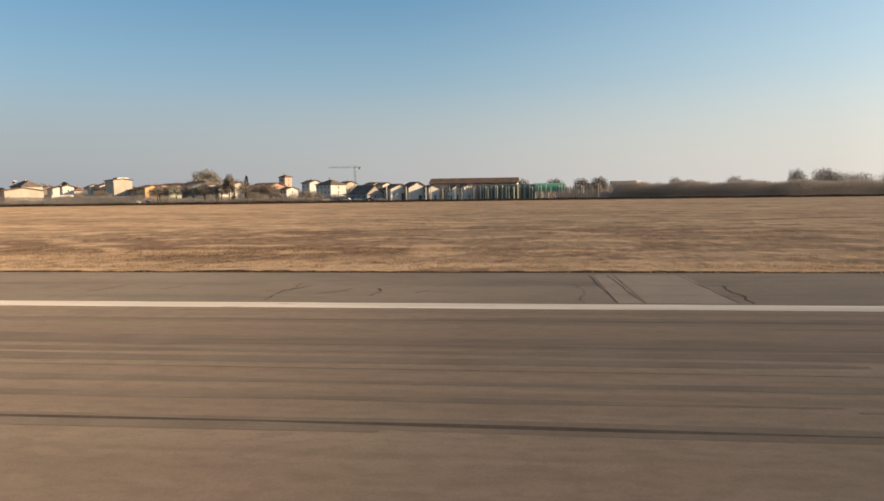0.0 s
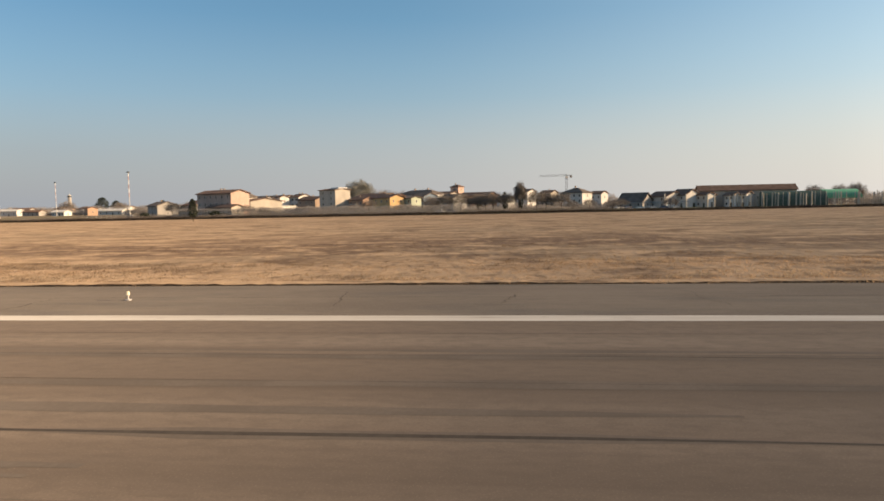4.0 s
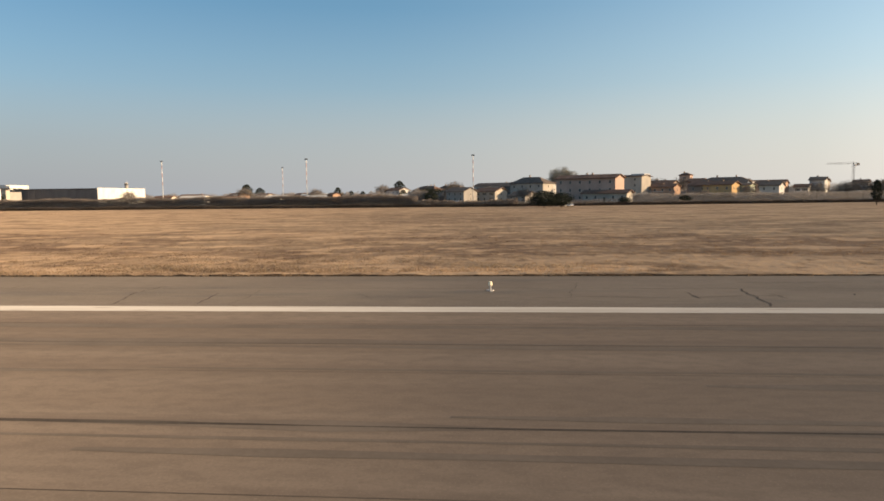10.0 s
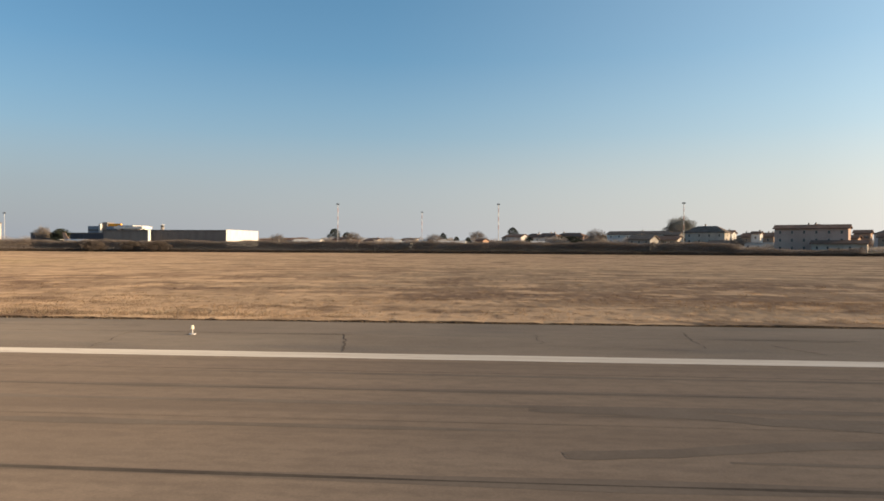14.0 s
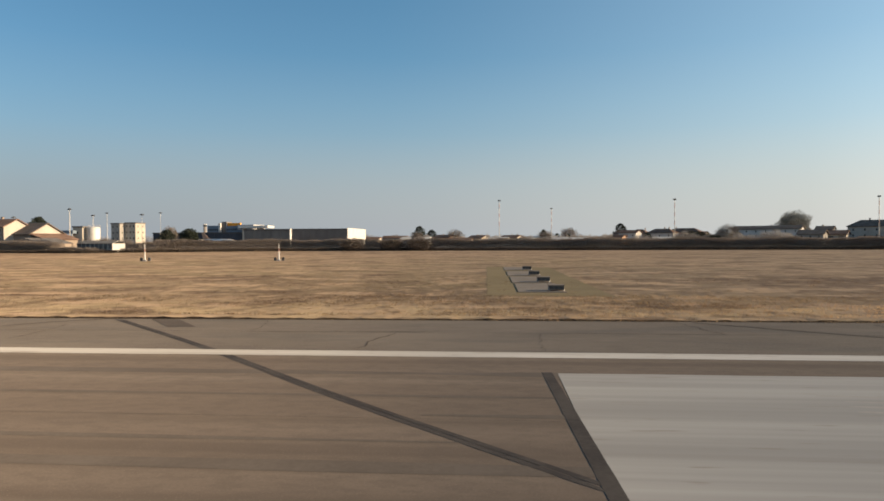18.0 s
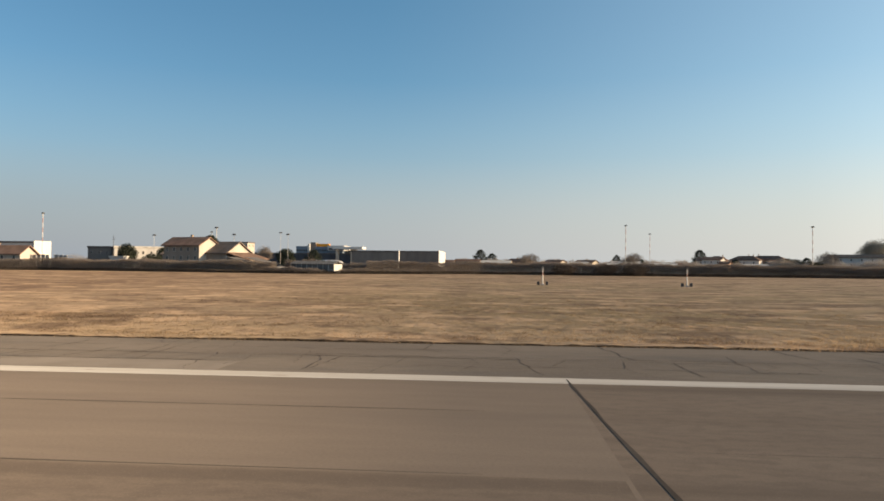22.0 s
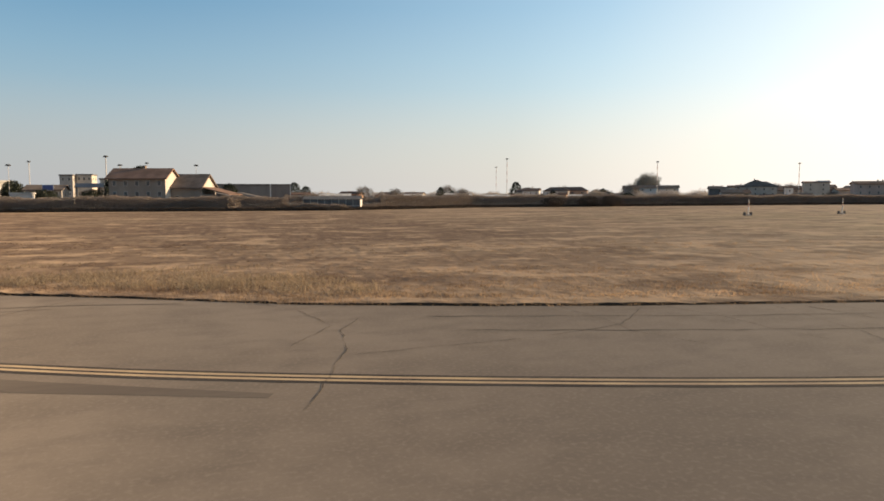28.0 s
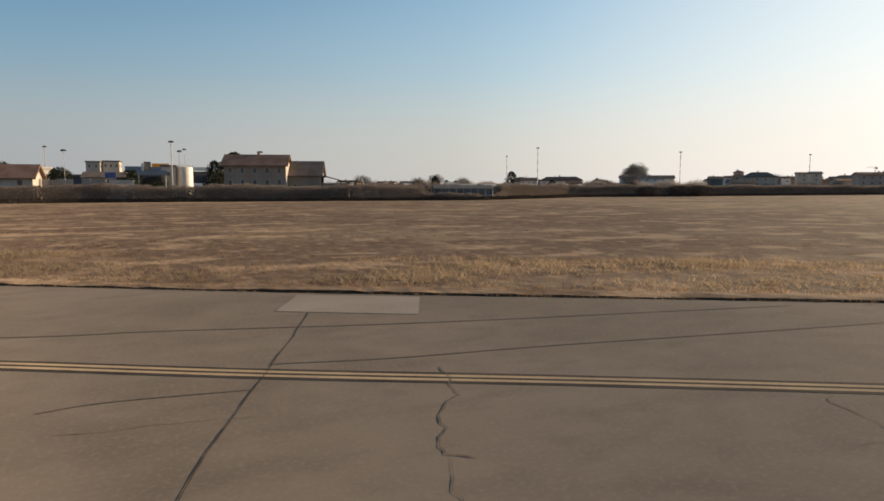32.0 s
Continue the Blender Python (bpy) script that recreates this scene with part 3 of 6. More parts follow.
crack_run(shoulder, [([(32.1, 26.1), (32.05, 30)], 0.09), ([(32.1, 26.1), (35.1, 26.5)], 0.08), ([(34.9, 30.2), (35.3, 30.2), (35.5, 27.2), (35.2, 26.9)], 0.06), ([(34.9, 26.8), (35.7, 23.4)], 0.09), ([(35.6, 26), (35.4, 23.4)], 0.06), ([(34.7, 24.6), (34.7, 23.4)], 0.09), ([(37.7, 26.8), (39, 26.2)], 0.04)])
crack_run(shoulder, [([(-37, 22.7), (-37.3, 25.1)], 0.09), ([(-32.8, 25.9), (-32.6, 27.1)], 0.08), ([(-29.5, 26.1), (-29.6, 29.2), (-29.2, 30.6)], 0.1), ([(-31.5, 23.2), (-29.6, 23.4)], 0.05), ([(-20.85, 29.5), (-20.7, 27.3)], 0.05)])
crack_run(shoulder, [([(-96.5, 26.35), (-96.7, 28.1), (-96.8, 29.2)], 0.12), ([(-94.4, 24.4), (-94.6, 27.4), (-94.6, 30.2)], 0.13), ([(-91.2, 22.7), (-91.05, 24.4), (-90.95, 26.8), (-90.8, 29.7)], 0.1),
    ([(-92.4, 27.4), (-91.1, 27.2), (-90.3, 27.7)], 0.06), ([(-87.5, 28.2), (-86.9, 25), (-86.4, 24.4)], 0.09), ([(-84.9, 26.8), (-83.8, 26.2)], 0.1)])
crack_run(shoulder, [([(472.1, 22.7), (471.8, 23.6), (472.1, 25.4), (474.7, 25.4)], 0.09), ([(465.9, 22.7), (465.3, 24.5), (465.7, 25.3), (467.3, 25.1)], 0.07), ([(478.8, 22.8), (479.0, 24.1), (478.8, 25.0), (479.7, 25.6)], 0.13),
    ([(479, 23.7), (479.3, 23.5), (479.8, 22.7)], 0.12), ([(477.4, 25.8), (478, 25.4)], 0.08), ([(482.4, 25.3), (482.6, 23.7), (482.9, 23.6), (482.7, 23)], 0.13), ([(483.3, 23.3), (483.8, 25.2), (483.7, 25.7)], 0.13), ([(485.3, 25.5), (485.8, 25.1), (486, 24)], 0.1), ([(486.2, 23.6), (486.6, 23.2)], 0.06)])
crack_run(shoulder, [([(331.1, 23.8), (331.3, 25.5), (331.2, 28.6)], 0.11), ([(321.6, 26.8), (322, 28), (322.2, 29.4)], 0.1), ([(324.1, 23.5), (325.2, 24.7)], 0.05), ([(340.6, 23.6), (340.6, 25.8), (340.8, 27), (341, 29.8)], 0.13),
    ([(346.1, 26.2), (346.1, 24.9), (346.3, 23.9)], 0.13), ([(352.2, 27.4), (352.2, 25.4), (352.5, 23.3)], 0.11), ([(337.7, 23.7), (338.1, 26.4)], 0.06), ([(335.9, 24.8), (335.9, 26.2)], 0.08), ([(327.1, 27.7), (327.1, 28.6)], 0.08)])
crack_run(shoulder, [([(296.2, 22.8), (295.8, 23.8), (295.6, 25.8)], 0.11), ([(311.8, 30), (312.2, 27.8), (312.3, 25.3), (313, 24.2), (312.9, 23.3)], 0.12), ([(321.3, 28.4), (321.4, 27.1), (321.6, 26.5)], 0.1), ([(303.8, 24.7), (303.6, 26.4)], 0.04), ([(304.4, 25.7), (305.1, 23.4)], 0.04)])
crack_run(shoulder, [([(240.4, 23.2), (240, 24.6), (239.4, 25.5), (239.1, 27)], 0.1), ([(246.8, 28.1), (247, 26.9), (247.3, 27.2), (247.5, 24.5)], 0.1), ([(258.6, 28.2), (258.8, 27.2), (260.2, 25.1)], 0.06), ([(235.1, 23.5), (235.4, 23.9)], 0.09), ([(233.2, 23.3), (232.4, 26.3)], 0.05), ([(229.2, 25.1), (229.5, 25.6)], 0.06)])
crack_run(shoulder, [([(117.8, 23.6), (116.8, 25.6)], 0.09), ([(127.6, 23.8), (127.2, 25), (127.4, 27.8)], 0.07), ([(129.2, 23.5), (129.2, 26.6)], 0.09), ([(122.8, 24), (122.9, 25.4)], 0.07), ([(131.6, 23.4), (132, 26.8)], 0.05)])
crack_run(shoulder, [([(548.6, 22.9), (548.5, 25.2), (549.2, 26.6)], 0.12), ([(549.9, 24.4), (550.8, 25.1), (551.0, 25.9)], 0.1), ([(552.0, 24.0), (552.3, 25.0), (552.0, 25.8)], 0.12), ([(553.6, 24.6), (554.0, 25.4)], 0.1),
    ([(538.3, 25.6), (539.2, 26.4)], 0.1), ([(540.8, 24.7), (541.3, 25.6), (541.4, 26.5)], 0.11), ([(543.4, 25.3), (544.0, 26.2)], 0.1)])
lay("crack", TARBAND, shoulder, [ribbon_data(jagged(a, b, 6, 0.05), 0.2, 0.0098, 0.5, False) for a, b in (((24.9, 30.4), (27.4, 28.5)), ((27.4, 28.5), (30.0, 26.7)), ((30.0, 26.7), (32.3, 25.4)), ((32.3, 25.4), (35.4, 23.8)))], "broad tar seam across the shoulder")
crack_run(shoulder, [([(35.4, 23.8), (37.3, 23.2), (39.4, 23.05), (43.0, 22.95)], 0.08), ([(32.1, 26.05), (33.8, 26.4), (35.6, 26.2), (37.1, 26.2), (38.8, 26.0)], 0.07), ([(33.1, 24.6), (33.3, 23.2)], 0.06), ([(32.7, 30.2), (33.3, 26.4)], 0.06)])
# the old stretch before the exit is cracked into blocks
runs = []
for k in range(26):
    x, y = -84 + 2.1 * k + random.uniform(-0.8, 0.8), random.choice((30.4, 28.8, 27.0, 26.4))
    runs.append(([(x, y), (x + random.uniform(-0.6, 0.6), y - random.uniform(0.9, 1.8)), (x + random.uniform(-0.8, 0.8), y - random.uniform(2.0, 3.6))], random.choice((0.04, 0.05, 0.08))))
crack_run(shoulder, runs, mat=HAIRLINE)
crack_run(shoulder, [([(x, 26.4 + 0.2 * math.sin(x)), (x + 2.4, 26.5 + 0.2 * math.sin(x + 1)), (x + 4.6, 26.4)], 0.05) for x in np.arange(-84, -34, 5.2)])
# finer cracks between them
x = -96.0
block = []
while x < 640:
    step = random.uniform(5, 13) if x > -20 else random.uniform(2.2, 5.0)
    top = random.choice(((30.6, 26.8), (26.8, 22.8), (28.6, 24.5), (27.5, 25.0)))
    lean = random.uniform(-0.9, 0.9)
    block.append(ribbon_data(jagged((x, top[0]), (x + lean, top[1]), 12, 0.12), random.choice((0.02, 0.03, 0.06)), 0.008, 0.6))
    if random.random() < 0.6:
        y = random.choice((26.8, 26.9, 24.6, 28.6))
        block.append(ribbon_data(jagged((x + random.uniform(-1, 1), y), (x + step + random.uniform(-1, 2), y + random.uniform(-0.5, 0.5)), 14, 0.1), random.choice((0.02, 0.03, 0.04)), 0.008, 0.6))
    x += step
    if len(block) > 26 or x >= 640:
        lay("crack", HAIRLINE, shoulder, block, "fine cracks in old asphalt")
        block = []
lay("paving_joint", CRACK, shoulder, [ribbon_data([(a, 24.65 + 0.03 * math.sin(a)) for a in np.arange(-96, -66.5, 1.5)], 0.05, 0.008, 0.5), ribbon_data([(a, 26.85 + 0.06 * math.sin(a * 0.7)) for a in np.arange(-60, 640, 2.5)], 0.03, 0.007, 0.7)])
# joints that run along the old shoulder, and the blocks between them
for inset, w in ((2.1, 0.035), (4.3, 0.04)):
    lay("crack", HAIRLINE, shoulder, [ribbon_data(jagged((a, float(edge_y(a)) - inset), (a + 9.5, float(edge_y(a + 9.5)) - inset), 24, 0.06), w, 0.0092, 0.7) for a in np.arange(-138, -62, 9.0)], "wandering crack along the shoulder")
runs = []
for k in range(17):
    x = -134 + 4.1 * k + random.uniform(-1, 1)
    e = float(edge_y(x))
    mid = x + random.uniform(-1.2, 1.2)
    runs.append(([(x, e - 0.1), (x + random.uniform(-0.5, 0.5), e - 2.1), (mid, e - 4.3), (mid + random.uniform(-1.0, 1.0), e - 6.3)], random.choice((0.03, 0.045, 0.06))))
crack_run(shoulder, runs, 0.0128, HAIRLINE)
# repair slabs
for x0, x1, y0, y1 in ((-94.3, -92.2, 24.7, 30.3), (-90.05, -87.95, 24.8, 30.5), (560.5, 561.3, 22.8, 30.0), (561.4, 564.3, 22.8, 30.0), (-97, -67, 22.6, 24.6)):
    put("repair_slab", mesh_of("repair_slab", [(x0, y0, 0.005), (x1, y0, 0.005), (x1 + 0.1, y1, 0.005), (x0 + 0.1, y1, 0.005)], [(0, 1, 2, 3)], PATCH), shoulder, label="smooth pale repair slab")
lay("slab_joint", HAIRLINE, shoulder, [ribbon_data(jagged((a, b), (c, d), 10, 0.05), 0.045, 0.009, 0.6) for a, b, c, d in
    ((-94.35, 24.6, -94.4, 30.3), (-92.2, 24.7, -92.0, 30.4), (-90.1, 24.8, -90.1, 30.4), (-87.9, 24.8, -87.9, 30.6), (560.5, 22.8, 560.4, 30), (564.3, 22.8, 564.2, 30), (561.35, 22.8, 561.2, 30), (-70.95, 24.7, -71.1, 30.5))])
# joints and tar lines of the runway
lay("paving_joint", CRACK, runway, [ribbon_data([(t, 11.45 + 0.08 * math.sin(t * 0.031) + 0.03 * math.sin(t * 0.4)) for t in np.arange(70, 640, 3.0)], 0.1, 0.004, 0.7)], "long dark paving joint")
lay("tyre_streak", FAINT, runway, [ribbon_data([(t, 11.45 + 0.08 * math.sin(t * 0.031) + 0.03 * math.sin(t * 0.4)) for t in np.arange(70, 640, 3.0)], 0.32, 0.0026, 0.9), ribbon_data([(t, 17.25 - 0.0018 * (t - 200)) for t in np.arange(80, 640, 3.0)], 0.3, 0.0026, 0.9)], "stained strip along a paving joint")
lines = [ribbon_data([(t, 17.25 - 0.0018 * (t - 200) + 0.06 * math.sin(t * 0.05)) for t in np.arange(80, 640, 3.0)], 0.045, 0.004, 0.6), ribbon_data([(t, 19.65 + 0.05 * math.sin(t * 0.06)) for t in np.arange(60, 640, 3.0)], 0.03, 0.004, 0.6)]
for y in (14.6, 9.0, 6.6):
    a = -54.0
    while a < 640:
        b = a + random.uniform(60, 240)
        lines.append(ribbon_data([(t, y + 0.05 * math.sin(t * 0.05 + y)) for t in np.arange(a, b, 4.0)], random.choice((0.015, 0.02, 0.035)), 0.004, 0.5))
        a = b + random.uniform(5, 60)
lay("paving_joint", HAIRLINE, runway, lines, "long dark paving joints")
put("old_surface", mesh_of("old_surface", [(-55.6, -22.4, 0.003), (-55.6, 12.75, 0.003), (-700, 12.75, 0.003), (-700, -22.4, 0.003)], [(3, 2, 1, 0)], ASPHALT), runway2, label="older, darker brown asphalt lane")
lines = []
for y in (17.7, 12.8, 9.3, 5.0):
    lines.append(ribbon_data([(t, y + 0.06 * math.sin(t * 0.09 + y)) for t in np.arange(-190, -55.6, 3.0)], 0.045, 0.004, 0.6))
lay("paving_joint", HAIRLINE, runway2, lines, "long dark paving joints")
lay("paving_joint", CRACK, runway, [ribbon_data(jagged((-55.45, 22.3), (-54.0, -10), 24, 0.03), 0.09, 0.008, 0.4)], "dark joint where two runway surfaces meet")
put("grooved_band", mesh_of("grooved_band", [(120.1, -22.4, 0.0022), (123.55, -22.4, 0.0022), (123.5, 17.2, 0.0022), (120.0, 17.0, 0.0022)], [(0, 1, 2, 3)], GROOVED), runway, label="dark band of rougher old asphalt across the runway")
put("worn_patch", mesh_of("worn_patch", [(119.9, 17.35, 0.0022), (123.6, 17.4, 0.0022), (124.3, 21.5, 0.0022), (118.9, 21.5, 0.0022)], [(0, 1, 2, 3)], DARKPATCH), runway, label="darker worn patch beside the white line")
lay("tyre_streak", GROOVED, runway, [ribbon_data([(x + 0.02 * math.sin(y), y) for y in np.arange(17.0, -22, -1.5)], 0.22, 0.0031, 0.4) for x in (120.9, 121.5, 122.2, 122.9)], "darker grooves across the runway")
lay("paint_scratch", PAINT, runway, [ribbon_data([(0.0, 13.34), (1.0, 13.31), (2.1, 13.28)], 0.035, 0.0058, 0.3)], "thin white scratch of paint")
# rubber streaks left by landing gear
streaks = []
for k in range(110):
    y, a = random.choice((random.gauss(12.5, 3.4), random.uniform(4, 20))), random.uniform(-50, 640)
    if 3 < y < 20.8:
        streaks.append(ribbon_data([(a + i * 3.0, y + 0.002 * i) for i in range(random.randint(5, 26))], random.uniform(0.12, 0.5), 0.003 + 0.00001 * k, 0.5))
lay("tyre_streak", FAINT, runway, streaks, "faint brown tyre streaks along the runway")


def arc(points, n=28):
    """A smooth line through a few points."""
    P = [Vector(p) for p in points]
    P = [P[0] * 2 - P[1]] + P + [P[-1] * 2 - P[-2]]
    out = []
    for i in range(1, len(P) - 2):
        for k in range(n):
            t = k / n
            out.append(tuple(0.5 * (2 * P[i] + (P[i + 1] - P[i - 1]) * t + (2 * P[i - 1] - 5 * P[i] + 4 * P[i + 1] - P[i + 2]) * t * t + (3 * P[i] - P[i - 1] - 3 * P[i + 1] + P[i + 2]) * t ** 3)))
    return out + [tuple(P[-2])]


def beside(line, off):
    out = []
    for i, p in enumerate(line):
        a, b = Vector(line[max(i - 1, 0)]), Vector(line[min(i + 1, len(line) - 1)])
        d = (b - a).normalized()
        out.append((p[0] - d.y * off, p[1] + d.x * off))
    return out


turn_off = arc([(-26.1, 30.6), (-21.6, 26.9), (-17.0, 22.5), (-13.5, 18.4), (-10.6, 14.9), (-7.2, 10.2), (-4.6, 6.0)], 12)
for off in (-0.17, 0.17):
    lay("tyre_mark", RUBBER, runway, [ribbon_data(beside(turn_off, off), 0.26, 0.0052, 0.08, False)], "curved twin black tyre mark")
DIAGONAL = [(-1.4, 30.6), (6.45, 22.9), (12.5, 16.5), (18.2, 10.85)]
for off in (-0.085, 0.085):
    lay("tyre_mark", RUBBER, runway, [ribbon_data(beside(arc(DIAGONAL, 10), off), 0.15, 0.0052, 0.1)], "dark straight diagonal tyre mark")
lay("tyre_mark", TARBAND, runway, [ribbon_data(arc([(-5.0, 27.9), (-3.6, 29.4), (-1.8, 30.6)], 8), 0.22, 0.0098, 0.15)], "dark diagonal tyre mark")
put("repair_slab", mesh_of("repair_slab", [(0.3, 30.6, 0.0096), (1.6, 30.6, 0.0096), (3.7, 28.0, 0.0096), (2.5, 27.9, 0.0096)], [(3, 2, 1, 0)], TARBAND), shoulder, label="dark tar repair patch at the turf")
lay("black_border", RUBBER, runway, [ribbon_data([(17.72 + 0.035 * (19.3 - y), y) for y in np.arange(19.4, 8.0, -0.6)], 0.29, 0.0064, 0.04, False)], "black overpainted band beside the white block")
for k, r in enumerate((0.8, 1.3, 1.75, 2.2, 2.7)):
    lay("scuff", SCUFF, runway, [ribbon_data([(24.0 + 1.5 * r * math.cos(a), 14.4 + r * math.sin(a)) for a in np.arange(-1.9 + 0.1 * k, 1.7, 0.15)], 0.16, 0.0072 + 0.0002 * k, 0.5)], "faint curved tyre scuff on the white paint")
for pts, w in (([(107.6, 15.9), (110.7, 15.65), (112.8, 15.15), (116, 14.7), (120, 14.3)], 0.65), ([(108.0, 12.75), (110.0, 13.05), (112.1, 13.55), (116, 14.1), (120, 14.5)], 0.5)):
    line = arc(pts, 8)
    for off in (-0.3, -0.1, 0.12, 0.3):
        lay("tyre_mark", FAINT, runway, [ribbon_data(beside(line, off * w), w * 0.32, 0.0046 + off * 0.0004, 0.35)], "broad soft braking rubber mark")

# taxiway markings: twin yellow side stripe with black edging
LEAD = arc([(-103.0, 22.75), (-108.4, 23.0), (-115.3, 24.05), (-125.4, 26.3), (-134.5, 28.95), (-143.9, 32.7), (-151.2, 36.5), (-160.1, 41.25), (-167.1, 44.95), (-174.7, 49.0), (-183, 53.7), (-189.3, 57.1), (-194.2, 59.95), (-199.5, 62.9), (-206, 66.6), (-214, 71.0), (-226, 77.7), (-240, 85.5)], 14)
lay("stripe_edging", CRACK, taxiway, [ribbon_data(beside(LEAD, o), 0.14, 0.0075, 0.15, False) for o in (-0.27, 0.0, 0.27)], "black edging of the stripe")
for off in (-0.13, 0.13):
    lay("yellow_stripe", YELLOW, taxiway, [ribbon_data(beside(LEAD, off), 0.14, 0.0095, 0.08, False)], "yellow taxiway side stripe")
taxi_cracks = (
    ([(-148.7, 45.0), (-150.9, 41.0), (-152.5, 38.3), (-154.3, 34.9), (-155.8, 31.8), (-158.5, 26.5)], 0.04, 0),
    ([(-159.4, 33.4), (-158.3, 33.0), (-157.4, 32.8), (-156.9, 33.1), (-155.7, 32.95), (-154.2, 32.95), (-152.6, 32.9)], 0.045, 1),
    ([(-154.2, 31.8), (-153.2, 32.2), (-152.7, 32.5)], 0.05, 1), ([(-152, 30.6), (-150.8, 30.6), (-149.4, 30.7)], 0.03, 1), ([(-142.8, 41.7), (-141.5, 40.1), (-140.9, 37.1), (-142.3, 34.8)], 0.03, 1),
    ([(-170.3, 47.40), (-170.5, 46.20), (-170.8, 45.00), (-171.1, 43.70), (-171.5, 41.70), (-172.4, 37.20)], 0.045, 0),
    ([(-181.0, 46.15), (-178.5, 46.10), (-175.6, 46.05), (-174.2, 45.85), (-172.1, 45.65), (-171.9, 45.95), (-171.85, 46.95)], 0.04, 1),
    ([(-170.7, 42.05), (-169, 42.04), (-166.4, 42.14), (-164.3, 42.29), (-163.4, 42.30)], 0.04, 0),
    ([(-163.4, 42.30), (-163.35, 42.90), (-163.3, 44.00), (-163.3, 44.50)], 0.03, 1),
    ([(-167.15, 41.40), (-167.1, 40.50), (-167.1, 39.70), (-167.05, 39.20)], 0.025, 1),
    ([(-165.5, 40.60), (-165.7, 40.20), (-165.6, 39.50), (-165.9, 39.00), (-166.4, 38.10)], 0.03, 1),
    ([(-159.2, 39.10), (-159.7, 38.30), (-159.75, 37.60), (-160.3, 37.20), (-160.7, 36.30)], 0.05, 1),
    ([(-164.7, 37.40), (-163.6, 37.30), (-162.5, 37.20), (-161.2, 37.40), (-160.1, 37.20)], 0.03, 1),

    ([(-182.2, 49.35), (-181.8, 49.95), (-181.1, 50.65), (-180.9, 51.55), (-180.5, 51.75)], 0.035, 1),
    ([(-182.3, 50.15), (-181.5, 50.05), (-180.7, 50.15), (-179.8, 50.05), (-179.3, 51.25)], 0.03, 1),
    ([(-172.8, 48.35), (-171.9, 48.35), (-170.8, 48.15)], 0.025, 1),
    ([(-186.3, 65.15), (-187.3, 62.75), (-188.2, 60.15), (-189, 58.15), (-189.4, 57.05), (-190.2, 54.95), (-190.7, 53.65), (-191.1, 52.35), (-193.5, 45.65)], 0.045, 0),
    ([(-186.05, 56.25), (-186.2, 55.45), (-186.4, 54.95), (-186.45, 54.45), (-186.8, 54.25), (-187.2, 53.70), (-187.3, 53.15), (-187.65, 52.65), (-187.75, 52.25), (-187.4, 51.95)], 0.06, 1),
    ([(-187.7, 52.35), (-187.9, 51.65), (-188.1, 51.25), (-188.1, 50.95), (-188.8, 48.15)], 0.03, 1),
    ([(-192.7, 55.20), (-191.7, 55.05), (-191.1, 55.00), (-189.8, 54.80)], 0.03, 1),
    ([(-125.5, 35.2), (-125.4, 33), (-124.8, 30.5), (-123.6, 28.4), (-123.2, 27.4), (-123.5, 26.3)], 0.06, 1),
    ([(-124.5, 34.7), (-123.95, 33.3), (-123.8, 31.6)], 0.05, 1),
    ([(-120.3, 30.1), (-120.55, 28.4), (-120.5, 27)], 0.05, 1),
    ([(-118.9, 29.5), (-118, 31.3)], 0.04, 1),
    ([(-116.3, 31.1), (-116.6, 29.1), (-117.2, 27.2), (-117.4, 25.9)], 0.07, 1),
    ([(-114.4, 28.8), (-115.1, 26.9), (-115.7, 25)], 0.05, 1),
    ([(-116.8, 26.4), (-117.2, 25)], 0.05, 1),
    ([(-112.4, 30.7), (-113, 28.2), (-112.8, 26.5), (-113.1, 25)], 0.06, 1),
    ([(-112.8, 27.7), (-111.1, 27.7)], 0.04, 1), ([(-119.5, 27.5), (-118.2, 26.3)], 0.03, 1), ([(-108.2, 28.4), (-108.6, 26.3)], 0.04, 1),
    ([(-106.7, 28.5), (-106.3, 30), (-106.3, 31)], 0.05, 1), ([(-101.3, 24.5), (-101.9, 26.3), (-102, 28.1)], 0.05, 1), ([(-100.2, 26.1), (-99.7, 27.7), (-99.5, 28.9)], 0.06, 1),
    ([(-108.2, 25.0), (-108.2, 26.8)], 0.06, 1), ([(-106.1, 30.5), (-106.1, 28.9)], 0.06, 1), ([(-104.7, 29.4), (-104.5, 27.2), (-104.3, 25.0)], 0.07, 1), ([(-100.5, 26.4), (-100.5, 25.3)], 0.06, 1),
    ([(-98.6, 24.7), (-98.2, 26.1)], 0.04, 1), ([(-127, 29.5), (-122, 28.6), (-114, 27.6), (-104, 26.9)], 0.025, 1),
    ([(-130.5, 37.0), (-133.0, 34.6), (-136.2, 33.8), (-141.0, 33.6)], 0.03, 1),
    ([(-139.8, 38.2), (-140.8, 36.3), (-141.0, 34.2), (-142.5, 30.0)], 0.035, 1),
)
for pts, w, rough in taxi_cracks:
    line = [pts[0]]
    for a, b in zip(pts, pts[1:]):
        line += jagged(a, b, max(3, int((Vector(b) - Vector(a)).length / 0.3)), 0.045 if rough else 0.012)[1:]
    lay("crack", (FINECRACK if pts[0][0] < -150 else HAIRLINE) if rough else HAIRLINE, taxiway, [ribbon_data(line, w * (0.5 if rough else 0.6), 0.0115, 0.75 if rough else 0.4)], "wandering dark crack" if rough else "straight dark paving joint")
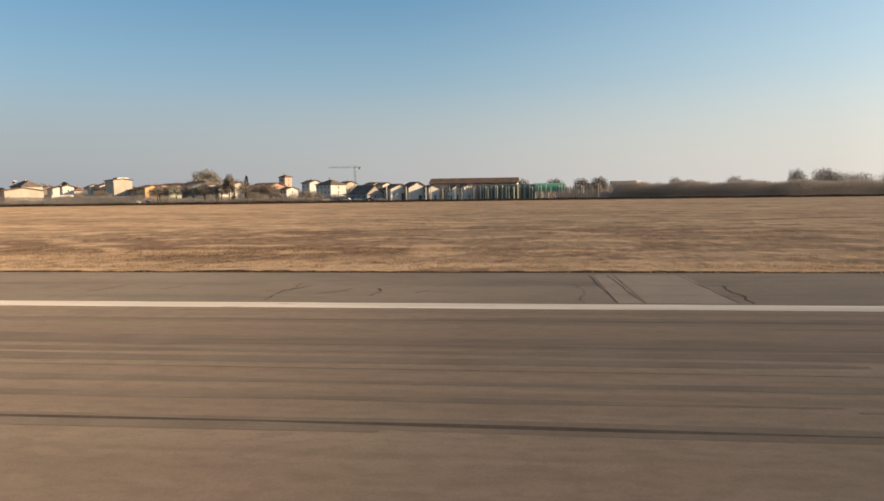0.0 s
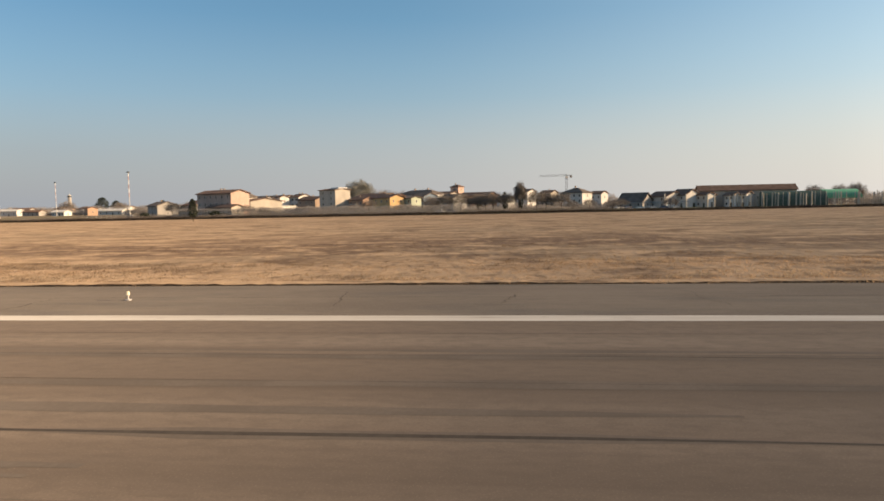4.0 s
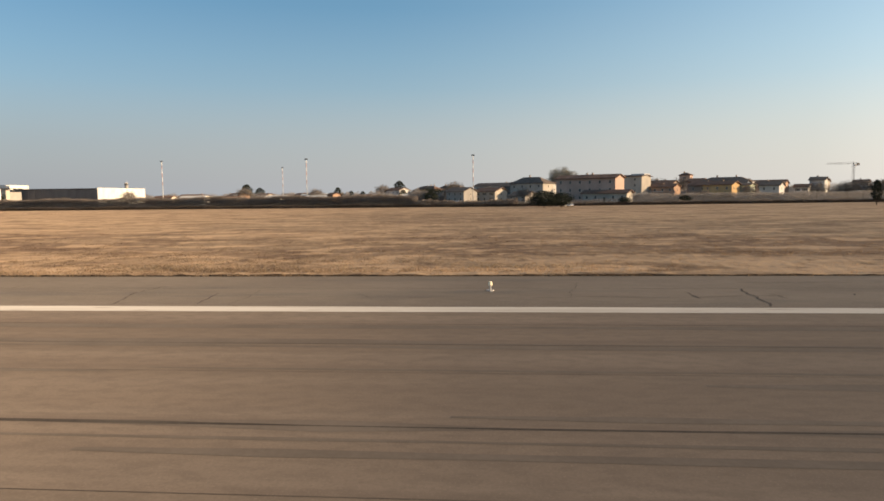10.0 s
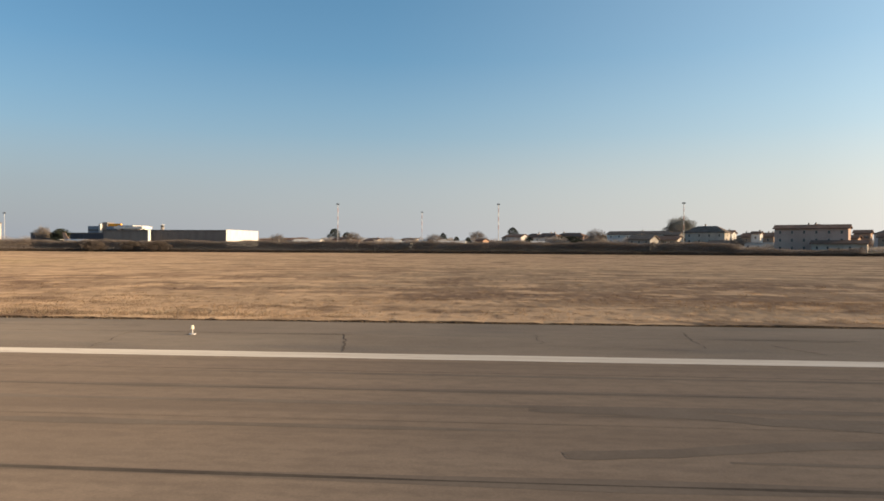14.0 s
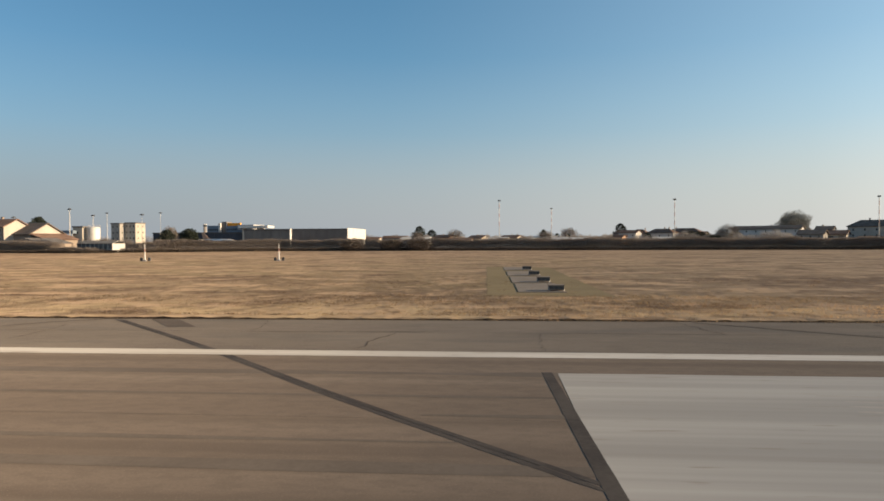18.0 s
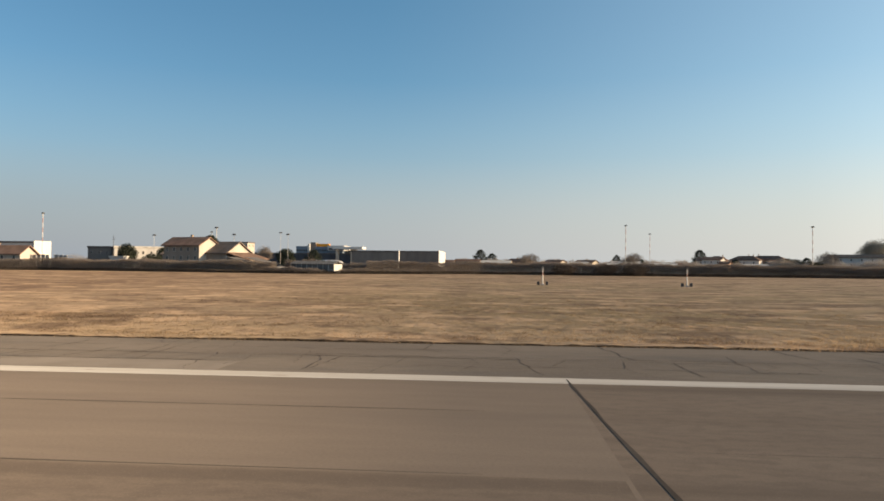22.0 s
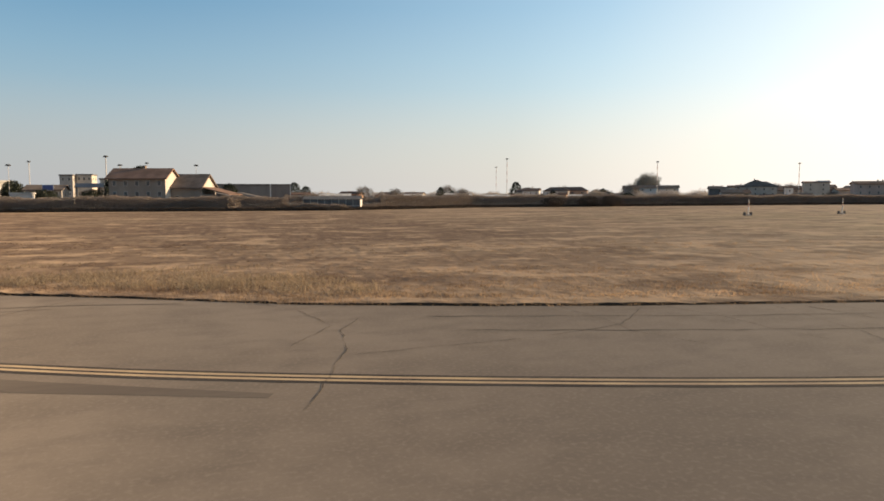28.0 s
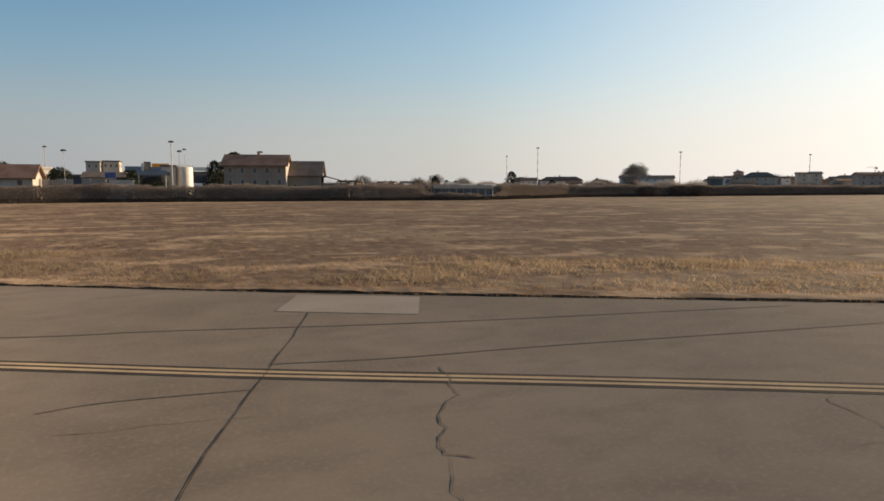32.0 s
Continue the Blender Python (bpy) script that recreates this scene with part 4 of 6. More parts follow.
for pts, w in (([(-166.3, 45.2), (-163.4, 45.0), (-160.7, 44.5), (-156.6, 43.85), (-151.8, 43.6), (-148.8, 43.5), (-145.1, 42.6)], 0.11), ([(-164.8, 44.8), (-162.7, 44.6), (-160.5, 43.6), (-156.6, 42.9), (-152, 42.7), (-149, 42.9)], 0.06),
               ([(-206, 66.7), (-194.7, 62.8), (-191.6, 62.1), (-188.3, 61.2), (-184.5, 60.2), (-179.6, 59.2), (-173.5, 58.0)], 0.07), ([(-189.2, 57.8), (-186.6, 57.2), (-183.3, 56.8), (-179.6, 56.2), (-175.2, 55.5), (-170.4, 54.8)], 0.06), ([(-193.1, 56.35), (-192, 56.5), (-189.6, 56.2)], 0.04)):
    lay("tyre_mark", FAINT, taxiway, [ribbon_data(arc(pts, 10), w, 0.0105, 0.3)], "thin tyre mark")
lay("paint_scratch", PAINT, taxiway, [ribbon_data(jagged((-168.2, 55.6), (-170.3, 47.6), 20, 0.04), 0.05, 0.0135, 0.6)], "pale line of a filled joint")
put("repair_slab", mesh_of("repair_slab", [(-188.1, 63.45, 0.012), (-184.45, 61.35, 0.012), (-183.3, 64.05, 0.012), (-186.9, 66.05, 0.012)], [(0, 1, 2, 3)], NEWSLAB), taxiway, label="pale rectangular repair slab")
put("repair_slab", mesh_of("repair_slab", [(-168.85, 55.25, 0.012), (-169.9, 52.10, 0.012), (-168.9, 51.60, 0.012), (-167.5, 54.65, 0.012)], [(0, 1, 2, 3)], DARKPATCH), taxiway, label="dark tar repair patch")
lay("worn_patch", DARKPATCH, taxiway, [ribbon_data([(-163.4, 42.3), (-159.8, 40.3), (-156.8, 38.6), (-153.5, 36.7), (-150, 34.6), (-147.4, 33.1), (-143, 31.0)], 0.75, 0.0042, 0.1)], "darker tar band beside the stripe")
put("oil_stain", joined("oil_stain", RUBBER, [ribbon_data([(-168.68, 39.70), (-168.6, 39.72), (-168.52, 39.70), (-168.44, 39.69)], 0.1, 0.0125, 0.4)]), taxiway, label="small dark oil stain")


# ---- airfield furniture ----
def edge_light(at):
    t = thing("runway_edge_light", at, "small pale runway edge light on a short stem", "light", group="runway edge lights")
    tube("base_plate", STEEL, t, (0, 0, 0), (0, 0, 0.04), 0.14)
    tube("stem", STEEL, t, (0, 0, 0.04), (0, 0, 0.22), 0.035)
    tube("lens", LAMPGLASS, t, (0, 0, 0.22), (0, 0, 0.36), 0.085, 0.06, label="clear glass lens")
    return t


LIGHT_X = (455.8, 513.4, 395.7, 335.6, 275.6, 216.5, 155.8, 95.1, 35.1, -24.4, -86.8)
first_light = edge_light((LIGHT_X[0], 26.2, 0.0))
for x in LIGHT_X[1:]:
    copy_thing(first_light, pose(x, 26.2, 0))

sign = thing("taxiway_sign", (-29.75, 34.95, -0.05), "yellow two-panel airfield direction sign with black symbols on the grass", "sign", rz=91)
sign.scale = (0.72, 1.15, 1.05)
# local x runs along the face, local -y is the yellow front
box("cabinet", DARKSTEEL, sign, -1.25, 1.25, -0.06, 0.16, 0.16, 1.08, "dark metal back and frame")
for k, (a, b) in enumerate(((-1.22, -0.36), (-0.32, 1.22))):
    box("face_panel", SIGNYELLOW, sign, a, b, -0.085, -0.06, 0.2, 1.04, "yellow enamel face")
for a in (-0.95, 0.0, 0.95):
    tube("leg", DARKSTEEL, sign, (a, 0.05, 0.0), (a, 0.05, 0.17), 0.05)


def bar(parent, a, b, w, y=-0.09):
    a, b = Vector(a), Vector(b)
    s = Vector((-(b - a).y, (b - a).x)).normalized() * w / 2
    v = [(a.x + s.x, y, a.y + s.y), (a.x - s.x, y, a.y - s.y), (b.x - s.x, y, b.y - s.y), (b.x + s.x, y, b.y + s.y)]
    put("symbol", mesh_of("symbol", v, [(0, 1, 2, 3)], BLACK), parent)


for a in (-0.02, 0.14, 0.30):
    bar(sign, (a, 0.38), (a, 0.86), 0.09)
bar(sign, (0.55, 0.40), (0.98, 0.82), 0.09)
bar(sign, (0.72, 0.86), (1.02, 0.86), 0.08)
bar(sign, (1.0, 0.88), (1.0, 0.56), 0.08, -0.091)
bar(sign, (-0.8, 0.38), (-0.8, 0.84), 0.09)
bar(sign, (-0.98, 0.66), (-0.78, 0.86), 0.08, -0.091)
bar(sign, (-0.62, 0.66), (-0.82, 0.86), 0.08, -0.092)
bar(sign, (-0.66, 0.4), (-0.46, 0.4), 0.08, -0.091)


def marker_post(x, y, boxes):
    t = thing("antenna_post", (x, y, -0.05), "white antenna post on a small base in the dry grass", "antenna", group="antenna posts in the field")
    tube("post", WHITEMETAL, t, (0, 0, 0.2), (0, 0, 3.0), 0.15, 0.06)
    tube("collar", REDPAINT, t, (0, 0, 1.7), (0, 0, 2.3), 0.105, 0.09, label="faded red band")
    tube("cap", STEEL, t, (0, 0, 3.0), (0, 0, 3.2), 0.05, 0.03)
    box("foot", STEEL, t, -0.3, 0.3, -0.3, 0.3, 0, 0.2)
    for k in range(boxes):
        s = thing("equipment_box", (x - 0.75 + 1.5 * k, y + 0.2, -0.05), "small dark equipment box beside an antenna post", "box", group="equipment boxes")
        box("cabinet", DARKSTEEL, s, -0.2, 0.2, -0.15, 0.15, 0.1, 0.62)
        box("plinth", PATCH, s, -0.24, 0.24, -0.19, 0.19, 0, 0.1)


marker_post(-48.5, 117, 2)
marker_post(-23.3, 118, 2)
mown = tagged(put("ground_mown", mesh_of("ground_mown", [(15.8, 44.2, -0.04), (24.0, 43.8, -0.04), (23.4, 88.0, -0.04), (15.2, 90.0, -0.04)], [(0, 1, 2, 3)], MOWN)), "short mown olive grass round the approach lights", "ground", kind="structure")


def approach_unit(x, y):
    """A low lamp house with a dark slot under a pale lid, on its concrete pad."""
    t = thing("approach_light", (x, y, -0.05), "low pale lamp house with a dark slot on a concrete pad", "light", group="approach lights in the field")
    box("pad", PATCH, t, -2.7, 0.65, -0.7, 8.4, 0, 0.05, "grey concrete pad")
    box("case", DARKSTEEL, t, -0.52, 0.52, 0.0, 1.0, 0.14, 0.42, "dark case with lamp openings")
    box("lid", PATCH, t, -0.56, 0.56, -0.05, 1.05, 0.42, 0.48, "pale sheet lid")
    for a in (-0.35, 0.0, 0.35):
        tube("lens", GLASS, t, (a, -0.03, 0.28), (a, 0.02, 0.28), 0.09, n=10)
    for a in (-0.5, 0.5):
        for b in (0.1, 1.0):
            tube("leg", STEEL, t, (a, b, 0.06), (a, b, 0.2), 0.05, n=6)
    return t


first_unit = approach_unit(20.65, 47.6)
for x, y in ((20.5, 57.6), (20.35, 68.3), (20.2, 80.2)):
    copy_thing(first_unit, pose(x, y, -0.05))
bollard = thing("blue_marker", (-170.6, 48.3, 0.0), "slim blue taxiway edge marker on a round base", "marker")
tube("post", BLUEPOST, bollard, (0, 0, 0.05), (0, 0, 0.58), 0.036, 0.032)
tube("foot", DARKSTEEL, bollard, (0, 0, 0), (0, 0, 0.05), 0.14, 0.1)
tube("band", WHITEMETAL, bollard, (0, 0, 0.46), (0, 0, 0.52), 0.04, label="white reflective band")


# ---- plants ----
rng = np.random.default_rng(5)


def blades(cx, cy, cz, n, height, spread, width, lean=0.45):
    """Triangular blades round many centres; returns verts and tris."""
    m = len(cx) * n
    bx = np.repeat(cx, n) + rng.normal(0, 1, m) * np.repeat(spread, n)
    by = np.repeat(cy, n) + rng.normal(0, 1, m) * np.repeat(spread, n)
    bz = np.repeat(cz, n)
    h = np.repeat(height, n) * rng.uniform(0.5, 1.15, m)
    a = rng.uniform(0, 2 * np.pi, m)
    w = np.repeat(width, n) * rng.uniform(0.6, 1.3, m)
    lx, ly = rng.normal(0, lean, m) * h, rng.normal(0, lean, m) * h
    v = np.empty((m, 3, 3))
    v[:, 0] = np.stack([bx - np.cos(a) * w, by - np.sin(a) * w, bz], 1)
    v[:, 1] = np.stack([bx + np.cos(a) * w, by + np.sin(a) * w, bz], 1)
    v[:, 2] = np.stack([bx + lx, by + ly, bz + h], 1)
    return v.reshape(-1, 3), np.arange(3 * m).reshape(-1, 3)


def patchy(x, y, s):
    """Slow variation over the field, 0 to 1."""
    return 0.5 + 0.25 * (np.sin(x * 0.11 * s + 1.7 * np.sin(y * 0.13 * s)) + np.sin(y * 0.31 * s + 2.1 * np.sin(x * 0.05 * s + 0.7)))


def grass_band(d0, d1, density, n, h, w, x0=-235.0, x1=640.0):
    k = int((x1 - x0) * (d1 - d0) * density)
    x = rng.uniform(x0, x1, k)
    d = rng.uniform(d0, d1, k)
    y = edge_y(x) + d
    p = patchy(x, y, 1.0) * 0.6 + patchy(x, y, 4.3) * 0.4
    keep = rng.uniform(0, 1, k) < 0.25 + 0.9 * p
    x, y, p = x[keep], y[keep], p[keep]
    size = h * (0.4 + 1.9 * p ** 3)
    return blades(x, y, np.where(y - edge_y(x) < 1.6, 0.03, -0.06), n, size, 0.16 + size * 0.5, np.full(len(x), w))


def tussocks(d0, d1, density, n, h, w, x0=-235.0, x1=640.0, cut=0.0, lean=0.45):
    """Low rounded clumps of broad leaning blades, with gaps between."""
    k = int((x1 - x0) * (d1 - d0) * density)
    x, d = rng.uniform(x0, x1, k), rng.uniform(d0, d1, k)
    y = edge_y(x) + d
    p = patchy(x, y, 1.0) * 0.5 + patchy(x, y, 3.1) * 0.5
    keep = rng.uniform(0, 1, k) < np.clip((p - cut) * 1.6, 0, 1)
    x, y, p = x[keep], y[keep], p[keep]
    size = h * (0.55 + 0.9 * p) * rng.uniform(0.7, 1.3, len(x))
    return blades(x, y, np.full(len(x), -0.07), n, size, 0.12 + size * 0.55, np.full(len(x), w), lean)


bands = (((0.02, 0.7), 34.0, 6, 0.10, 0.012), ((0.5, 14), 9.0, 6, 0.085, 0.014))
clumps = ((0.15, 3.0, 5.0, 10, 0.12, 0.025), (2.5, 14, 3.0, 9, 0.075, 0.03), (1.0, 30, 0.35, 16, 0.10, 0.02), (14, 40, 0.4, 8, 0.06, 0.035))
# the turf stands a little proud of the pavement, with a ragged lip
xs = np.arange(-240, 660, 0.45)
off = 0.10 + 0.03 * np.sin(xs * 0.8) + 0.03 * np.sin(xs * 2.9 + 1) + rng.uniform(-0.03, 0.04, len(xs))
lip = 0.062 + 0.015 * np.sin(xs * 0.37 + 1) + rng.uniform(-0.02, 0.03, len(xs))
ys = edge_y(xs)
rows = [(off + 0.05, lip), (off + 0.3, lip * 1.05), (off + 0.8, lip * 0.8), (off + 2.4, np.full(len(xs), -0.06))]
V = np.concatenate([np.stack([xs, ys + o, z], 1) for o, z in rows])
n = len(xs)
quads = [(r * n + i, r * n + i + 1, (r + 1) * n + i + 1, (r + 1) * n + i) for r in range(3) for i in range(n - 1)]
# upright face of the lip, with its shade put into the soil colour
bank = np.concatenate([np.stack([xs, ys + o, z], 1) for o, z in ((off - 0.06, np.full(n, 0.003)), (off + 0.045, lip))])
tagged(put("ground_bank", mesh_of("ground_bank", bank, quads[:n - 1], SHADESOIL)), "bare soil face of the turf along the pavement, its shade painted in", "ground", kind="structure")
verge = tagged(put("ground_verge", mesh_of("ground_verge", V, quads, GROUND)), "ragged raised edge of dry turf along the pavement", "ground", kind="structure")
V, F, base = [], [], 0
for (a, b), dens, n, h, w in bands:
    v, f = grass_band(a, b, dens, n, h, w)
    V.append(v)
    F.append(f + base)
    base += len(v)
tagged(put("dry_grass", quick("dry_grass", np.concatenate(V), np.concatenate(F), GRASS)), "fine dry golden winter grass along the pavement", "grass", kind="stuff")
V, F, base = [], [], 0
for c in clumps:
    v, f = tussocks(*c)
    V.append(v)
    F.append(f + base)
    base += len(v)
tagged(put("grass_tussocks", quick("grass_tussocks", np.concatenate(V), np.concatenate(F), GRASS)), "rough tussocks of dry golden grass over the field", "grass", kind="stuff")
V, F, base = [], [], 0
for x0, x1, d0, d1, dens, h, cut in ((-238, -138, 3, 13, 7.0, 0.28, 0.33), (-60, 30, 1.5, 5, 2.0, 0.2, 0.42), (60, 640, 0.3, 5.5, 2.6, 0.15, 0.30)):
    v, f = tussocks(d0, d1, dens, 14, h, 0.016, x0, x1, cut, 1.0)
    V.append(v)
    F.append(f + base)
    base += len(v)
tagged(put("pale_grass", quick("pale_grass", np.concatenate(V), np.concatenate(F), PALEGRASS)), "soft pale golden stands of longer dry grass", "grass", kind="stuff")


def leaf_cloud(cx, cy, cz, size):
    """One small random triangle for each centre."""
    m = len(cx)
    d = rng.normal(0, 1, (m, 3, 3))
    d *= (np.asarray(size) / np.linalg.norm(d, axis=2).mean())[..., None, None] if np.ndim(size) else size / 1.6
    v = np.stack([cx, cy, cz], 1)[:, None, :] + d
    return v.reshape(-1, 3), np.arange(3 * m).reshape(-1, 3)


def hedge(name, line, height, thick, per_m, mat, label, size=0.22, uneven=0.35):
    """Scrub along a line, with an uneven top."""
    L = np.asarray(line, float)
    seg = np.hypot(*np.diff(L, axis=0).T)
    s = np.concatenate([[0], np.cumsum(seg)])
    k = int(s[-1] * per_m)
    u = rng.uniform(0, s[-1], k)
    x, y = np.interp(u, s, L[:, 0]), np.interp(u, s, L[:, 1])
    top = height * (1 - uneven + uneven * (0.5 + 0.3 * np.sin(u * 0.21) + 0.15 * np.sin(u * 0.83 + 1) + 0.12 * np.sin(u * 2.3) + rng.uniform(-0.2, 0.2, k)))
    z = top * rng.uniform(0, 1, k) ** 0.8
    y = y + rng.uniform(-thick, thick, k) * np.sqrt(1.02 - (z / (height * 1.5)) ** 2)
    ob = put(name, quick(name, *leaf_cloud(x, y, z, size), mat))
    return tagged(ob, label, "hedge", kind="stuff")


FAR_EDGE = [(-330, 330), (-275, 250), (-238, 199), (-205, 206), (-170, 204), (-112, 196), (-60, 224), (100, 224), (225, 212), (300, 226), (447, 243), (528, 264), (580, 279), (640, 291), (710, 300), (900, 360)]
hedge("scrub", FAR_EDGE, 1.0, 1.2, 420, DITCH, "low scrub along a ditch at the field's far edge, darkened as its shaded bank", 0.15)
hedge("hedge", [(-98, 212), (-60, 232), (100, 231), (190, 224)], 4.4, 2.4, 2500, SCRUB, "leafless brown-grey hedge at the field's far edge", 0.11, 0.2)
hedge("hedge", [(-238, 200), (-204, 208), (-170, 207), (-126, 203)], 4.2, 3.2, 2900, SCRUB, "dark thick bramble hedge at the field's far edge", 0.1, 0.22)
hedge("hedge", [(186, 224), (224, 213)], 2.6, 1.8, 1500, SCRUB, "lower leafless hedge at the field's far edge", 0.1, 0.5)
hedge("hedge", [(240, 216), (300, 229), (372, 240)], 1.5, 1.4, 700, SCRUB, "low bare scrub before the fallow plots", 0.09, 0.7)
hedge("thicket", [(-20, 560), (80, 530), (160, 505), (240, 455)], 7.0, 6, 800, WOODS, "bare trees before distant houses", 0.18, 0.7)
hedge("hedge", [(-128, 201), (-112, 199), (-96, 211)], 2.0, 1.2, 1500, SCRUB, "low bare scrub before a greenhouse", 0.09, 0.5)
hedge("hedge", [(-126, 214), (-96, 216)], 4.6, 2.0, 1800, SCRUB, "bare hedge behind a greenhouse", 0.1, 0.4)
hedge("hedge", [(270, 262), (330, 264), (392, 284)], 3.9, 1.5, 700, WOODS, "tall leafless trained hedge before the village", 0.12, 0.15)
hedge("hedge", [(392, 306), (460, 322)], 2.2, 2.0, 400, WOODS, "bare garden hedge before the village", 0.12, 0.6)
hedge("hedge", [(200, 300), (300, 296), (400, 300), (470, 318)], 1.7, 1.4, 130, SCRUB, "low leafless garden hedge before the houses", 0.14, 0.5)
hedge("hedge", [(240, 340), (330, 345), (420, 352), (480, 360)], 3.0, 4.0, 260, WOODS, "garden shrubs and bare hedges before the houses", 0.16, 0.8)
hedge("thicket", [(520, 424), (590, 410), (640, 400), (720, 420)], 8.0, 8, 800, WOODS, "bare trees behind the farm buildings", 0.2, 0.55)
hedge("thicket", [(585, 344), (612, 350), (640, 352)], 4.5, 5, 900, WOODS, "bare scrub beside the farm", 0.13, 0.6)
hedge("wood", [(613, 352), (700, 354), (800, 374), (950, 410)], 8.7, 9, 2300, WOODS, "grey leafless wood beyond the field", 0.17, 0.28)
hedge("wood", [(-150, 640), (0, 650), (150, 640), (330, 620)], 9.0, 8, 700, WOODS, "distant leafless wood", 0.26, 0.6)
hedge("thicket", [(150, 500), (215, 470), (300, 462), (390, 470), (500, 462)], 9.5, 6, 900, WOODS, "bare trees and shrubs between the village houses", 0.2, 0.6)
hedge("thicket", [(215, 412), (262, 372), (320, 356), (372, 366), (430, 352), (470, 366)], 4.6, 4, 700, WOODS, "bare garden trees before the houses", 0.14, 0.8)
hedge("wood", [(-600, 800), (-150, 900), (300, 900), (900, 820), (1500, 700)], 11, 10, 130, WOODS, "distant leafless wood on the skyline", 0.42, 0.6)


def limb(p, d, length, r, depth, out):
    q = p + d * length
    out.append(tube_data(p, q, r, r * 0.6, 5))
    if depth:
        for k in range(3):
            nd = (d + Vector((random.uniform(-1, 1), random.uniform(-1, 1), random.uniform(-0.1, 0.7))) * 0.8).normalized()
            limb(p.lerp(q, random.uniform(0.65, 1)), nd, length * random.uniform(0.55, 0.75), r * 0.55, depth - 1, out)


def bare_tree(at, h, spread, label, group="", dense=900, mat=None, twig=0.024):
    t = thing("bare_tree", at, label, "tree", rz=random.uniform(0, 360), group=group)
    out = []
    limb(Vector((0, 0, 0)), Vector((0, 0, 1)), h * 0.36, h * 0.028, 3, out)
    put("trunk", joined("trunk", BARK, out), t)
    k = dense * 6
    a, c = rng.uniform(0, 2 * np.pi, k), rng.uniform(-0.55, 1, k)
    r = rng.uniform(0.2, 1, k) ** 0.5 * (1 + 0.17 * np.sin(3 * a + 5 * c + spread) + 0.11 * np.sin(5 * a - 7 * c + h))
    s = np.sqrt(1 - c * c)
    v, f = leaf_cloud(spread * r * s * np.cos(a), spread * r * s * np.sin(a), h * 0.6 + h * 0.4 * r * c, np.full(k, twig * h))
    # thin twigs: pull each triangle into a sliver
    v = v.reshape(-1, 3, 3)
    v[:, 1] = v[:, 0] + (v[:, 1] - v[:, 0]) * 0.5
    put("crown", quick("crown", v.reshape(-1, 3), f, mat or TWIG), t)
    return t


def conifer(at, h, spread, label, group="", cone=0.8, low=0.05, dense=1100, name="conifer"):
    t = thing(name, at, label, "tree", rz=random.uniform(0, 360), group=group)
    tube("trunk", BARK, t, (0, 0, 0), (0, 0, h * 0.7), h * 0.022, h * 0.008)
    k = dense * 3
    z = rng.uniform(0, 1, k) ** 1.15
    a = rng.uniform(0, 2 * np.pi, k)
    prof = np.where(z < 0.25, 0.6 + 1.6 * z, (1 - (z - 0.25) / 0.75) ** cone) * (1 + 0.22 * np.sin(a * 3 + z * 17) + 0.12 * np.sin(a * 7 - z * 29))
    r = spread * prof * rng.uniform(0.55, 1.0, k)
    put("crown", quick("crown", *leaf_cloud(r * np.cos(a), r * np.sin(a), h * (low + (1 - low) * z), np.full(k, 0.022 * h + 0.03 * spread)), PINE), t)
    return t


def bush(at, h, spread, label, mat=None, dense=900):
    t = thing("bush", at, label, "bush", rz=random.uniform(0, 360))
    tube("stem", BARK, t, (0, 0, 0), (0, 0, h * 0.4), 0.15, 0.05)
    k = dense * 9
    a, c = rng.uniform(0, 2 * np.pi, k), rng.uniform(-0.9, 1, k)
    s = np.sqrt(1 - c * c) * (1 + 0.2 * np.sin(3 * a + 4 * c))
    r = rng.uniform(0.5, 1, k)
    put("crown", quick("crown", *leaf_cloud(spread * r * s * np.cos(a), spread * r * s * np.sin(a), h * 0.5 + h * 0.5 * r * c, np.full(k, 0.036 * h)), mat or PINE), t)
    return t


G = "bare trees near the houses"
bare_tree((276, 588, 0), 26.5, 13.0, "great round grey-green tree with a dense domed crown", dense=11000, mat=DOME, twig=0.013)
bare_tree((186, 488, 0), 14, 8, "round leafless tree among low houses", dense=1500)
for x, y, h, s in ((388, 320, 9, 5.5), (396, 322, 8.5, 5), (404, 318, 9.5, 5), (411, 322, 9, 4.5), (417, 318, 13.6, 2.8), (425, 320, 9.5, 5), (437, 322, 9, 5), (380, 318, 8.5, 5), (400, 326, 9, 5.5), (430, 326, 9, 5), (372, 330, 8, 4.5), (448, 300, 5, 3.6), (462, 302, 5, 3.6), (440, 296, 4.5, 3.4), (352, 480, 15, 9), (322, 470, 15, 9), (333, 478, 14, 8), (585, 392, 11, 5.5), (601, 396, 11, 5), (612, 400, 12, 5), (566, 440, 12, 6), (300, 270, 5, 3.5), (308, 268, 4, 3), (476, 270, 5, 3.6), (452, 262, 4.5, 3.4), (231, 335, 7, 4), (340, 330, 7, 4), (60, 560, 11, 7), (-20, 600, 13, 8), (-35, 430, 9, 5), (95, 700, 16, 9), (330, 520, 12, 8), (350, 500, 10, 6)):
    bare_tree((x, y, 0), h, s, "slender leafless tree with a fine grey crown", G, 1500)
for x, y, h, s in ((742, 405, 15.6, 6.5), (750, 412, 14, 7), (758.5, 480, 17, 6.0), (762, 420, 13, 7), (776, 430, 13, 8), (800, 440, 14, 8), (690, 400, 11.5, 5), (655, 395, 11, 4)):
    bare_tree((x, y, 0), h, s, "tall leafless tree at the edge of a wood", "trees of the wood", 1500, None, 0.018)
bare_tree((-218, 453, 0), 14, 5.5, "slender leafless tree with a fine grey crown", G, 1500)
C = "dark conifers on the skyline"
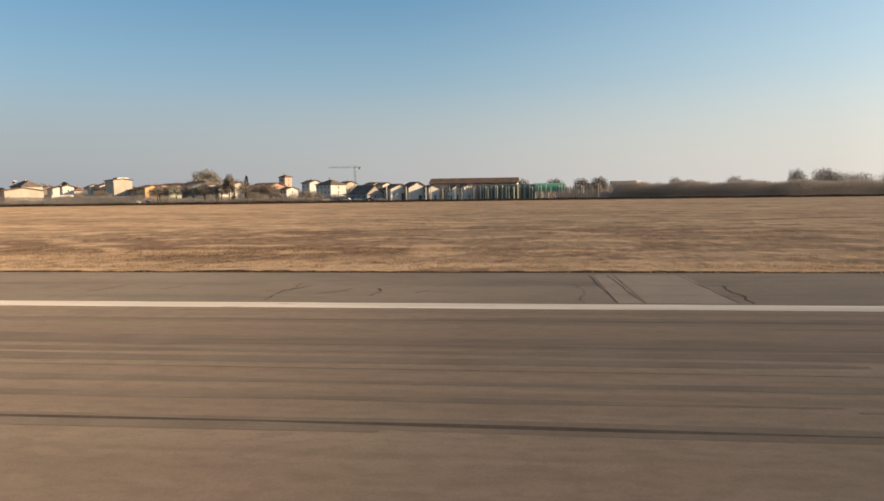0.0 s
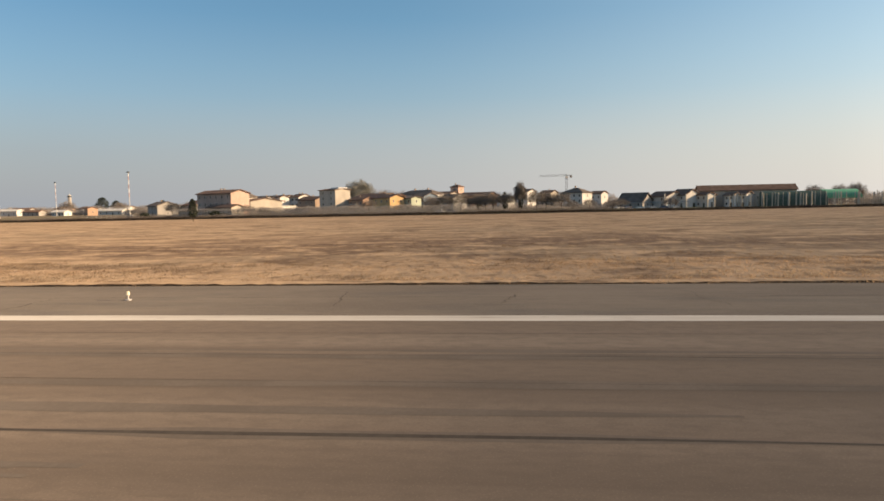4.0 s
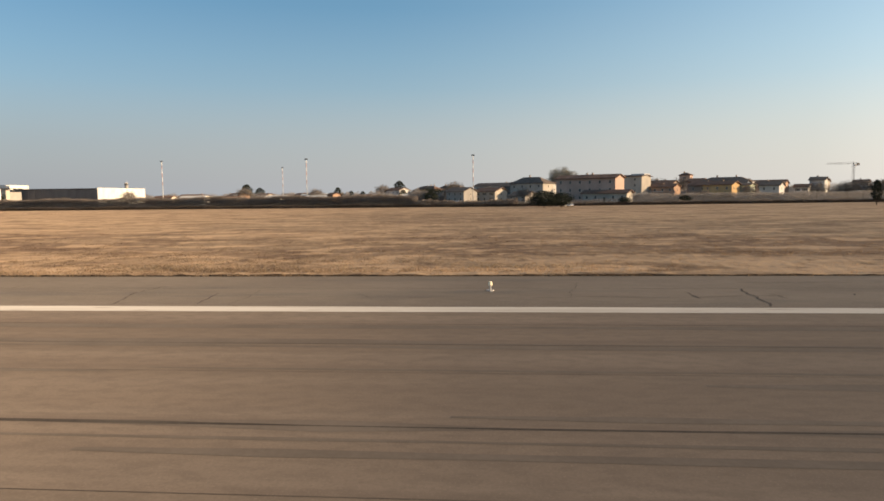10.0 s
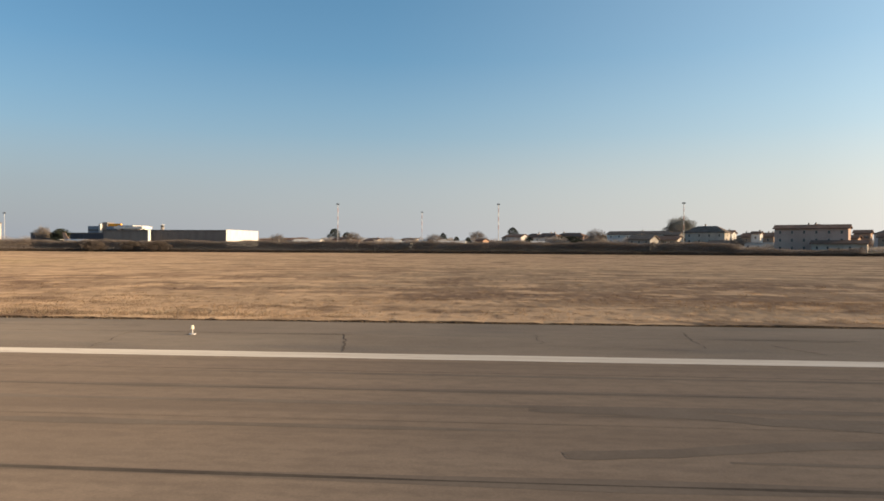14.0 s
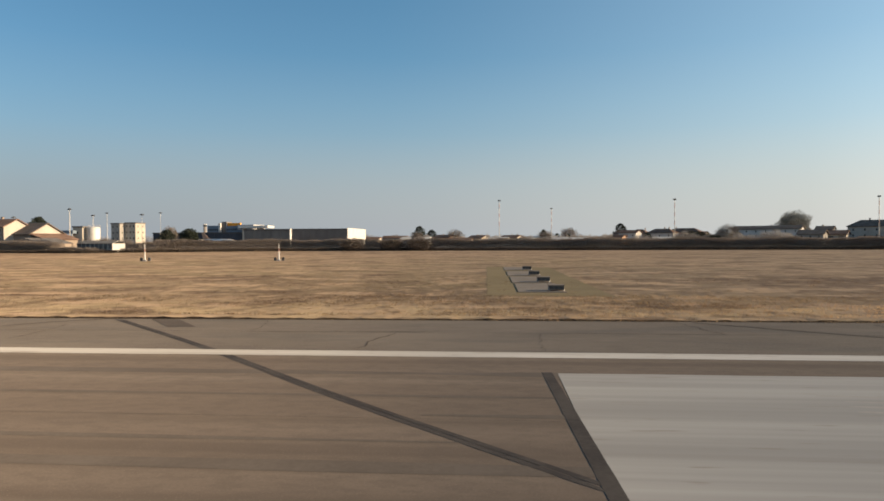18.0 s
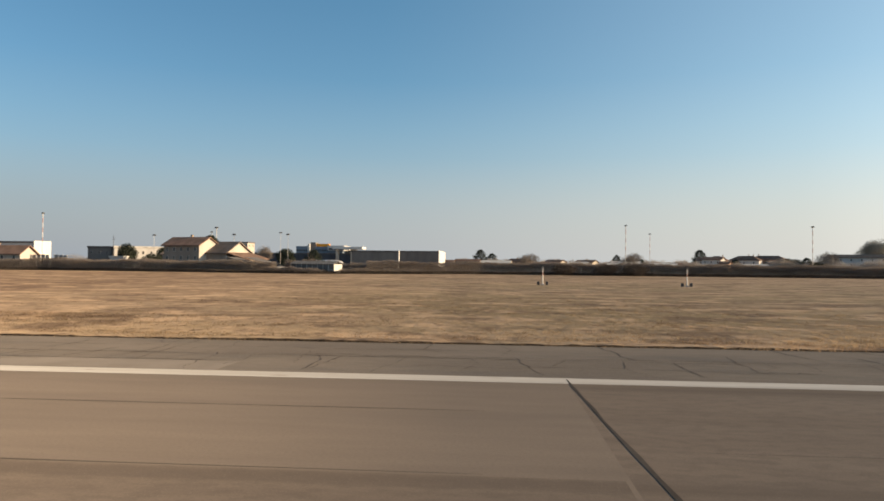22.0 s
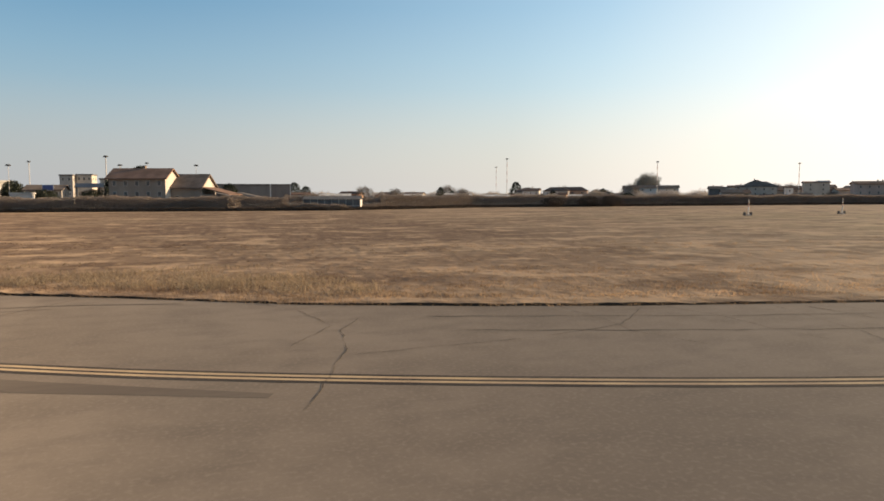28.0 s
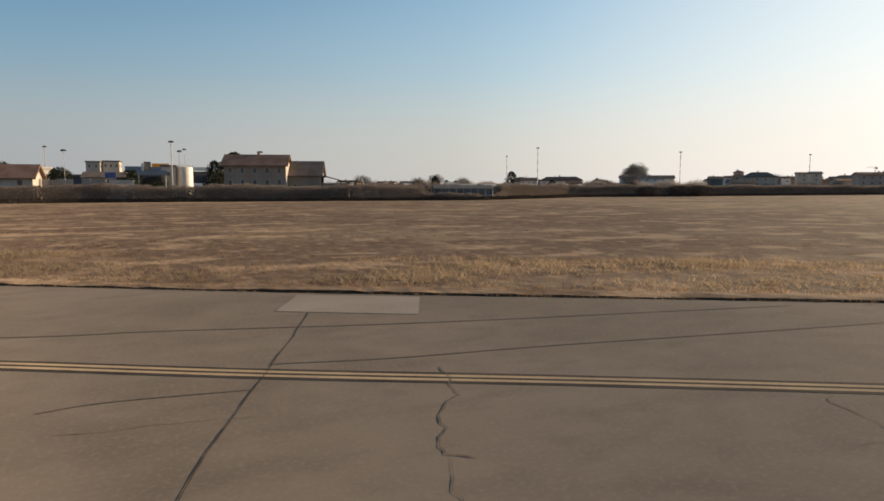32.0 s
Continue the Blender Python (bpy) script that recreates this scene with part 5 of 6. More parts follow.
for x, y, h, s in ((-68, 728, 19, 9), (-55, 735, 15, 8), (129, 594, 17.5, 7.5), (63, 628, 13, 5), (76, 630, 9.5, 4), (87, 632, 9, 4), (-174.6, 238, 10.5, 3.4), (-168, 250, 13.5, 6), (-140, 300, 9, 5), (140, 540, 9, 5), (205, 560, 11, 6), (247, 520, 9, 5)):
    conifer((x, y, 0), h, s, "dark evergreen tree with a rounded crown", C, 0.45)
for x, y, h in ((417.7, 338.8, 13.6), (409.5, 340, 9.5), (396, 350, 7.5)):
    conifer((x, y, 0), h, 1.3, "tall slim dark cypress beside the houses", "cypresses", 0.35, 0.02, 500, "cypress")
conifer((318.6, 184.5, -0.05), 6.6, 1.35, "small dark evergreen tree standing in the field", "", 0.4, 0.22, 900, "evergreen_tree")
for x, y, h, s in ((231, 194, 5.0, 4.6), (236, 195, 4.4, 3.6)):
    bush((x, y, -0.05), h, s, "dark evergreen thicket at the field's edge")
for x, y, h, s in ((-198, 262, 6.5, 4.5), (-190, 300, 7, 5), (-237.7, 311, 11.8, 4.6), (-221.2, 317, 10.6, 4.4), (-205, 252, 4.0, 4.0), (-201, 448, 13, 6.5), (-127, 420, 10, 8), (-134, 425, 9, 7), (290, 260, 3.0, 2.6), (265, 250, 2.6, 2.4), (170, 470, 7, 6), (165, 505, 10, 9), (172, 506, 9.5, 8)):
    bush((x, y, -0.05), h, s, "dense dark evergreen shrubs", dense=700)
for x, y, h, s in ((-33, 222, 3.9, 4.4), (-19, 222, 4.0, 4.2), (-9.5, 222, 4.0, 4.6)):
    bush((x, y, -0.05), h, s, "wide dark bramble thicket in the hedge", DITCH, 900)


# ---- buildings ----
def gable_prism(w, d, eave, ridge, axis):
    if axis == "x":
        v = [(-w / 2, -d / 2, 0), (w / 2, -d / 2, 0), (w / 2, d / 2, 0), (-w / 2, d / 2, 0), (-w / 2, -d / 2, eave), (w / 2, -d / 2, eave), (w / 2, d / 2, eave), (-w / 2, d / 2, eave), (-w / 2, 0, ridge), (w / 2, 0, ridge)]
        f = [(0, 1, 5, 4), (2, 3, 7, 6), (1, 2, 6, 9, 5), (3, 0, 4, 8, 7), (4, 5, 9, 8), (6, 7, 8, 9), (3, 2, 1, 0)]
    else:
        v = [(-w / 2, -d / 2, 0), (w / 2, -d / 2, 0), (w / 2, d / 2, 0), (-w / 2, d / 2, 0), (-w / 2, -d / 2, eave), (w / 2, -d / 2, eave), (w / 2, d / 2, eave), (-w / 2, d / 2, eave), (0, -d / 2, ridge), (0, d / 2, ridge)]
        f = [(0, 1, 5, 8, 4), (2, 3, 7, 9, 6), (1, 2, 6, 5), (3, 0, 4, 7), (5, 6, 9, 8), (7, 4, 8, 9), (3, 2, 1, 0)]
    return v, f


def roof_slabs(w, d, eave, ridge, axis, over=0.6, t=0.38):
    """Two pitched slabs with eaves and thickness."""
    half, length = (d / 2, w / 2 + over) if axis == "x" else (w / 2, d / 2 + over)
    slope = (ridge - eave) / half
    o, zo = half + over, eave - over * slope
    V, F = [], []
    for s in (-1, 1):
        sec = [(0, ridge + 0.03), (s * o, zo + 0.03), (s * o, zo + t), (0, ridge + t)]
        b = len(V)
        for e in (-length, length):
            V += [((e, q, z) if axis == "x" else (q, e, z)) for q, z in sec]
        F += [(b, b + 1, b + 2, b + 3), (b + 7, b + 6, b + 5, b + 4)] + [(b + i, b + 4 + i, b + 4 + (i + 1) % 4, b + (i + 1) % 4) for i in range(4)]
    return V, F


def hip_roof(w, d, eave, ridge, over=0.6):
    a, b, k = w / 2 + over, d / 2 + over, max(0.0, w / 2 - d / 2)
    v = [(-a, -b, eave), (a, -b, eave), (a, b, eave), (-a, b, eave), (-a, -b, eave + 0.25), (a, -b, eave + 0.25), (a, b, eave + 0.25), (-a, b, eave + 0.25), (-k - 0.05, 0, ridge), (k + 0.05, 0, ridge)]
    return v, [(3, 2, 1, 0), (0, 1, 5, 4), (1, 2, 6, 5), (2, 3, 7, 6), (3, 0, 4, 7), (4, 5, 9, 8), (6, 7, 8, 9), (5, 6, 9), (7, 4, 8)]


def window(parent, at, w, h, side, shutters=False):
    """side 0: on the face towards -y; 1: on the face towards +x."""
    if side == 0:
        win = cube("window", FRAME, parent, at, (w, 0.14, h))
        cube("pane", GLASS, win, (0, -0.28, 0), (0.8, 0.55, 0.84))
        if shutters:
            for s in (-1, 1):
                cube("shutter", SHUTTER, parent, (at[0] + s * w * 0.85, at[1] - 0.02, at[2]), (w * 0.55, 0.1, h))
    else:
        win = cube("window", FRAME, parent, at, (0.14, w, h))
        cube("pane", GLASS, win, (0.28, 0, 0), (0.55, 0.8, 0.84))
    return win


def house(x0, x1, y, eave, ridge, wall, roof, label, axis="x", depth=None, storeys=2, nwin=3, yaw=-35, chimneys=1, door=True, name="house", category="house", sidewin=1, shutters=False, group="village houses", eaves=0.8, width=None):
    span = x1 - x0
    d = depth or max(5.0, min(12.0, span * 0.65))
    w = width or max(3.0, (span - abs(math.sin(radians(yaw))) * d) / math.cos(radians(yaw)))
    h = thing(name, ((x0 + x1) / 2, y + d * 0.5, -0.1), label, category, yaw, group)
    if axis == "flat":
        put("wall", mesh_of("wall", *box_data(-w / 2, w / 2, -d / 2, d / 2, 0, eave), WALLS[wall]), h)
        box("roof", ROOFS[roof], h, -w / 2 - 0.3, w / 2 + 0.3, -d / 2 - 0.3, d / 2 + 0.3, eave, max(ridge, eave + 0.3))
    elif axis == "hip":
        put("wall", mesh_of("wall", *box_data(-w / 2, w / 2, -d / 2, d / 2, 0, eave), WALLS[wall]), h)
        put("roof", mesh_of("roof", *hip_roof(w, d, eave + 0.01, ridge, eaves), ROOFS[roof]), h)
    else:
        put("wall", mesh_of("wall", *gable_prism(w, d, eave, ridge, axis), WALLS[wall]), h)
        put("roof", mesh_of("roof", *roof_slabs(w, d, eave, ridge, axis, eaves), ROOFS[roof]), h)
    for s in range(storeys):
        z = eave * (s + 0.52) / storeys
        hh = min(1.6, eave / storeys * 0.5)
        for k in range(nwin):
            xx = -w / 2 + w * (k + 0.5) / nwin
            if s == 0 and door and k == nwin // 2:
                dr = cube("door", SHUTTER, h, (xx, -d / 2 - 0.03, 1.1), (1.1, 0.16, 2.2))
                cube("handle", STEEL, dr, (0.35, -0.55, 0), (0.08, 0.2, 0.06))
                continue
            window(h, (xx, -d / 2 - 0.03, z), min(1.1, w / nwin * 0.45), hh, 0, shutters)
        for k in range(sidewin):
            window(h, (w / 2 + 0.03, -d / 2 + d * (k + 0.5) / sidewin, z), min(1.0, d / max(1, sidewin) * 0.35), hh, 1)
    for k in range(chimneys):
        cx = w * random.uniform(-0.3, 0.3)
        c = box("chimney", WALLS["brown"], h, cx - 0.35, cx + 0.35, -0.3, 0.4, (eave + ridge) / 2, ridge + 1.0)
        box("chimney_cap", ROOFS["old"], c, cx - 0.45, cx + 0.45, -0.4, 0.5, ridge + 1.0, ridge + 1.15)
    return h


random.seed(21)
VILLAGE = (
    # x0, x1, y, eave, ridge, wall, roof, axis, storeys, windows, label
    (226, 252, 398, 10.5, 14.6, "cream", "old", "hip", 3, 4, "large cream house under a brown hipped roof"),
    (231, 246, 388, 4.2, 5.8, "white", "tile", "x", 1, 2, "low white outbuilding with a tiled roof"),
    (256, 281, 386, 4.2, 4.8, "white", "white", "flat", 1, 4, "long low white garden building"),
    (222, 236, 432, 10.0, 12.6, "dark", "old", "x", 2, 2, "dark narrow house behind others"),
    (252, 260, 446, 10.5, 13.4, "white", "tile", "y", 2, 1, "narrow white gabled house"),
    (259, 273, 442, 10.8, 13.9, "white", "tile", "y", 3, 2, "tall white house with a broad gable"),
    (269, 292, 424, 8.6, 11.8, "brown", "tile", "x", 2, 3, "brown house with a long tiled roof"),
    (313, 326, 402, 7.2, 10.0, "brown", "tile", "x", 2, 2, "low brown house with a tiled roof"),
    (306, 337, 436, 10.0, 13.2, "brown", "tile", "x", 2, 4, "long brown terrace with a tiled roof"),
    (341, 355, 432, 10.4, 14.2, "orange", "tile", "y", 2, 2, "terracotta house with a pale gable"),
    (352, 368, 392, 9.6, 12.2, "blue", "old", "x", 2, 3, "blue-grey house with a small roof tower"),
    (361, 380, 424, 9.8, 13.3, "cream", "tile", "x", 2, 3, "cream house with a tiled roof"),
    (370, 386, 390, 7.8, 11.0, "white", "old", "y", 2, 2, "white house with a steep dark roof"),
    (378, 405, 432, 8.6, 12.6, "orange", "tile", "x", 2, 4, "long terracotta farmhouse with a tiled roof"),
    (364, 375, 535, 18.0, 20.2, "pink", "tile", "hip", 4, 1, "pink house with a small square tower"),
    (404, 416, 424, 7.8, 9.6, "white", "tile", "x", 2, 2, "white two-storey house with a tiled roof"),
    (417, 430, 432, 10.2, 14.1, "white", "old", "y", 2, 2, "white house with a tall dark-edged gable"),
    (442, 460, 380, 9.0, 12.2, "white", "old", "hip", 3, 4, "large white villa with balconies and a dark hipped roof"),
    (434, 447, 464, 10.2, 13.6, "cream", "tile", "y", 2, 2, "cream gabled house behind others"),
    (455, 468, 454, 9.4, 12.4, "white", "tile", "y", 2, 2, "white gabled house with a tiled roof"),
    (466, 478, 440, 9.4, 12.0, "white", "tile", "y", 2, 2, "white gabled house beside a barn"),
    (264, 272, 400, 9.4, 12.4, "white", "tile", "y", 2, 1, "white gabled house behind a pink one"),
    (284, 296, 430, 9.0, 12.2, "brown", "tile", "x", 2, 2, "brown house with a long roof"),
    (188, 206, 380, 6.4, 9.6, "grey", "old", "x", 2, 3, "grey low house with an old roof"),
    (204, 224, 392, 6.6, 9.4, "cream", "tile", "x", 2, 3, "cream low house with a tiled roof"),
    (224, 240, 352, 4.6, 6.6, "grey", "old", "x", 2, 3, "grey farmhouse with an old tiled roof"),
    (200, 246, 505, 11.4, 14.4, "white", "old", "x", 3, 7, "long white apartment block with a dark roof"),
    (296, 318, 505, 9.4, 12.6, "cream", "old", "hip", 3, 4, "cream apartment block with a hipped roof"),
    (328, 352, 380, 8.4, 11.4, "brown", "tile", "x", 2, 4, "brown terraced house row"),
    (119, 139, 566, 7.6, 11.6, "cream", "tile", "y", 2, 2, "cream gabled house far off"),
    (139, 160, 604, 8.6, 12.8, "brown", "tile", "hip", 2, 3, "brown house with a hipped roof far off"),
    (122, 142, 560, 8.8, 12.4, "white", "tile", "x", 2, 3, "white house with a tiled roof far off"),
    (146, 172, 562, 8.6, 12.6, "white", "tile", "hip", 2, 3, "white villa with a hipped roof far off"),
    (164, 194, 566, 9.2, 13.0, "orange", "tile", "hip", 2, 3, "terracotta villa far off beyond the airport"),
    (181, 216, 622, 8.6, 11.6, "grey", "old", "x", 2, 4, "grey terrace far off"),
    (98, 107, 452, 5.0, 7.8, "orange", "tile", "y", 1, 1, "small terracotta house near a light mast"),
    (-41, -18, 602, 6.6, 9.6, "orange", "tile", "x", 2, 3, "red and white house far off"),
    (-8, 12, 590, 6.0, 8.8, "cream", "tile", "x", 1, 2, "cream bungalow far off"),
    (22, 44, 610, 6.4, 9.0, "cream", "tile", "x", 1, 2, "cream bungalow far off"),
    (318, 346, 520, 9.6, 12.4, "grey", "old", "x", 2, 4, "grey terrace behind bare trees"),
    (341, 372, 404, 10.2, 13.2, "white", "old", "hip", 2, 4, "white villa with a hipped roof at the village edge"),
    (640, 653, 700, 11.5, 12.2, "cream", "white", "flat", 4, 0, "distant cream apartment block"),
    (666, 697, 700, 13.0, 13.8, "cream", "white", "flat", 5, 0, "distant long cream apartment block"),
)
for x0, x1, y, eave, ridge, wall, roof, axis, st, nw, text in VILLAGE:
    if axis in "xy":
        deep = max(7.0, min(13.0, (x1 - x0) * 0.8))
        axis, eave, ridge = "x", ridge - 1.2 - deep * 0.17, ridge - 1.2
    house(x0, x1, y, eave, ridge, wall, roof, text, axis, storeys=st, nwin=nw, depth=deep if axis == "x" else None, chimneys=random.choice((0, 1, 1, 2)) if axis != "flat" else 0, shutters=random.random() < 0.3)



def corner_house(x, y, front, gable, eave, wall, roof, label, yaw=-36, pitch=0.17, **rest):
    """A house by its corner between the long front and the gable that faces the sun."""
    h = house(-0.5, 0.5, 0, eave, eave + gable * pitch, wall, roof, label, "x", gable, yaw=0, group="village houses", width=front, **rest)
    h.matrix_basis = pose(x, y, -0.1, 0, 0, yaw) @ Matrix.Translation((-front / 2, gable / 2, 0))
    return h


tall = corner_house(303.9, 398.6, 17.5, 11.5, 14.0, "cream", "tile", "tall cream house with a pale roof ridge", -40, 0.08, storeys=4, nwin=2, chimneys=0, sidewin=0)
box("ridge_cap", WALLS["white"], tall, 0.5, 9.2, -3.4, 3.4, 14.6, 15.7, "pale flat roof cap")
corner_house(316.5, 401.0, 9, 4.6, 5.0, "white", "white", "low white vaulted annex of a tall house", -40, 0.25, storeys=1, nwin=2, chimneys=0, sidewin=0, door=False)
corner_house(344.5, 365.5, 16, 10.5, 8.2, "yellow", "tile", "bright yellow gabled house lit by low sun", -42, 0.16, nwin=3, chimneys=1, sidewin=2)
corner_house(356.0, 371.0, 9, 7.5, 7.8, "green", "old", "pale green rendered house beside a yellow one", -42, 0.12, nwin=2, chimneys=0)
corner_house(273.2, 314.3, 31, 10.8, 11.4, "pink", "tile", "long pink apartment house under a tiled roof", -33, 0.15, storeys=3, nwin=6, chimneys=2, sidewin=0)
corner_house(277.0, 306.0, 22, 7.0, 4.2, "cream", "tile", "low cream annex with an arched porch", -33, 0.18, storeys=1, nwin=5, chimneys=0)
corner_house(269.7, 347.6, 12, 20.0, 7.4, "cream", "tile", "broad cream hall with a low gable", -38, 0.08, storeys=1, nwin=3, chimneys=0, sidewin=0)
corner_house(250.3, 413.6, 14, 12.0, 9.0, "white", "old", "white house with a broad low gable", -40, 0.16, nwin=3, chimneys=1)
corner_house(322.0, 396.0, 14, 9.5, 7.6, "orange", "tile", "terracotta house beside a tall cream one", -38, 0.17, nwin=3, chimneys=1)
# farm group by the greenhouses
F1 = "farm buildings"
house(470, 488, 352, 3.8, 8.0, "grey", "old", "long dark barn with a deep roof", "x", 12, 1, 3, chimneys=0, name="barn", category="barn", group=F1)
for x, y, front, gable, eave, yaw, pitch, dz, text in (
    (493.7, 351.5, 12, 12.5, 6.0, -55, 0.2, 3.6, "cream farmhouse with a gable towards the sun"), (503.5, 352.5, 9, 12.0, 6.6, -52, 0.24, 2.4, "cream farmhouse with a wide sunlit gable"),
    (514.5, 353.0, 7, 6.5, 6.4, -56, 0.2, 2.6, "small cream outhouse beside a stable"), (527.6, 352.0, 5, 5.4, 6.0, -50, 0.24, 2.4, "small cream shed with a sunlit gable"), (533.6, 352.0, 5, 7.2, 6.3, -50, 0.22, 2.4, "cream shed with a broad sunlit gable")):
    h = corner_house(x, y, front, gable, eave, "white", "tile", text, yaw, pitch, nwin=2, sidewin=0, chimneys=0)
    cube("barn_door", SHUTTER, h, (front / 2 + 0.04, 0.1 * gable, dz / 2), (0.16, gable * 0.17, dz), "dark wooden door in the gable")
STABLE = house(514, 563, 362, 8.8, 11.3, "cream", "tile", "long open stable with white pillars and a brown tiled roof", "x", 10, 1, 9, chimneys=0, name="barn", category="barn", group=F1, yaw=-6, sidewin=0)
for k in range(13):
    cube("pillar", WALLS["cream"], STABLE, (-22.8 + 3.75 * k, -5.25, 4.3), (0.5, 0.4, 8.6))
# the old brick house and barn by the apron
BIG = house(-173.5, -155.5, 221.5, 9.2, 11.8, "brick", "red", "old three-storey brick house with small windows and a red roof", "x", 9.5, 3, 5, chimneys=1, yaw=-18, group="old farm", sidewin=0)
OLD_BARN = house(-157.5, -145.0, 221.0, 6.6, 10.3, "brick", "old", "tall brick barn with a grey tiled roof", "x", 13, 1, 2, chimneys=0, yaw=-18, group="old farm", name="barn", category="barn", sidewin=0)


def sunny_gable(h, x0, x1, d, eave, ridge, yaw, mat):
    """A plastered end wall on the side towards +x."""
    w = (x1 - x0 - abs(math.sin(radians(yaw))) * d) / math.cos(radians(yaw))
    a, b, k = w / 2 + 0.02, w / 2 + 0.14, d / 2
    sec = [(-k, 0), (k, 0), (k, eave), (0, ridge - 0.1), (-k, eave)]
    v = [(a, y, z) for y, z in sec] + [(b, y, z) for y, z in sec]
    f = [(4, 3, 2, 1, 0), (5, 6, 7, 8, 9)] + [(i, (i + 1) % 5, (i + 1) % 5 + 5, i + 5) for i in range(5)]
    put("gable_end", mesh_of("gable_end", v, f, mat), h, label="pale plastered gable lit by the sun")


sunny_gable(STABLE, 514, 563, 10, 8.8, 11.3, -6, WALLS["white"])
sunny_gable(BIG, -173.5, -155.5, 9.5, 9.2, 11.8, -18, WALLS["plaster"])
sunny_gable(OLD_BARN, -157.5, -145.0, 13, 6.6, 10.3, -18, WALLS["plaster"])

bw = (12.5 - math.sin(radians(18)) * 13) / math.cos(radians(18)) / 2
put("lean_to_roof", mesh_of("lean_to_roof", [(bw + 0.2, -6.9, 6.5), (bw + 8.2, -6.9, 4.4), (bw + 8.2, 6.9, 4.4), (bw + 0.2, 6.9, 6.5), (bw + 0.2, -6.9, 6.75), (bw + 8.2, -6.9, 4.65), (bw + 8.2, 6.9, 4.65), (bw + 0.2, 6.9, 6.75)], [(3, 2, 1, 0), (4, 5, 6, 7), (0, 1, 5, 4), (1, 2, 6, 5), (2, 3, 7, 6), (3, 0, 4, 7)], ROOFS["tile"]), OLD_BARN, label="sloping tiled roof against the gable")
put("lean_to_wall", mesh_of("lean_to_wall", *box_data(bw + 0.3, bw + 7.6, -6.5, 6.5, 0, 4.5), WALLS["brick"]), OLD_BARN)

# ---- airport buildings behind the hedge ----
def block(parent, name, mat, x0, x1, y0, y1, z0, z1, label=""):
    return box(name, mat, parent, x0, x1, y0, y1, z0, z1, label)


terminal = thing("terminal_building", (-187, 486, -0.1), "airport terminal of blue-grey, white and yellow blocks", "terminal")
block(terminal, "west_block", WALLS["blue"], -18, -9, 0, 22, 0, 15.6)
block(terminal, "stair_tower", WALLS["dark"], -7.5, -3.5, 2, 12, 0, 18.6)
block(terminal, "white_pillar", WALLS["white"], -9, -7.5, -0.5, 6, 0, 17.4)
mid = block(terminal, "middle_block", WALLS["blue"], -3.5, 8, 1, 24, 0, 15.4)
block(terminal, "roof_sign", SIGNYELLOW, -3, 7, 3, 5, 15.4, 17.6, "plain yellow sign board on the roof")
block(terminal, "east_base", WALLS["blue"], 6.5, 18, 0, 23, 0, 12.4)
block(terminal, "east_block", WALLS["white"], 6.5, 19, -1, 24, 12.4, 16.2)
for k in range(5):
    cube("window", GLASS, terminal, (-17 + 1.8 * k, -0.06, 12.4), (1.4, 0.14, 1.2))
for k in range(3):
    cube("window", GLASS, terminal, (9 + 3.6 * k, -1.06, 13.6), (3.0, 0.14, 1.3))
    cube("window", GLASS, terminal, (19.05, 2 + 6 * k, 13.6), (0.14, 4.6, 1.3))
for k in range(6):
    cube("window", GLASS, terminal, (-2.6 + 1.7 * k, 0.94, 12.6), (1.2, 0.14, 1.4))
canopy = thing("canopy", (-160, 470, -0.1), "white flat canopy on a broad pillar before the terminal", "canopy")
block(canopy, "roof", WHITEMETAL, -12, 10, -4, 10, 13.2, 15.0)
block(canopy, "pillar", WALLS["cream"], 1, 5, -2, 2, 0, 13.2)
block(canopy, "pillar", WALLS["cream"], -10, -8, -2, 2, 0, 13.2)


def shed(x0, x1, y0, y1, h, wall, end, label, ribs, yaw=0, glazed=True):
    s = thing("hangar", (x0, y0, -0.1), label, "hangar", yaw, "airport sheds")
    w, d = x1 - x0, y1 - y0
    block(s, "wall", wall, 0, w, 0, d, 0, h - 0.8)
    block(s, "roof", ROOFS["grey"], -0.4, w + 0.1, -0.4, d + 0.4, h - 0.8, h)
    block(s, "end_wall", end, w, w + 0.5, -0.3, d + 0.3, 0, h + 0.3, "sunlit white end wall")
    for k in range(ribs):
        a = w * (k + 0.5) / ribs
        if glazed:
            cube("window", GLASS, s, (a, -0.06, h * 0.62), (w / ribs * 0.72, 0.14, h * 0.2))
        cube("rib", wall, s, (w * k / ribs + 0.2, -0.12, h * 0.45), (0.3, 0.24, h * 0.88))
    dr = cube("door", WALLS["dark"], s, (w * 0.35, -0.1, h * 0.26), (6, 0.2, h * 0.5))
    return s


shed(-166, -96.5, 491, 560, 12.9, WALLS["dark"], WALLS["white"], "long dark grey hangar with a bright white end wall", 12, 0, False)
shed(-146, -115.9, 411, 413.5, 11.2, WALLS["dark"], WALLS["white"], "dark workshop shed with a white end wall", 5, 0, False)
shed(-352, -302, 332, 345, 13.2, WALLS["white"], WALLS["white"], "large white aircraft hangar", 6)
shed(-240, -157, 470, 486, 10.2, WALLS["navy"], WALLS["grey"], "long dark navy shed before the terminal", 14, 0, False)
house(-267, -254.4, 325, 9.8, 10.8, "dark", "grey", "dark grey flat-roofed airport block", "flat", 10, 2, 3, chimneys=0, yaw=0, group="airport offices")
house(-254, -225, 323, 9.9, 10.8, "white", "white", "long cream airport building lit by low sun", "flat", 12, 2, 7, chimneys=0, yaw=32, group="airport offices")
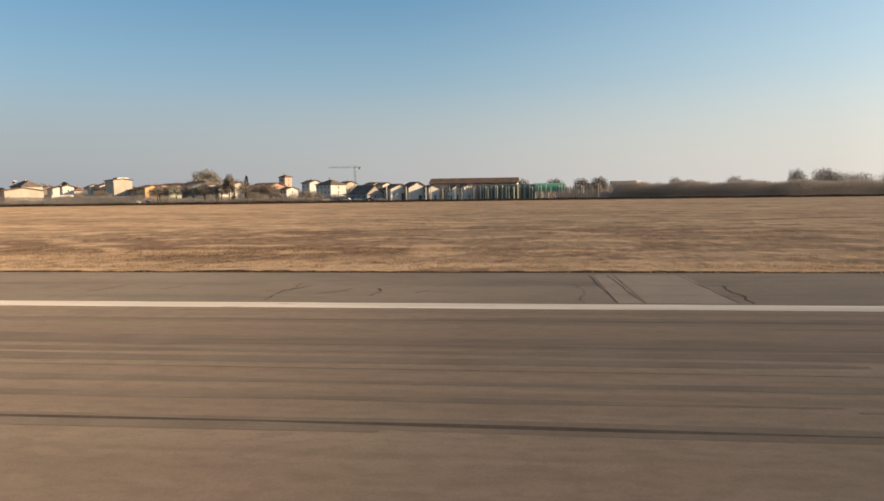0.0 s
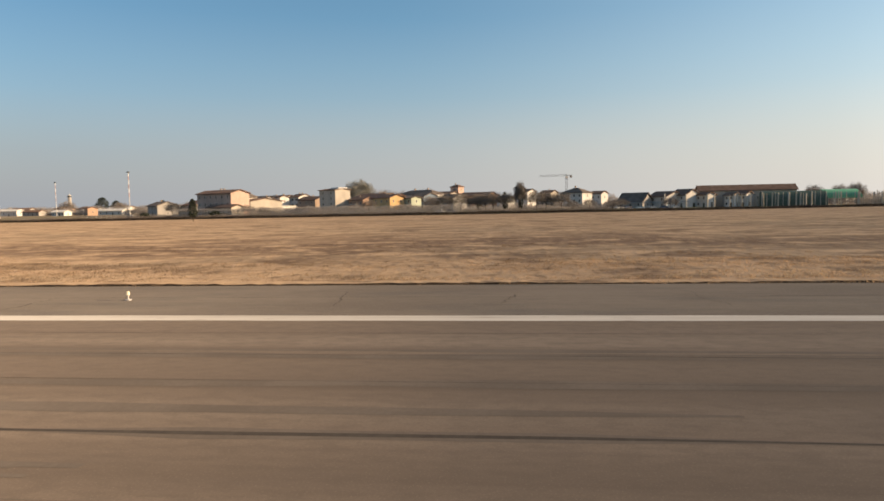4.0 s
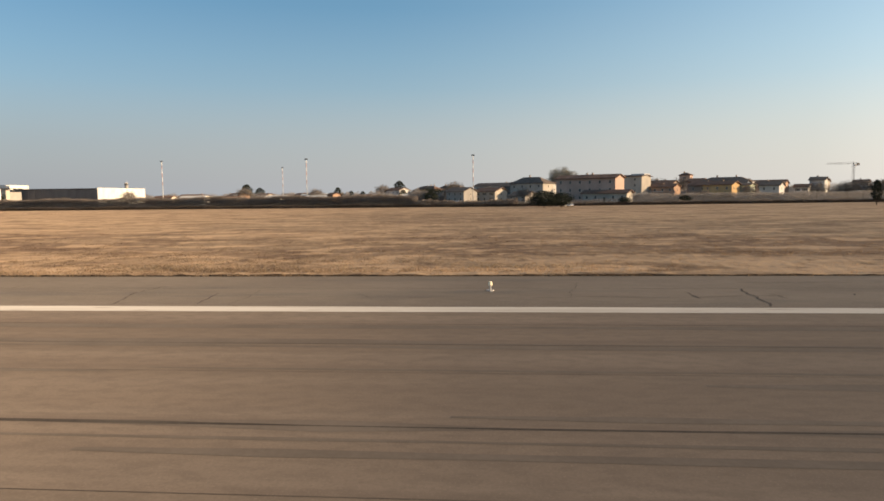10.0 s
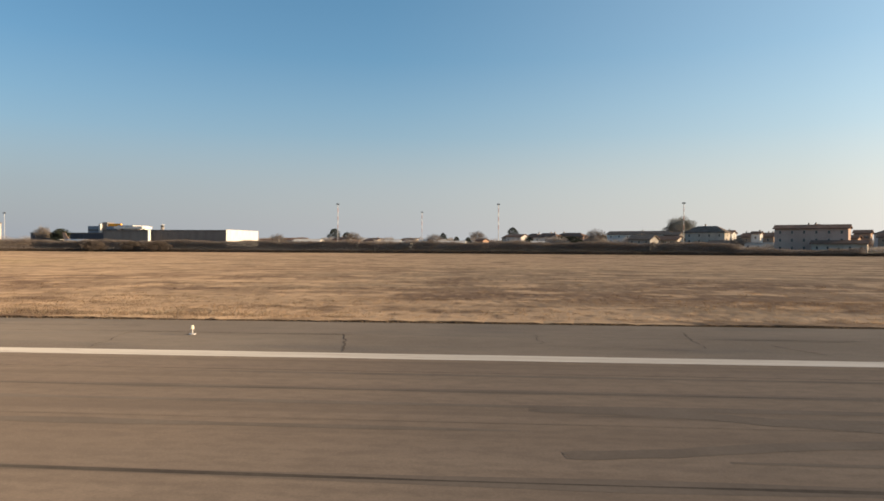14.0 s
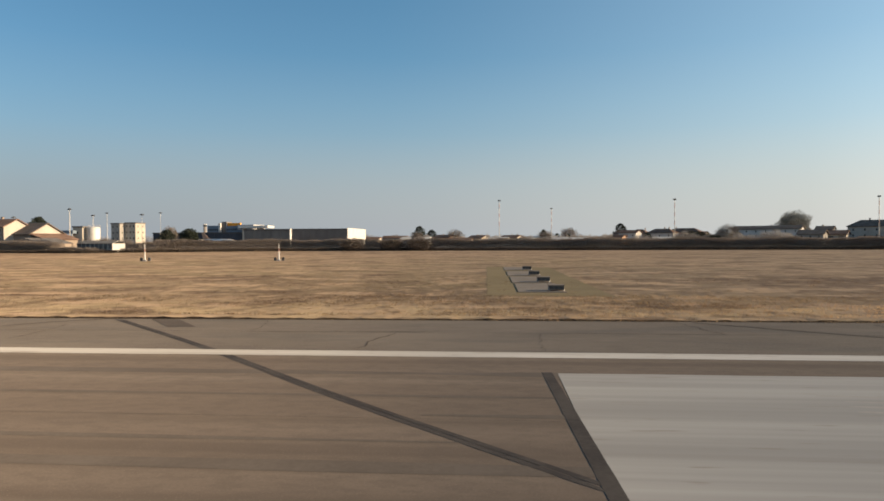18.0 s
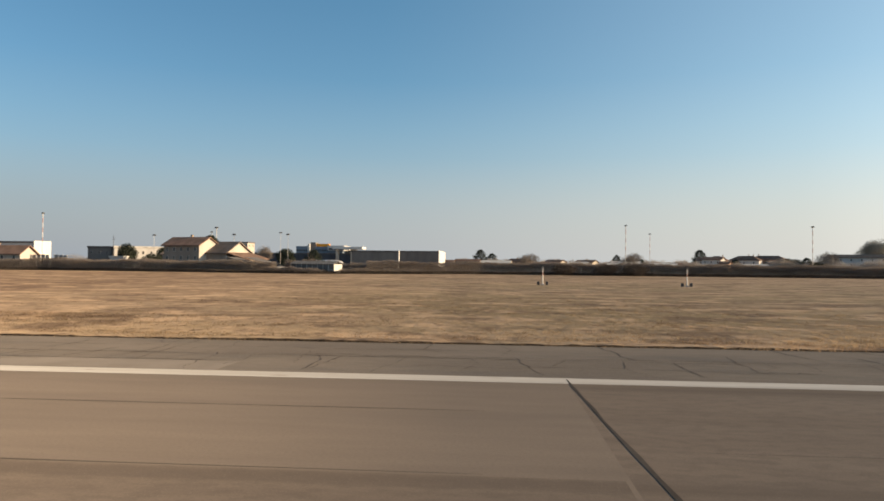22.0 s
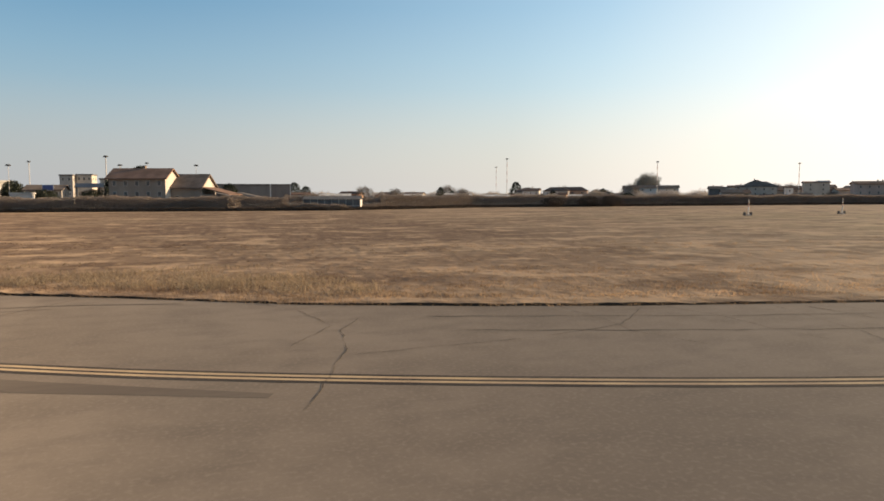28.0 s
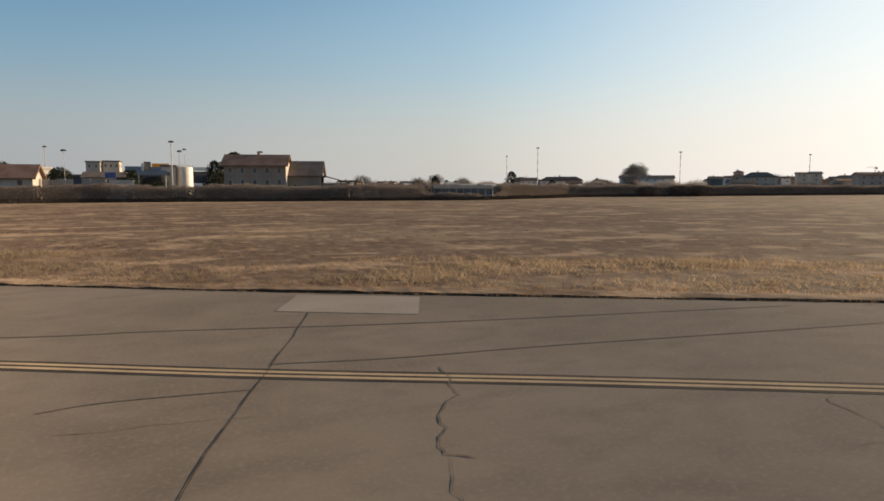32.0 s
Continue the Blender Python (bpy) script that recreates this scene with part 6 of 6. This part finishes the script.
house(-233, -213.2, 208, 5.6, 8.0, "plaster", "red", "pale house with a red tiled roof by the field", "x", 6.5, 2, 4, chimneys=1, yaw=-8, group="airport offices", sidewin=0)
house(-212, -199, 296, 6.6, 8.2, "grey", "old", "low airport building with a dark roof", "x", 8, 2, 4, chimneys=0, yaw=-6, group="airport offices")
house(-217.6, -211.2, 380, 14.4, 15.0, "grey", "grey", "grey airport office block", "flat", 10, 4, 2, chimneys=0, yaw=-4, group="airport offices", sidewin=2)
house(-211.0, -203.4, 384, 14.8, 15.4, "cream", "grey", "cream airport office block beside a grey one", "flat", 10, 4, 3, chimneys=0, yaw=-4, group="airport offices", sidewin=2)
tank = thing("storage_tank", (-179.6, 304, -0.1), "white cylindrical storage tank with a railing", "tank")
tube("shell", WHITEMETAL, tank, (0, 0, 0), (0, 0, 10.6), 3.0, n=28)
tube("roof", WHITEMETAL, tank, (0, 0, 10.6), (0, 0, 11.2), 3.05, 0.4, n=28)
put("railing", joined("railing", STEEL, [tube_data((3 * math.cos(a), 3 * math.sin(a), 10.6), (3 * math.cos(a), 3 * math.sin(a), 11.6), 0.04, 0.04, 4) for a in np.arange(0, 6.28, 0.5)] + [tube_data((3 * math.cos(a), 3 * math.sin(a), 11.6), (3 * math.cos(a + 0.5), 3 * math.sin(a + 0.5), 11.6), 0.04, 0.04, 4) for a in np.arange(0, 6.28, 0.5)]), tank)
put("ladder", joined("ladder", STEEL, [tube_data((s, -3.1, 0), (s, -3.1, 9.6), 0.04, 0.04, 4) for s in (-0.25, 0.25)] + [tube_data((-0.25, -3.1, z), (0.25, -3.1, z), 0.03, 0.03, 4) for z in np.arange(0.5, 9.5, 0.6)]), tank)
annex = house(-187.5, -182.6, 300, 10.6, 11.2, "cream", "grey", "cream pump house beside the tank", "flat", 5, 2, 1, chimneys=0, yaw=0, group="airport offices", sidewin=0)
fuel = thing("fuel_canopy", (-190.5, 300, -0.1), "blue flat canopy on posts", "canopy")
block(fuel, "roof", WALLS["blue"], -5, 5, -3, 3, 7.6, 9.1)
for x in (-4.4, 4.4):
    for y in (-2.4, 2.4):
        tube("post", STEEL, fuel, (x, y, 0), (x, y, 7.6), 0.16)
board = thing("sign_board", (-203.5, 292, -0.1), "blank blue sign board with a white rim on two posts", "sign")
block(board, "panel", BLUEPOST, -1.7, 1.7, -0.08, 0.08, 6.3, 8.3)
block(board, "rim", WHITEMETAL, -1.85, 1.85, 0.09, 0.14, 6.15, 8.45)
for x in (-1.3, 1.3):
    tube("post", STEEL, board, (x, 0.2, 0), (x, 0.2, 6.0), 0.12)
kiosk = house(-200.8, -195.4, 236, 4.7, 5.2, "white", "white", "small white flat-roofed cabin beyond the hedge", "flat", 3, 1, 2, chimneys=0, yaw=0, group="airport offices", sidewin=0)
blast = thing("blast_fence", (-199.5, 211, -0.1), "tall fence of grey corrugated panels between posts", "fence")
for k in range(9):
    if k in (5,):
        continue
    put("panel", mesh_of("panel", *box_data(-0.62, 0.62, -0.06, 0.06, 0.3, 5.3 - 0.12 * (k % 3)), WALLS["grey"]), blast, (-14.5 + 1.6 * k, 0, 0), rz=-6)
    cube("post", STEEL, blast, (-15.3 + 1.6 * k, -0.1, 2.7), (0.16, 0.16, 5.4))
gatepost = thing("marker_board", (-245, 345, -0.1), "pale yellow marker board at the field's corner", "marker")
box("board", WALLS["yellow"], gatepost, -0.9, 0.9, -0.1, 0.1, 0.6, 4.0)
tube("post", STEEL, gatepost, (0, 0.2, 0), (0, 0.2, 3.8), 0.1)

# low framed shelter on the field's edge
shelter = thing("greenhouse", (-113.1, 205.2, -0.05), "long low white-framed greenhouse with torn film", "greenhouse", rz=-18)
for k in range(9):
    x = -8 + 2 * k
    put("hoop", joined("hoop", STEEL, [tube_data((x, -2.4, 0), (x, -2.4, 3.0), 0.09, 0.09, 5), tube_data((x, -2.4, 3.0), (x, 0, 3.8), 0.07, 0.07, 5), tube_data((x, 0, 3.8), (x, 2.4, 3.0), 0.07, 0.07, 5), tube_data((x, 2.4, 3.0), (x, 2.4, 0), 0.09, 0.09, 5)]), shelter)
put("roof_film", mesh_of("roof_film", [(-8.2, -2.6, 2.98), (8.2, -2.6, 2.98), (8.2, 0, 3.9), (-8.2, 0, 3.9), (8.2, 2.6, 2.98), (-8.2, 2.6, 2.98), (-8.2, -2.6, 3.04), (8.2, -2.6, 3.04), (8.2, 0, 3.96), (-8.2, 0, 3.96), (8.2, 2.6, 3.04), (-8.2, 2.6, 3.04)], [(0, 1, 2, 3), (3, 2, 4, 5), (6, 9, 8, 7), (9, 11, 10, 8), (0, 6, 7, 1), (5, 4, 10, 11), (1, 7, 8, 2), (2, 8, 10, 4), (0, 3, 9, 6), (3, 5, 11, 9)], POLY), shelter)
box("rail", STEEL, shelter, -8, 8, -2.46, -2.36, 1.1, 1.3)
box("end_wall", WALLS["white"], shelter, 8.0, 8.1, -2.4, 2.4, 0.0, 3.0)
box("back_wall", POLY, shelter, -8, 8, 2.3, 2.4, 0.0, 2.9)
box("front_film", POLY, shelter, -8, 8, -2.34, -2.3, 0.0, 2.95)
for k, (x, y, rz) in enumerate(((-140.5, 214, -14), (-134, 213, -20))):
    lean = thing("lean_to_shed", (x, y, -0.05), "collapsed open shed with a sloping sheet roof", "shed", rz, "open sheds by the barn")
    put("roof", mesh_of("roof", [(-4.5, -3, 4.9), (4.5, -3, 3.0), (4.5, 3, 3.0), (-4.5, 3, 4.9), (-4.5, -3, 5.05), (4.5, -3, 3.15), (4.5, 3, 3.15), (-4.5, 3, 5.05)], [(3, 2, 1, 0), (4, 5, 6, 7), (0, 1, 5, 4), (1, 2, 6, 5), (2, 3, 7, 6), (3, 0, 4, 7)], ROOFS["grey"]), lean)
    for a, h in ((-4.2, 4.8), (0, 3.9), (4.2, 3.05)):
        for b in (-2.7, 2.7):
            tube("post", DARKSTEEL, lean, (a, b, 0), (a, b, h), 0.09)

plane = thing("parked_airliner", (-162.3, 410, -0.05), "parked white airliner with an orange tail fin", "aircraft", rz=-12)
body = [(-12, 0, 4.4, 0.3), (-9, 0, 4.1, 1.0), (-4, 0, 3.6, 1.45), (7, 0, 3.5, 1.5), (10, 0, 3.4, 1.2), (12, 0, 3.2, 0.4)]
put("fuselage", joined("fuselage", WHITEMETAL, [tube_data(p[:3], q[:3], p[3], q[3], 14) for p, q in zip(body, body[1:])]), plane)
put("tail_fin", mesh_of("tail_fin", [(-12.2, -0.15, 4.5), (-7.6, -0.15, 4.9), (-11.4, -0.1, 9.3), (-13.6, -0.1, 9.3), (-12.2, 0.15, 4.5), (-7.6, 0.15, 4.9), (-11.4, 0.1, 9.3), (-13.6, 0.1, 9.3)], [(0, 1, 2, 3), (7, 6, 5, 4), (0, 4, 5, 1), (1, 5, 6, 2), (2, 6, 7, 3), (3, 7, 4, 0)], WALLS["orange"]), plane, label="orange swept tail fin")
box("tailplane", WHITEMETAL, plane, -13.4, -11.2, -4, 4, 4.6, 4.8)
box("wing", WHITEMETAL, plane, -1.5, 1.8, -12, 12, 2.9, 3.2)
for x, y in ((9, 0), (-0.5, 2), (-0.5, -2)):
    tube("wheel", TYRE, plane, (x, y - 0.2, 0.5), (x, y + 0.2, 0.5), 0.5, n=12)
    tube("strut", STEEL, plane, (x, y, 0.5), (x, y, 2.8), 0.12)

tower = thing("control_tower", (-695, 1546, -0.1), "distant slim airport control tower", "tower")
tube("shaft", WALLS["grey"], tower, (0, 0, 0), (0, 0, 39), 4.4, 4.2, 8)
tube("cab", GLASS, tower, (0, 0, 39), (0, 0, 43.5), 4.3, 4.5, 8)
tube("roof", WALLS["white"], tower, (0, 0, 43.5), (0, 0, 45), 4.7, 4.2, 8)
tube("aerial", STEEL, tower, (0, 0, 45), (0, 0, 50), 0.3, 0.1)


# ---- masts, lamps, crane ----
def light_mast(x, y, h, label, banded=True, group="floodlight masts", r=0.26):
    t = thing("floodlight_mast", (x, y, -0.1), label, "mast", group=group)
    bands = 6 if banded else 1
    z = 0.0
    lower = h * (0.45 if banded else 1.0)
    tube("pole", STEEL, t, (0, 0, 0), (0, 0, lower), r * 0.85, r * 0.6)
    if banded:
        for k in range(bands):
            a, b = lower + (h - lower) * k / bands, lower + (h - lower) * (k + 1) / bands
            tube("band", REDPAINT if k % 2 == 0 else WHITEMETAL, t, (0, 0, a), (0, 0, b), r * 0.72, r * 0.68)
    hd = tube("head_frame", DARKSTEEL, t, (0, 0, h), (0, 0, h + 0.25), 0.6, 0.7, 10)
    for k in range(6):
        a = k * math.pi / 3
        box("floodlight", DARKSTEEL, hd, 0.65 * math.cos(a) - 0.22, 0.65 * math.cos(a) + 0.22, 0.65 * math.sin(a) - 0.22, 0.65 * math.sin(a) + 0.22, h - 0.35, h + 0.05)
    return t


light_mast(19.0, 374.7, 26.2, "tall floodlight mast with red and white bands")
light_mast(112.2, 356.4, 25.0, "tall floodlight mast with red and white bands")
light_mast(205.4, 337.4, 24.5, "tall floodlight mast with red and white bands")
light_mast(57.7, 479.0, 26.4, "tall floodlight mast standing further back")
light_mast(-294.6, 328.6, 28.2, "tall red and white floodlight mast beside a white hangar")
light_mast(-184.1, 292.8, 19.2, "grey floodlight mast behind the storage tank", False)
light_mast(-181.0, 306.0, 16.6, "slim grey lamp mast behind the storage tank", False, r=0.2)
light_mast(-236.6, 406.6, 22.4, "grey floodlight mast beyond the offices", False)
light_mast(-217.8, 300.0, 15.8, "slim grey lamp mast by the cream building", False, r=0.12)
light_mast(-152.5, 300.0, 16.6, "slim grey lamp mast behind the barn", False, r=0.12)
light_mast(-176.6, 362.4, 20.2, "slim grey lamp mast beyond the brick house", False, r=0.12)
aerial = thing("aerial_mast", (-238, 300, -0.1), "thin dark aerial mast", "mast")
tube("pole", DARKSTEEL, aerial, (0, 0, 0), (0, 0, 15.5), 0.2, 0.08)
for z in (13.5, 14.6):
    tube("crossarm", DARKSTEEL, aerial, (-0.7, 0, z), (0.7, 0, z), 0.06)

crane = thing("tower_crane", (450.9, 449.6, -0.1), "tower crane with a long jib over the houses", "crane", rz=10)
lat = []
for s in (-0.55, 0.55):
    for u in (-0.55, 0.55):
        lat.append(tube_data((s, u, 0), (s, u, 21.4), 0.07, 0.07, 4))
for k in range(18):
    a = -0.55 if k % 2 else 0.55
    lat.append(tube_data((a, -0.55, 1.18 * k), (-a, -0.55, 1.18 * (k + 1)), 0.06, 0.06, 4))
put("mast", joined("mast", DARKSTEEL, lat), crane)
jib = [tube_data((-19, s, 21.5), (0, s, 21.7), 0.06, 0.08, 4) for s in (-0.4, 0.4)] + [tube_data((-18, 0, 22.2), (0, 0, 22.8), 0.1, 0.1, 4)]
jib += [tube_data((-k, 0.4 if k % 2 else -0.4, 21.6), (-k - 1, 0, 22.3), 0.05, 0.05, 4) for k in range(18)]
put("jib", joined("jib", DARKSTEEL, jib), crane)
box("counterweight", WALLS["grey"], crane, 2.4, 3.8, -0.6, 0.6, 20.6, 22.0)
box("counter_jib", DARKSTEEL, crane, 0, 3.8, -0.4, 0.4, 22.0, 22.3)
tube("apex", DARKSTEEL, crane, (0, 0, 21.4), (0, 0, 23.2), 0.3, 0.1)
box("cab", WHITEMETAL, crane, -0.7, 0.7, -1.9, -0.6, 20.0, 21.4)


# ---- farm yard: netting, posts, cars ----
def net_tunnel(x, y, half, mat, label):
    net = thing("netting_tunnel", (x, y, -0.05), label, "greenhouse", rz=-6, group="netting tunnels")
    n = 12
    v = []
    for e in (-half, half):
        v += [(e, 5.5 * math.cos(math.pi * i / n), 7.6 * math.sin(math.pi * i / n) ** 0.8) for i in range(n + 1)]
    put("cover", mesh_of("cover", v, [(i, i + 1, n + 2 + i, n + 1 + i) for i in range(n)] + [tuple(range(n + 1)), tuple(range(2 * n + 1, n, -1))], mat), net)
    for k in range(int(half // 3) + 1):
        e = -half + 2 * half * k / max(1, int(half // 3))
        put("hoop", joined("hoop", STEEL, [tube_data((e, 5.56 * math.cos(math.pi * i / 8), 7.65 * math.sin(math.pi * i / 8) ** 0.8), (e, 5.56 * math.cos(math.pi * (i + 1) / 8), 7.65 * math.sin(math.pi * (i + 1) / 8) ** 0.8), 0.07, 0.07, 4) for i in range(8)]), net)


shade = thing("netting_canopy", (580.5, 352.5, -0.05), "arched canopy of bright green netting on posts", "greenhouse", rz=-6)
v = []
for e in (-8.2, 8.2):
    v += [(e - 1.6 * math.sin(math.pi * i / 12), 5.5 * math.cos(math.pi * i / 12), 3.6 + 4.5 * math.sin(math.pi * i / 12) ** 0.8) for i in range(13)]
v += [(x, y, z - 0.06) for x, y, z in v]
put("cover", mesh_of("cover", v, [(i, i + 1, 14 + i, 13 + i) for i in range(12)] + [(26 + 13 + i, 26 + 14 + i, 26 + i + 1, 26 + i) for i in range(12)], GREENNET), shade)
for k in range(6):
    for y in (-5.4, 5.4):
        tube("post", STEEL, shade, (-8 + 3.2 * k, y, 0), (-8 + 3.2 * k, y, 3.6), 0.07, n=6)
net_tunnel(557, 353, 15, DARKNET, "arched tunnel covered with dark shade netting")
random.seed(31)
fence = thing("post_row", (567, 342, -0.05), "row of tall white concrete posts with wires", "posts")
stake = mesh_of("post", *box_data(-0.5, 0.5, -0.5, 0.5, 0, 1), WALLS["cream"])
x = -44.0
while x < 38:
    h = random.uniform(6.3, 7.2)
    w = random.choice((0.22, 0.3, 0.5))
    put("post", stake, fence, (x, random.choice((0, 0, 0, 1.5, 3.0)), 0), (w, w, h), -38)
    x += random.choice((1.0, 1.4, 2.0, 2.6))
for x, y, h in ((-75.0, 6, 7.4), (-64.3, 6, 7.0), (-53.6, 6, 6.8), (-50.8, 4, 6.6)):
    put("post", stake, fence, (x, y, 0), (0.5, 0.5, h), -38)
for z in (2.0, 4.0, 5.2):
    tube("wire", STEEL, fence, (-44, 0, z), (38, 0, z), 0.025, n=4)
for x0, count, y in ((232, 24, 262), (318, 30, 256), (330, 22, 268)):
    row = thing("vineyard_row", (x0, y, -0.05), "row of short grey vineyard stakes with wires", "posts", group="vineyard rows")
    for k in range(count):
        cube("stake", WALLS["grey"], row, (2.2 * k, 0.3 * math.sin(k * 1.9), 0.9 + 0.06 * math.sin(k * 2.7)), (0.12, 0.12, 1.8))
    for z in (0.9, 1.5):
        tube("wire", STEEL, row, (0, 0, z), (2.2 * (count - 1), 0, z), 0.02, n=4)


def car(at, rz, paint, label):
    c = thing("car", at, label, "car", rz, "parked cars")
    sec = [(-2.1, 0.35), (-2.15, 0.8), (-1.5, 0.95), (-1.0, 1.42), (0.5, 1.45), (1.1, 0.98), (2.05, 0.8), (2.1, 0.35)]
    v = [(x, s * (0.85 if z < 1 else 0.7), z) for s in (-1, 1) for x, z in sec]
    k = len(sec)
    put("body", mesh_of("body", v, [tuple(range(k)), tuple(range(2 * k - 1, k - 1, -1))] + [(i, i + k, (i + 1) % k + k, (i + 1) % k) for i in range(k)], paint), c)
    for s in (-1, 1):
        put("side_window", mesh_of("side_window", [(x, s * (0.87 if z < 1.1 else 0.74), z) for x, z in ((-1.35, 1.0), (-0.95, 1.36), (0.45, 1.38), (0.95, 1.0))], [(0, 1, 2, 3)], GLASS), c)
        for x in (-1.35, 1.3):
            w = tube("wheel", TYRE, c, (x, s * 0.72, 0.32), (x, s * 0.9, 0.32), 0.32, n=12)
            tube("rim", STEEL, w, (x, s * 0.9, 0.32), (x, s * 0.915, 0.32), 0.19, n=8)
    put("windscreen", mesh_of("windscreen", [(0.55, -0.62, 1.43), (0.55, 0.62, 1.43), (1.12, 0.74, 1.01), (1.12, -0.74, 1.01)], [(0, 1, 2, 3)], GLASS), c)
    return c


for k, (x, y, rz, p, text) in enumerate((
    (470, 326, 10, BLUECAR, "dark blue car parked in a farm yard"), (475.5, 327, 170, WHITECAR, "white car parked in a farm yard"),
    (481, 327, 5, SILVERCAR, "silver car parked in a farm yard"), (487, 328, 176, BLUECAR, "dark blue car parked beside a barn"),
    (492.5, 328, 8, SILVERCAR, "silver car parked beside a barn"), (465, 325, 14, WHITECAR, "white car at the end of a parked row"),
    (380, 296, 172, WHITECAR, "white car on the track by the meadow"), (384.6, 298, 8, BLUECAR, "blue car on the track by the meadow"),
    (238, 198, 40, BLUECAR, "blue car half hidden by dark bushes"), (196, 352, 4, SILVERCAR, "silver car before low houses"))):
    car((x, y, -0.03), rz, p, text)
carport = thing("carport", (482, 335, -0.05), "long low blue-grey carport roof over parked cars", "carport")
box("roof", WALLS["blue"], carport, -16, 18, -3, 4, 3.0, 3.25)
for k in range(6):
    tube("post", STEEL, carport, (-15.5 + 6.6 * k, -2.8, 0), (-15.5 + 6.6 * k, -2.8, 3.0), 0.08)


# low pale buildings and parked things far beyond the apron
for x, y, w, h, wall in ((58, 560, 24, 5.0, "white"), (76, 520, 26, 3.4, "white"), (104, 545, 16, 4.0, "cream"), (20, 575, 18, 4.2, "white"), (-12, 540, 20, 3.6, "grey"), (-52, 560, 26, 4.6, "white"), (-78, 610, 24, 6.0, "grey"), (150, 520, 18, 3.6, "white"), (178, 500, 16, 4.4, "cream"), (-100, 600, 20, 5.0, "cream"), (40, 505, 14, 3.0, "white")):
    house(x - w / 2, x + w / 2, y, h, h + 1.6, wall, "white" if wall == "white" else "tile", "low pale shed beyond the airport apron", "x", 8, 1, 4, chimneys=0, yaw=-10, name="shed", category="shed", group="far sheds", sidewin=1)
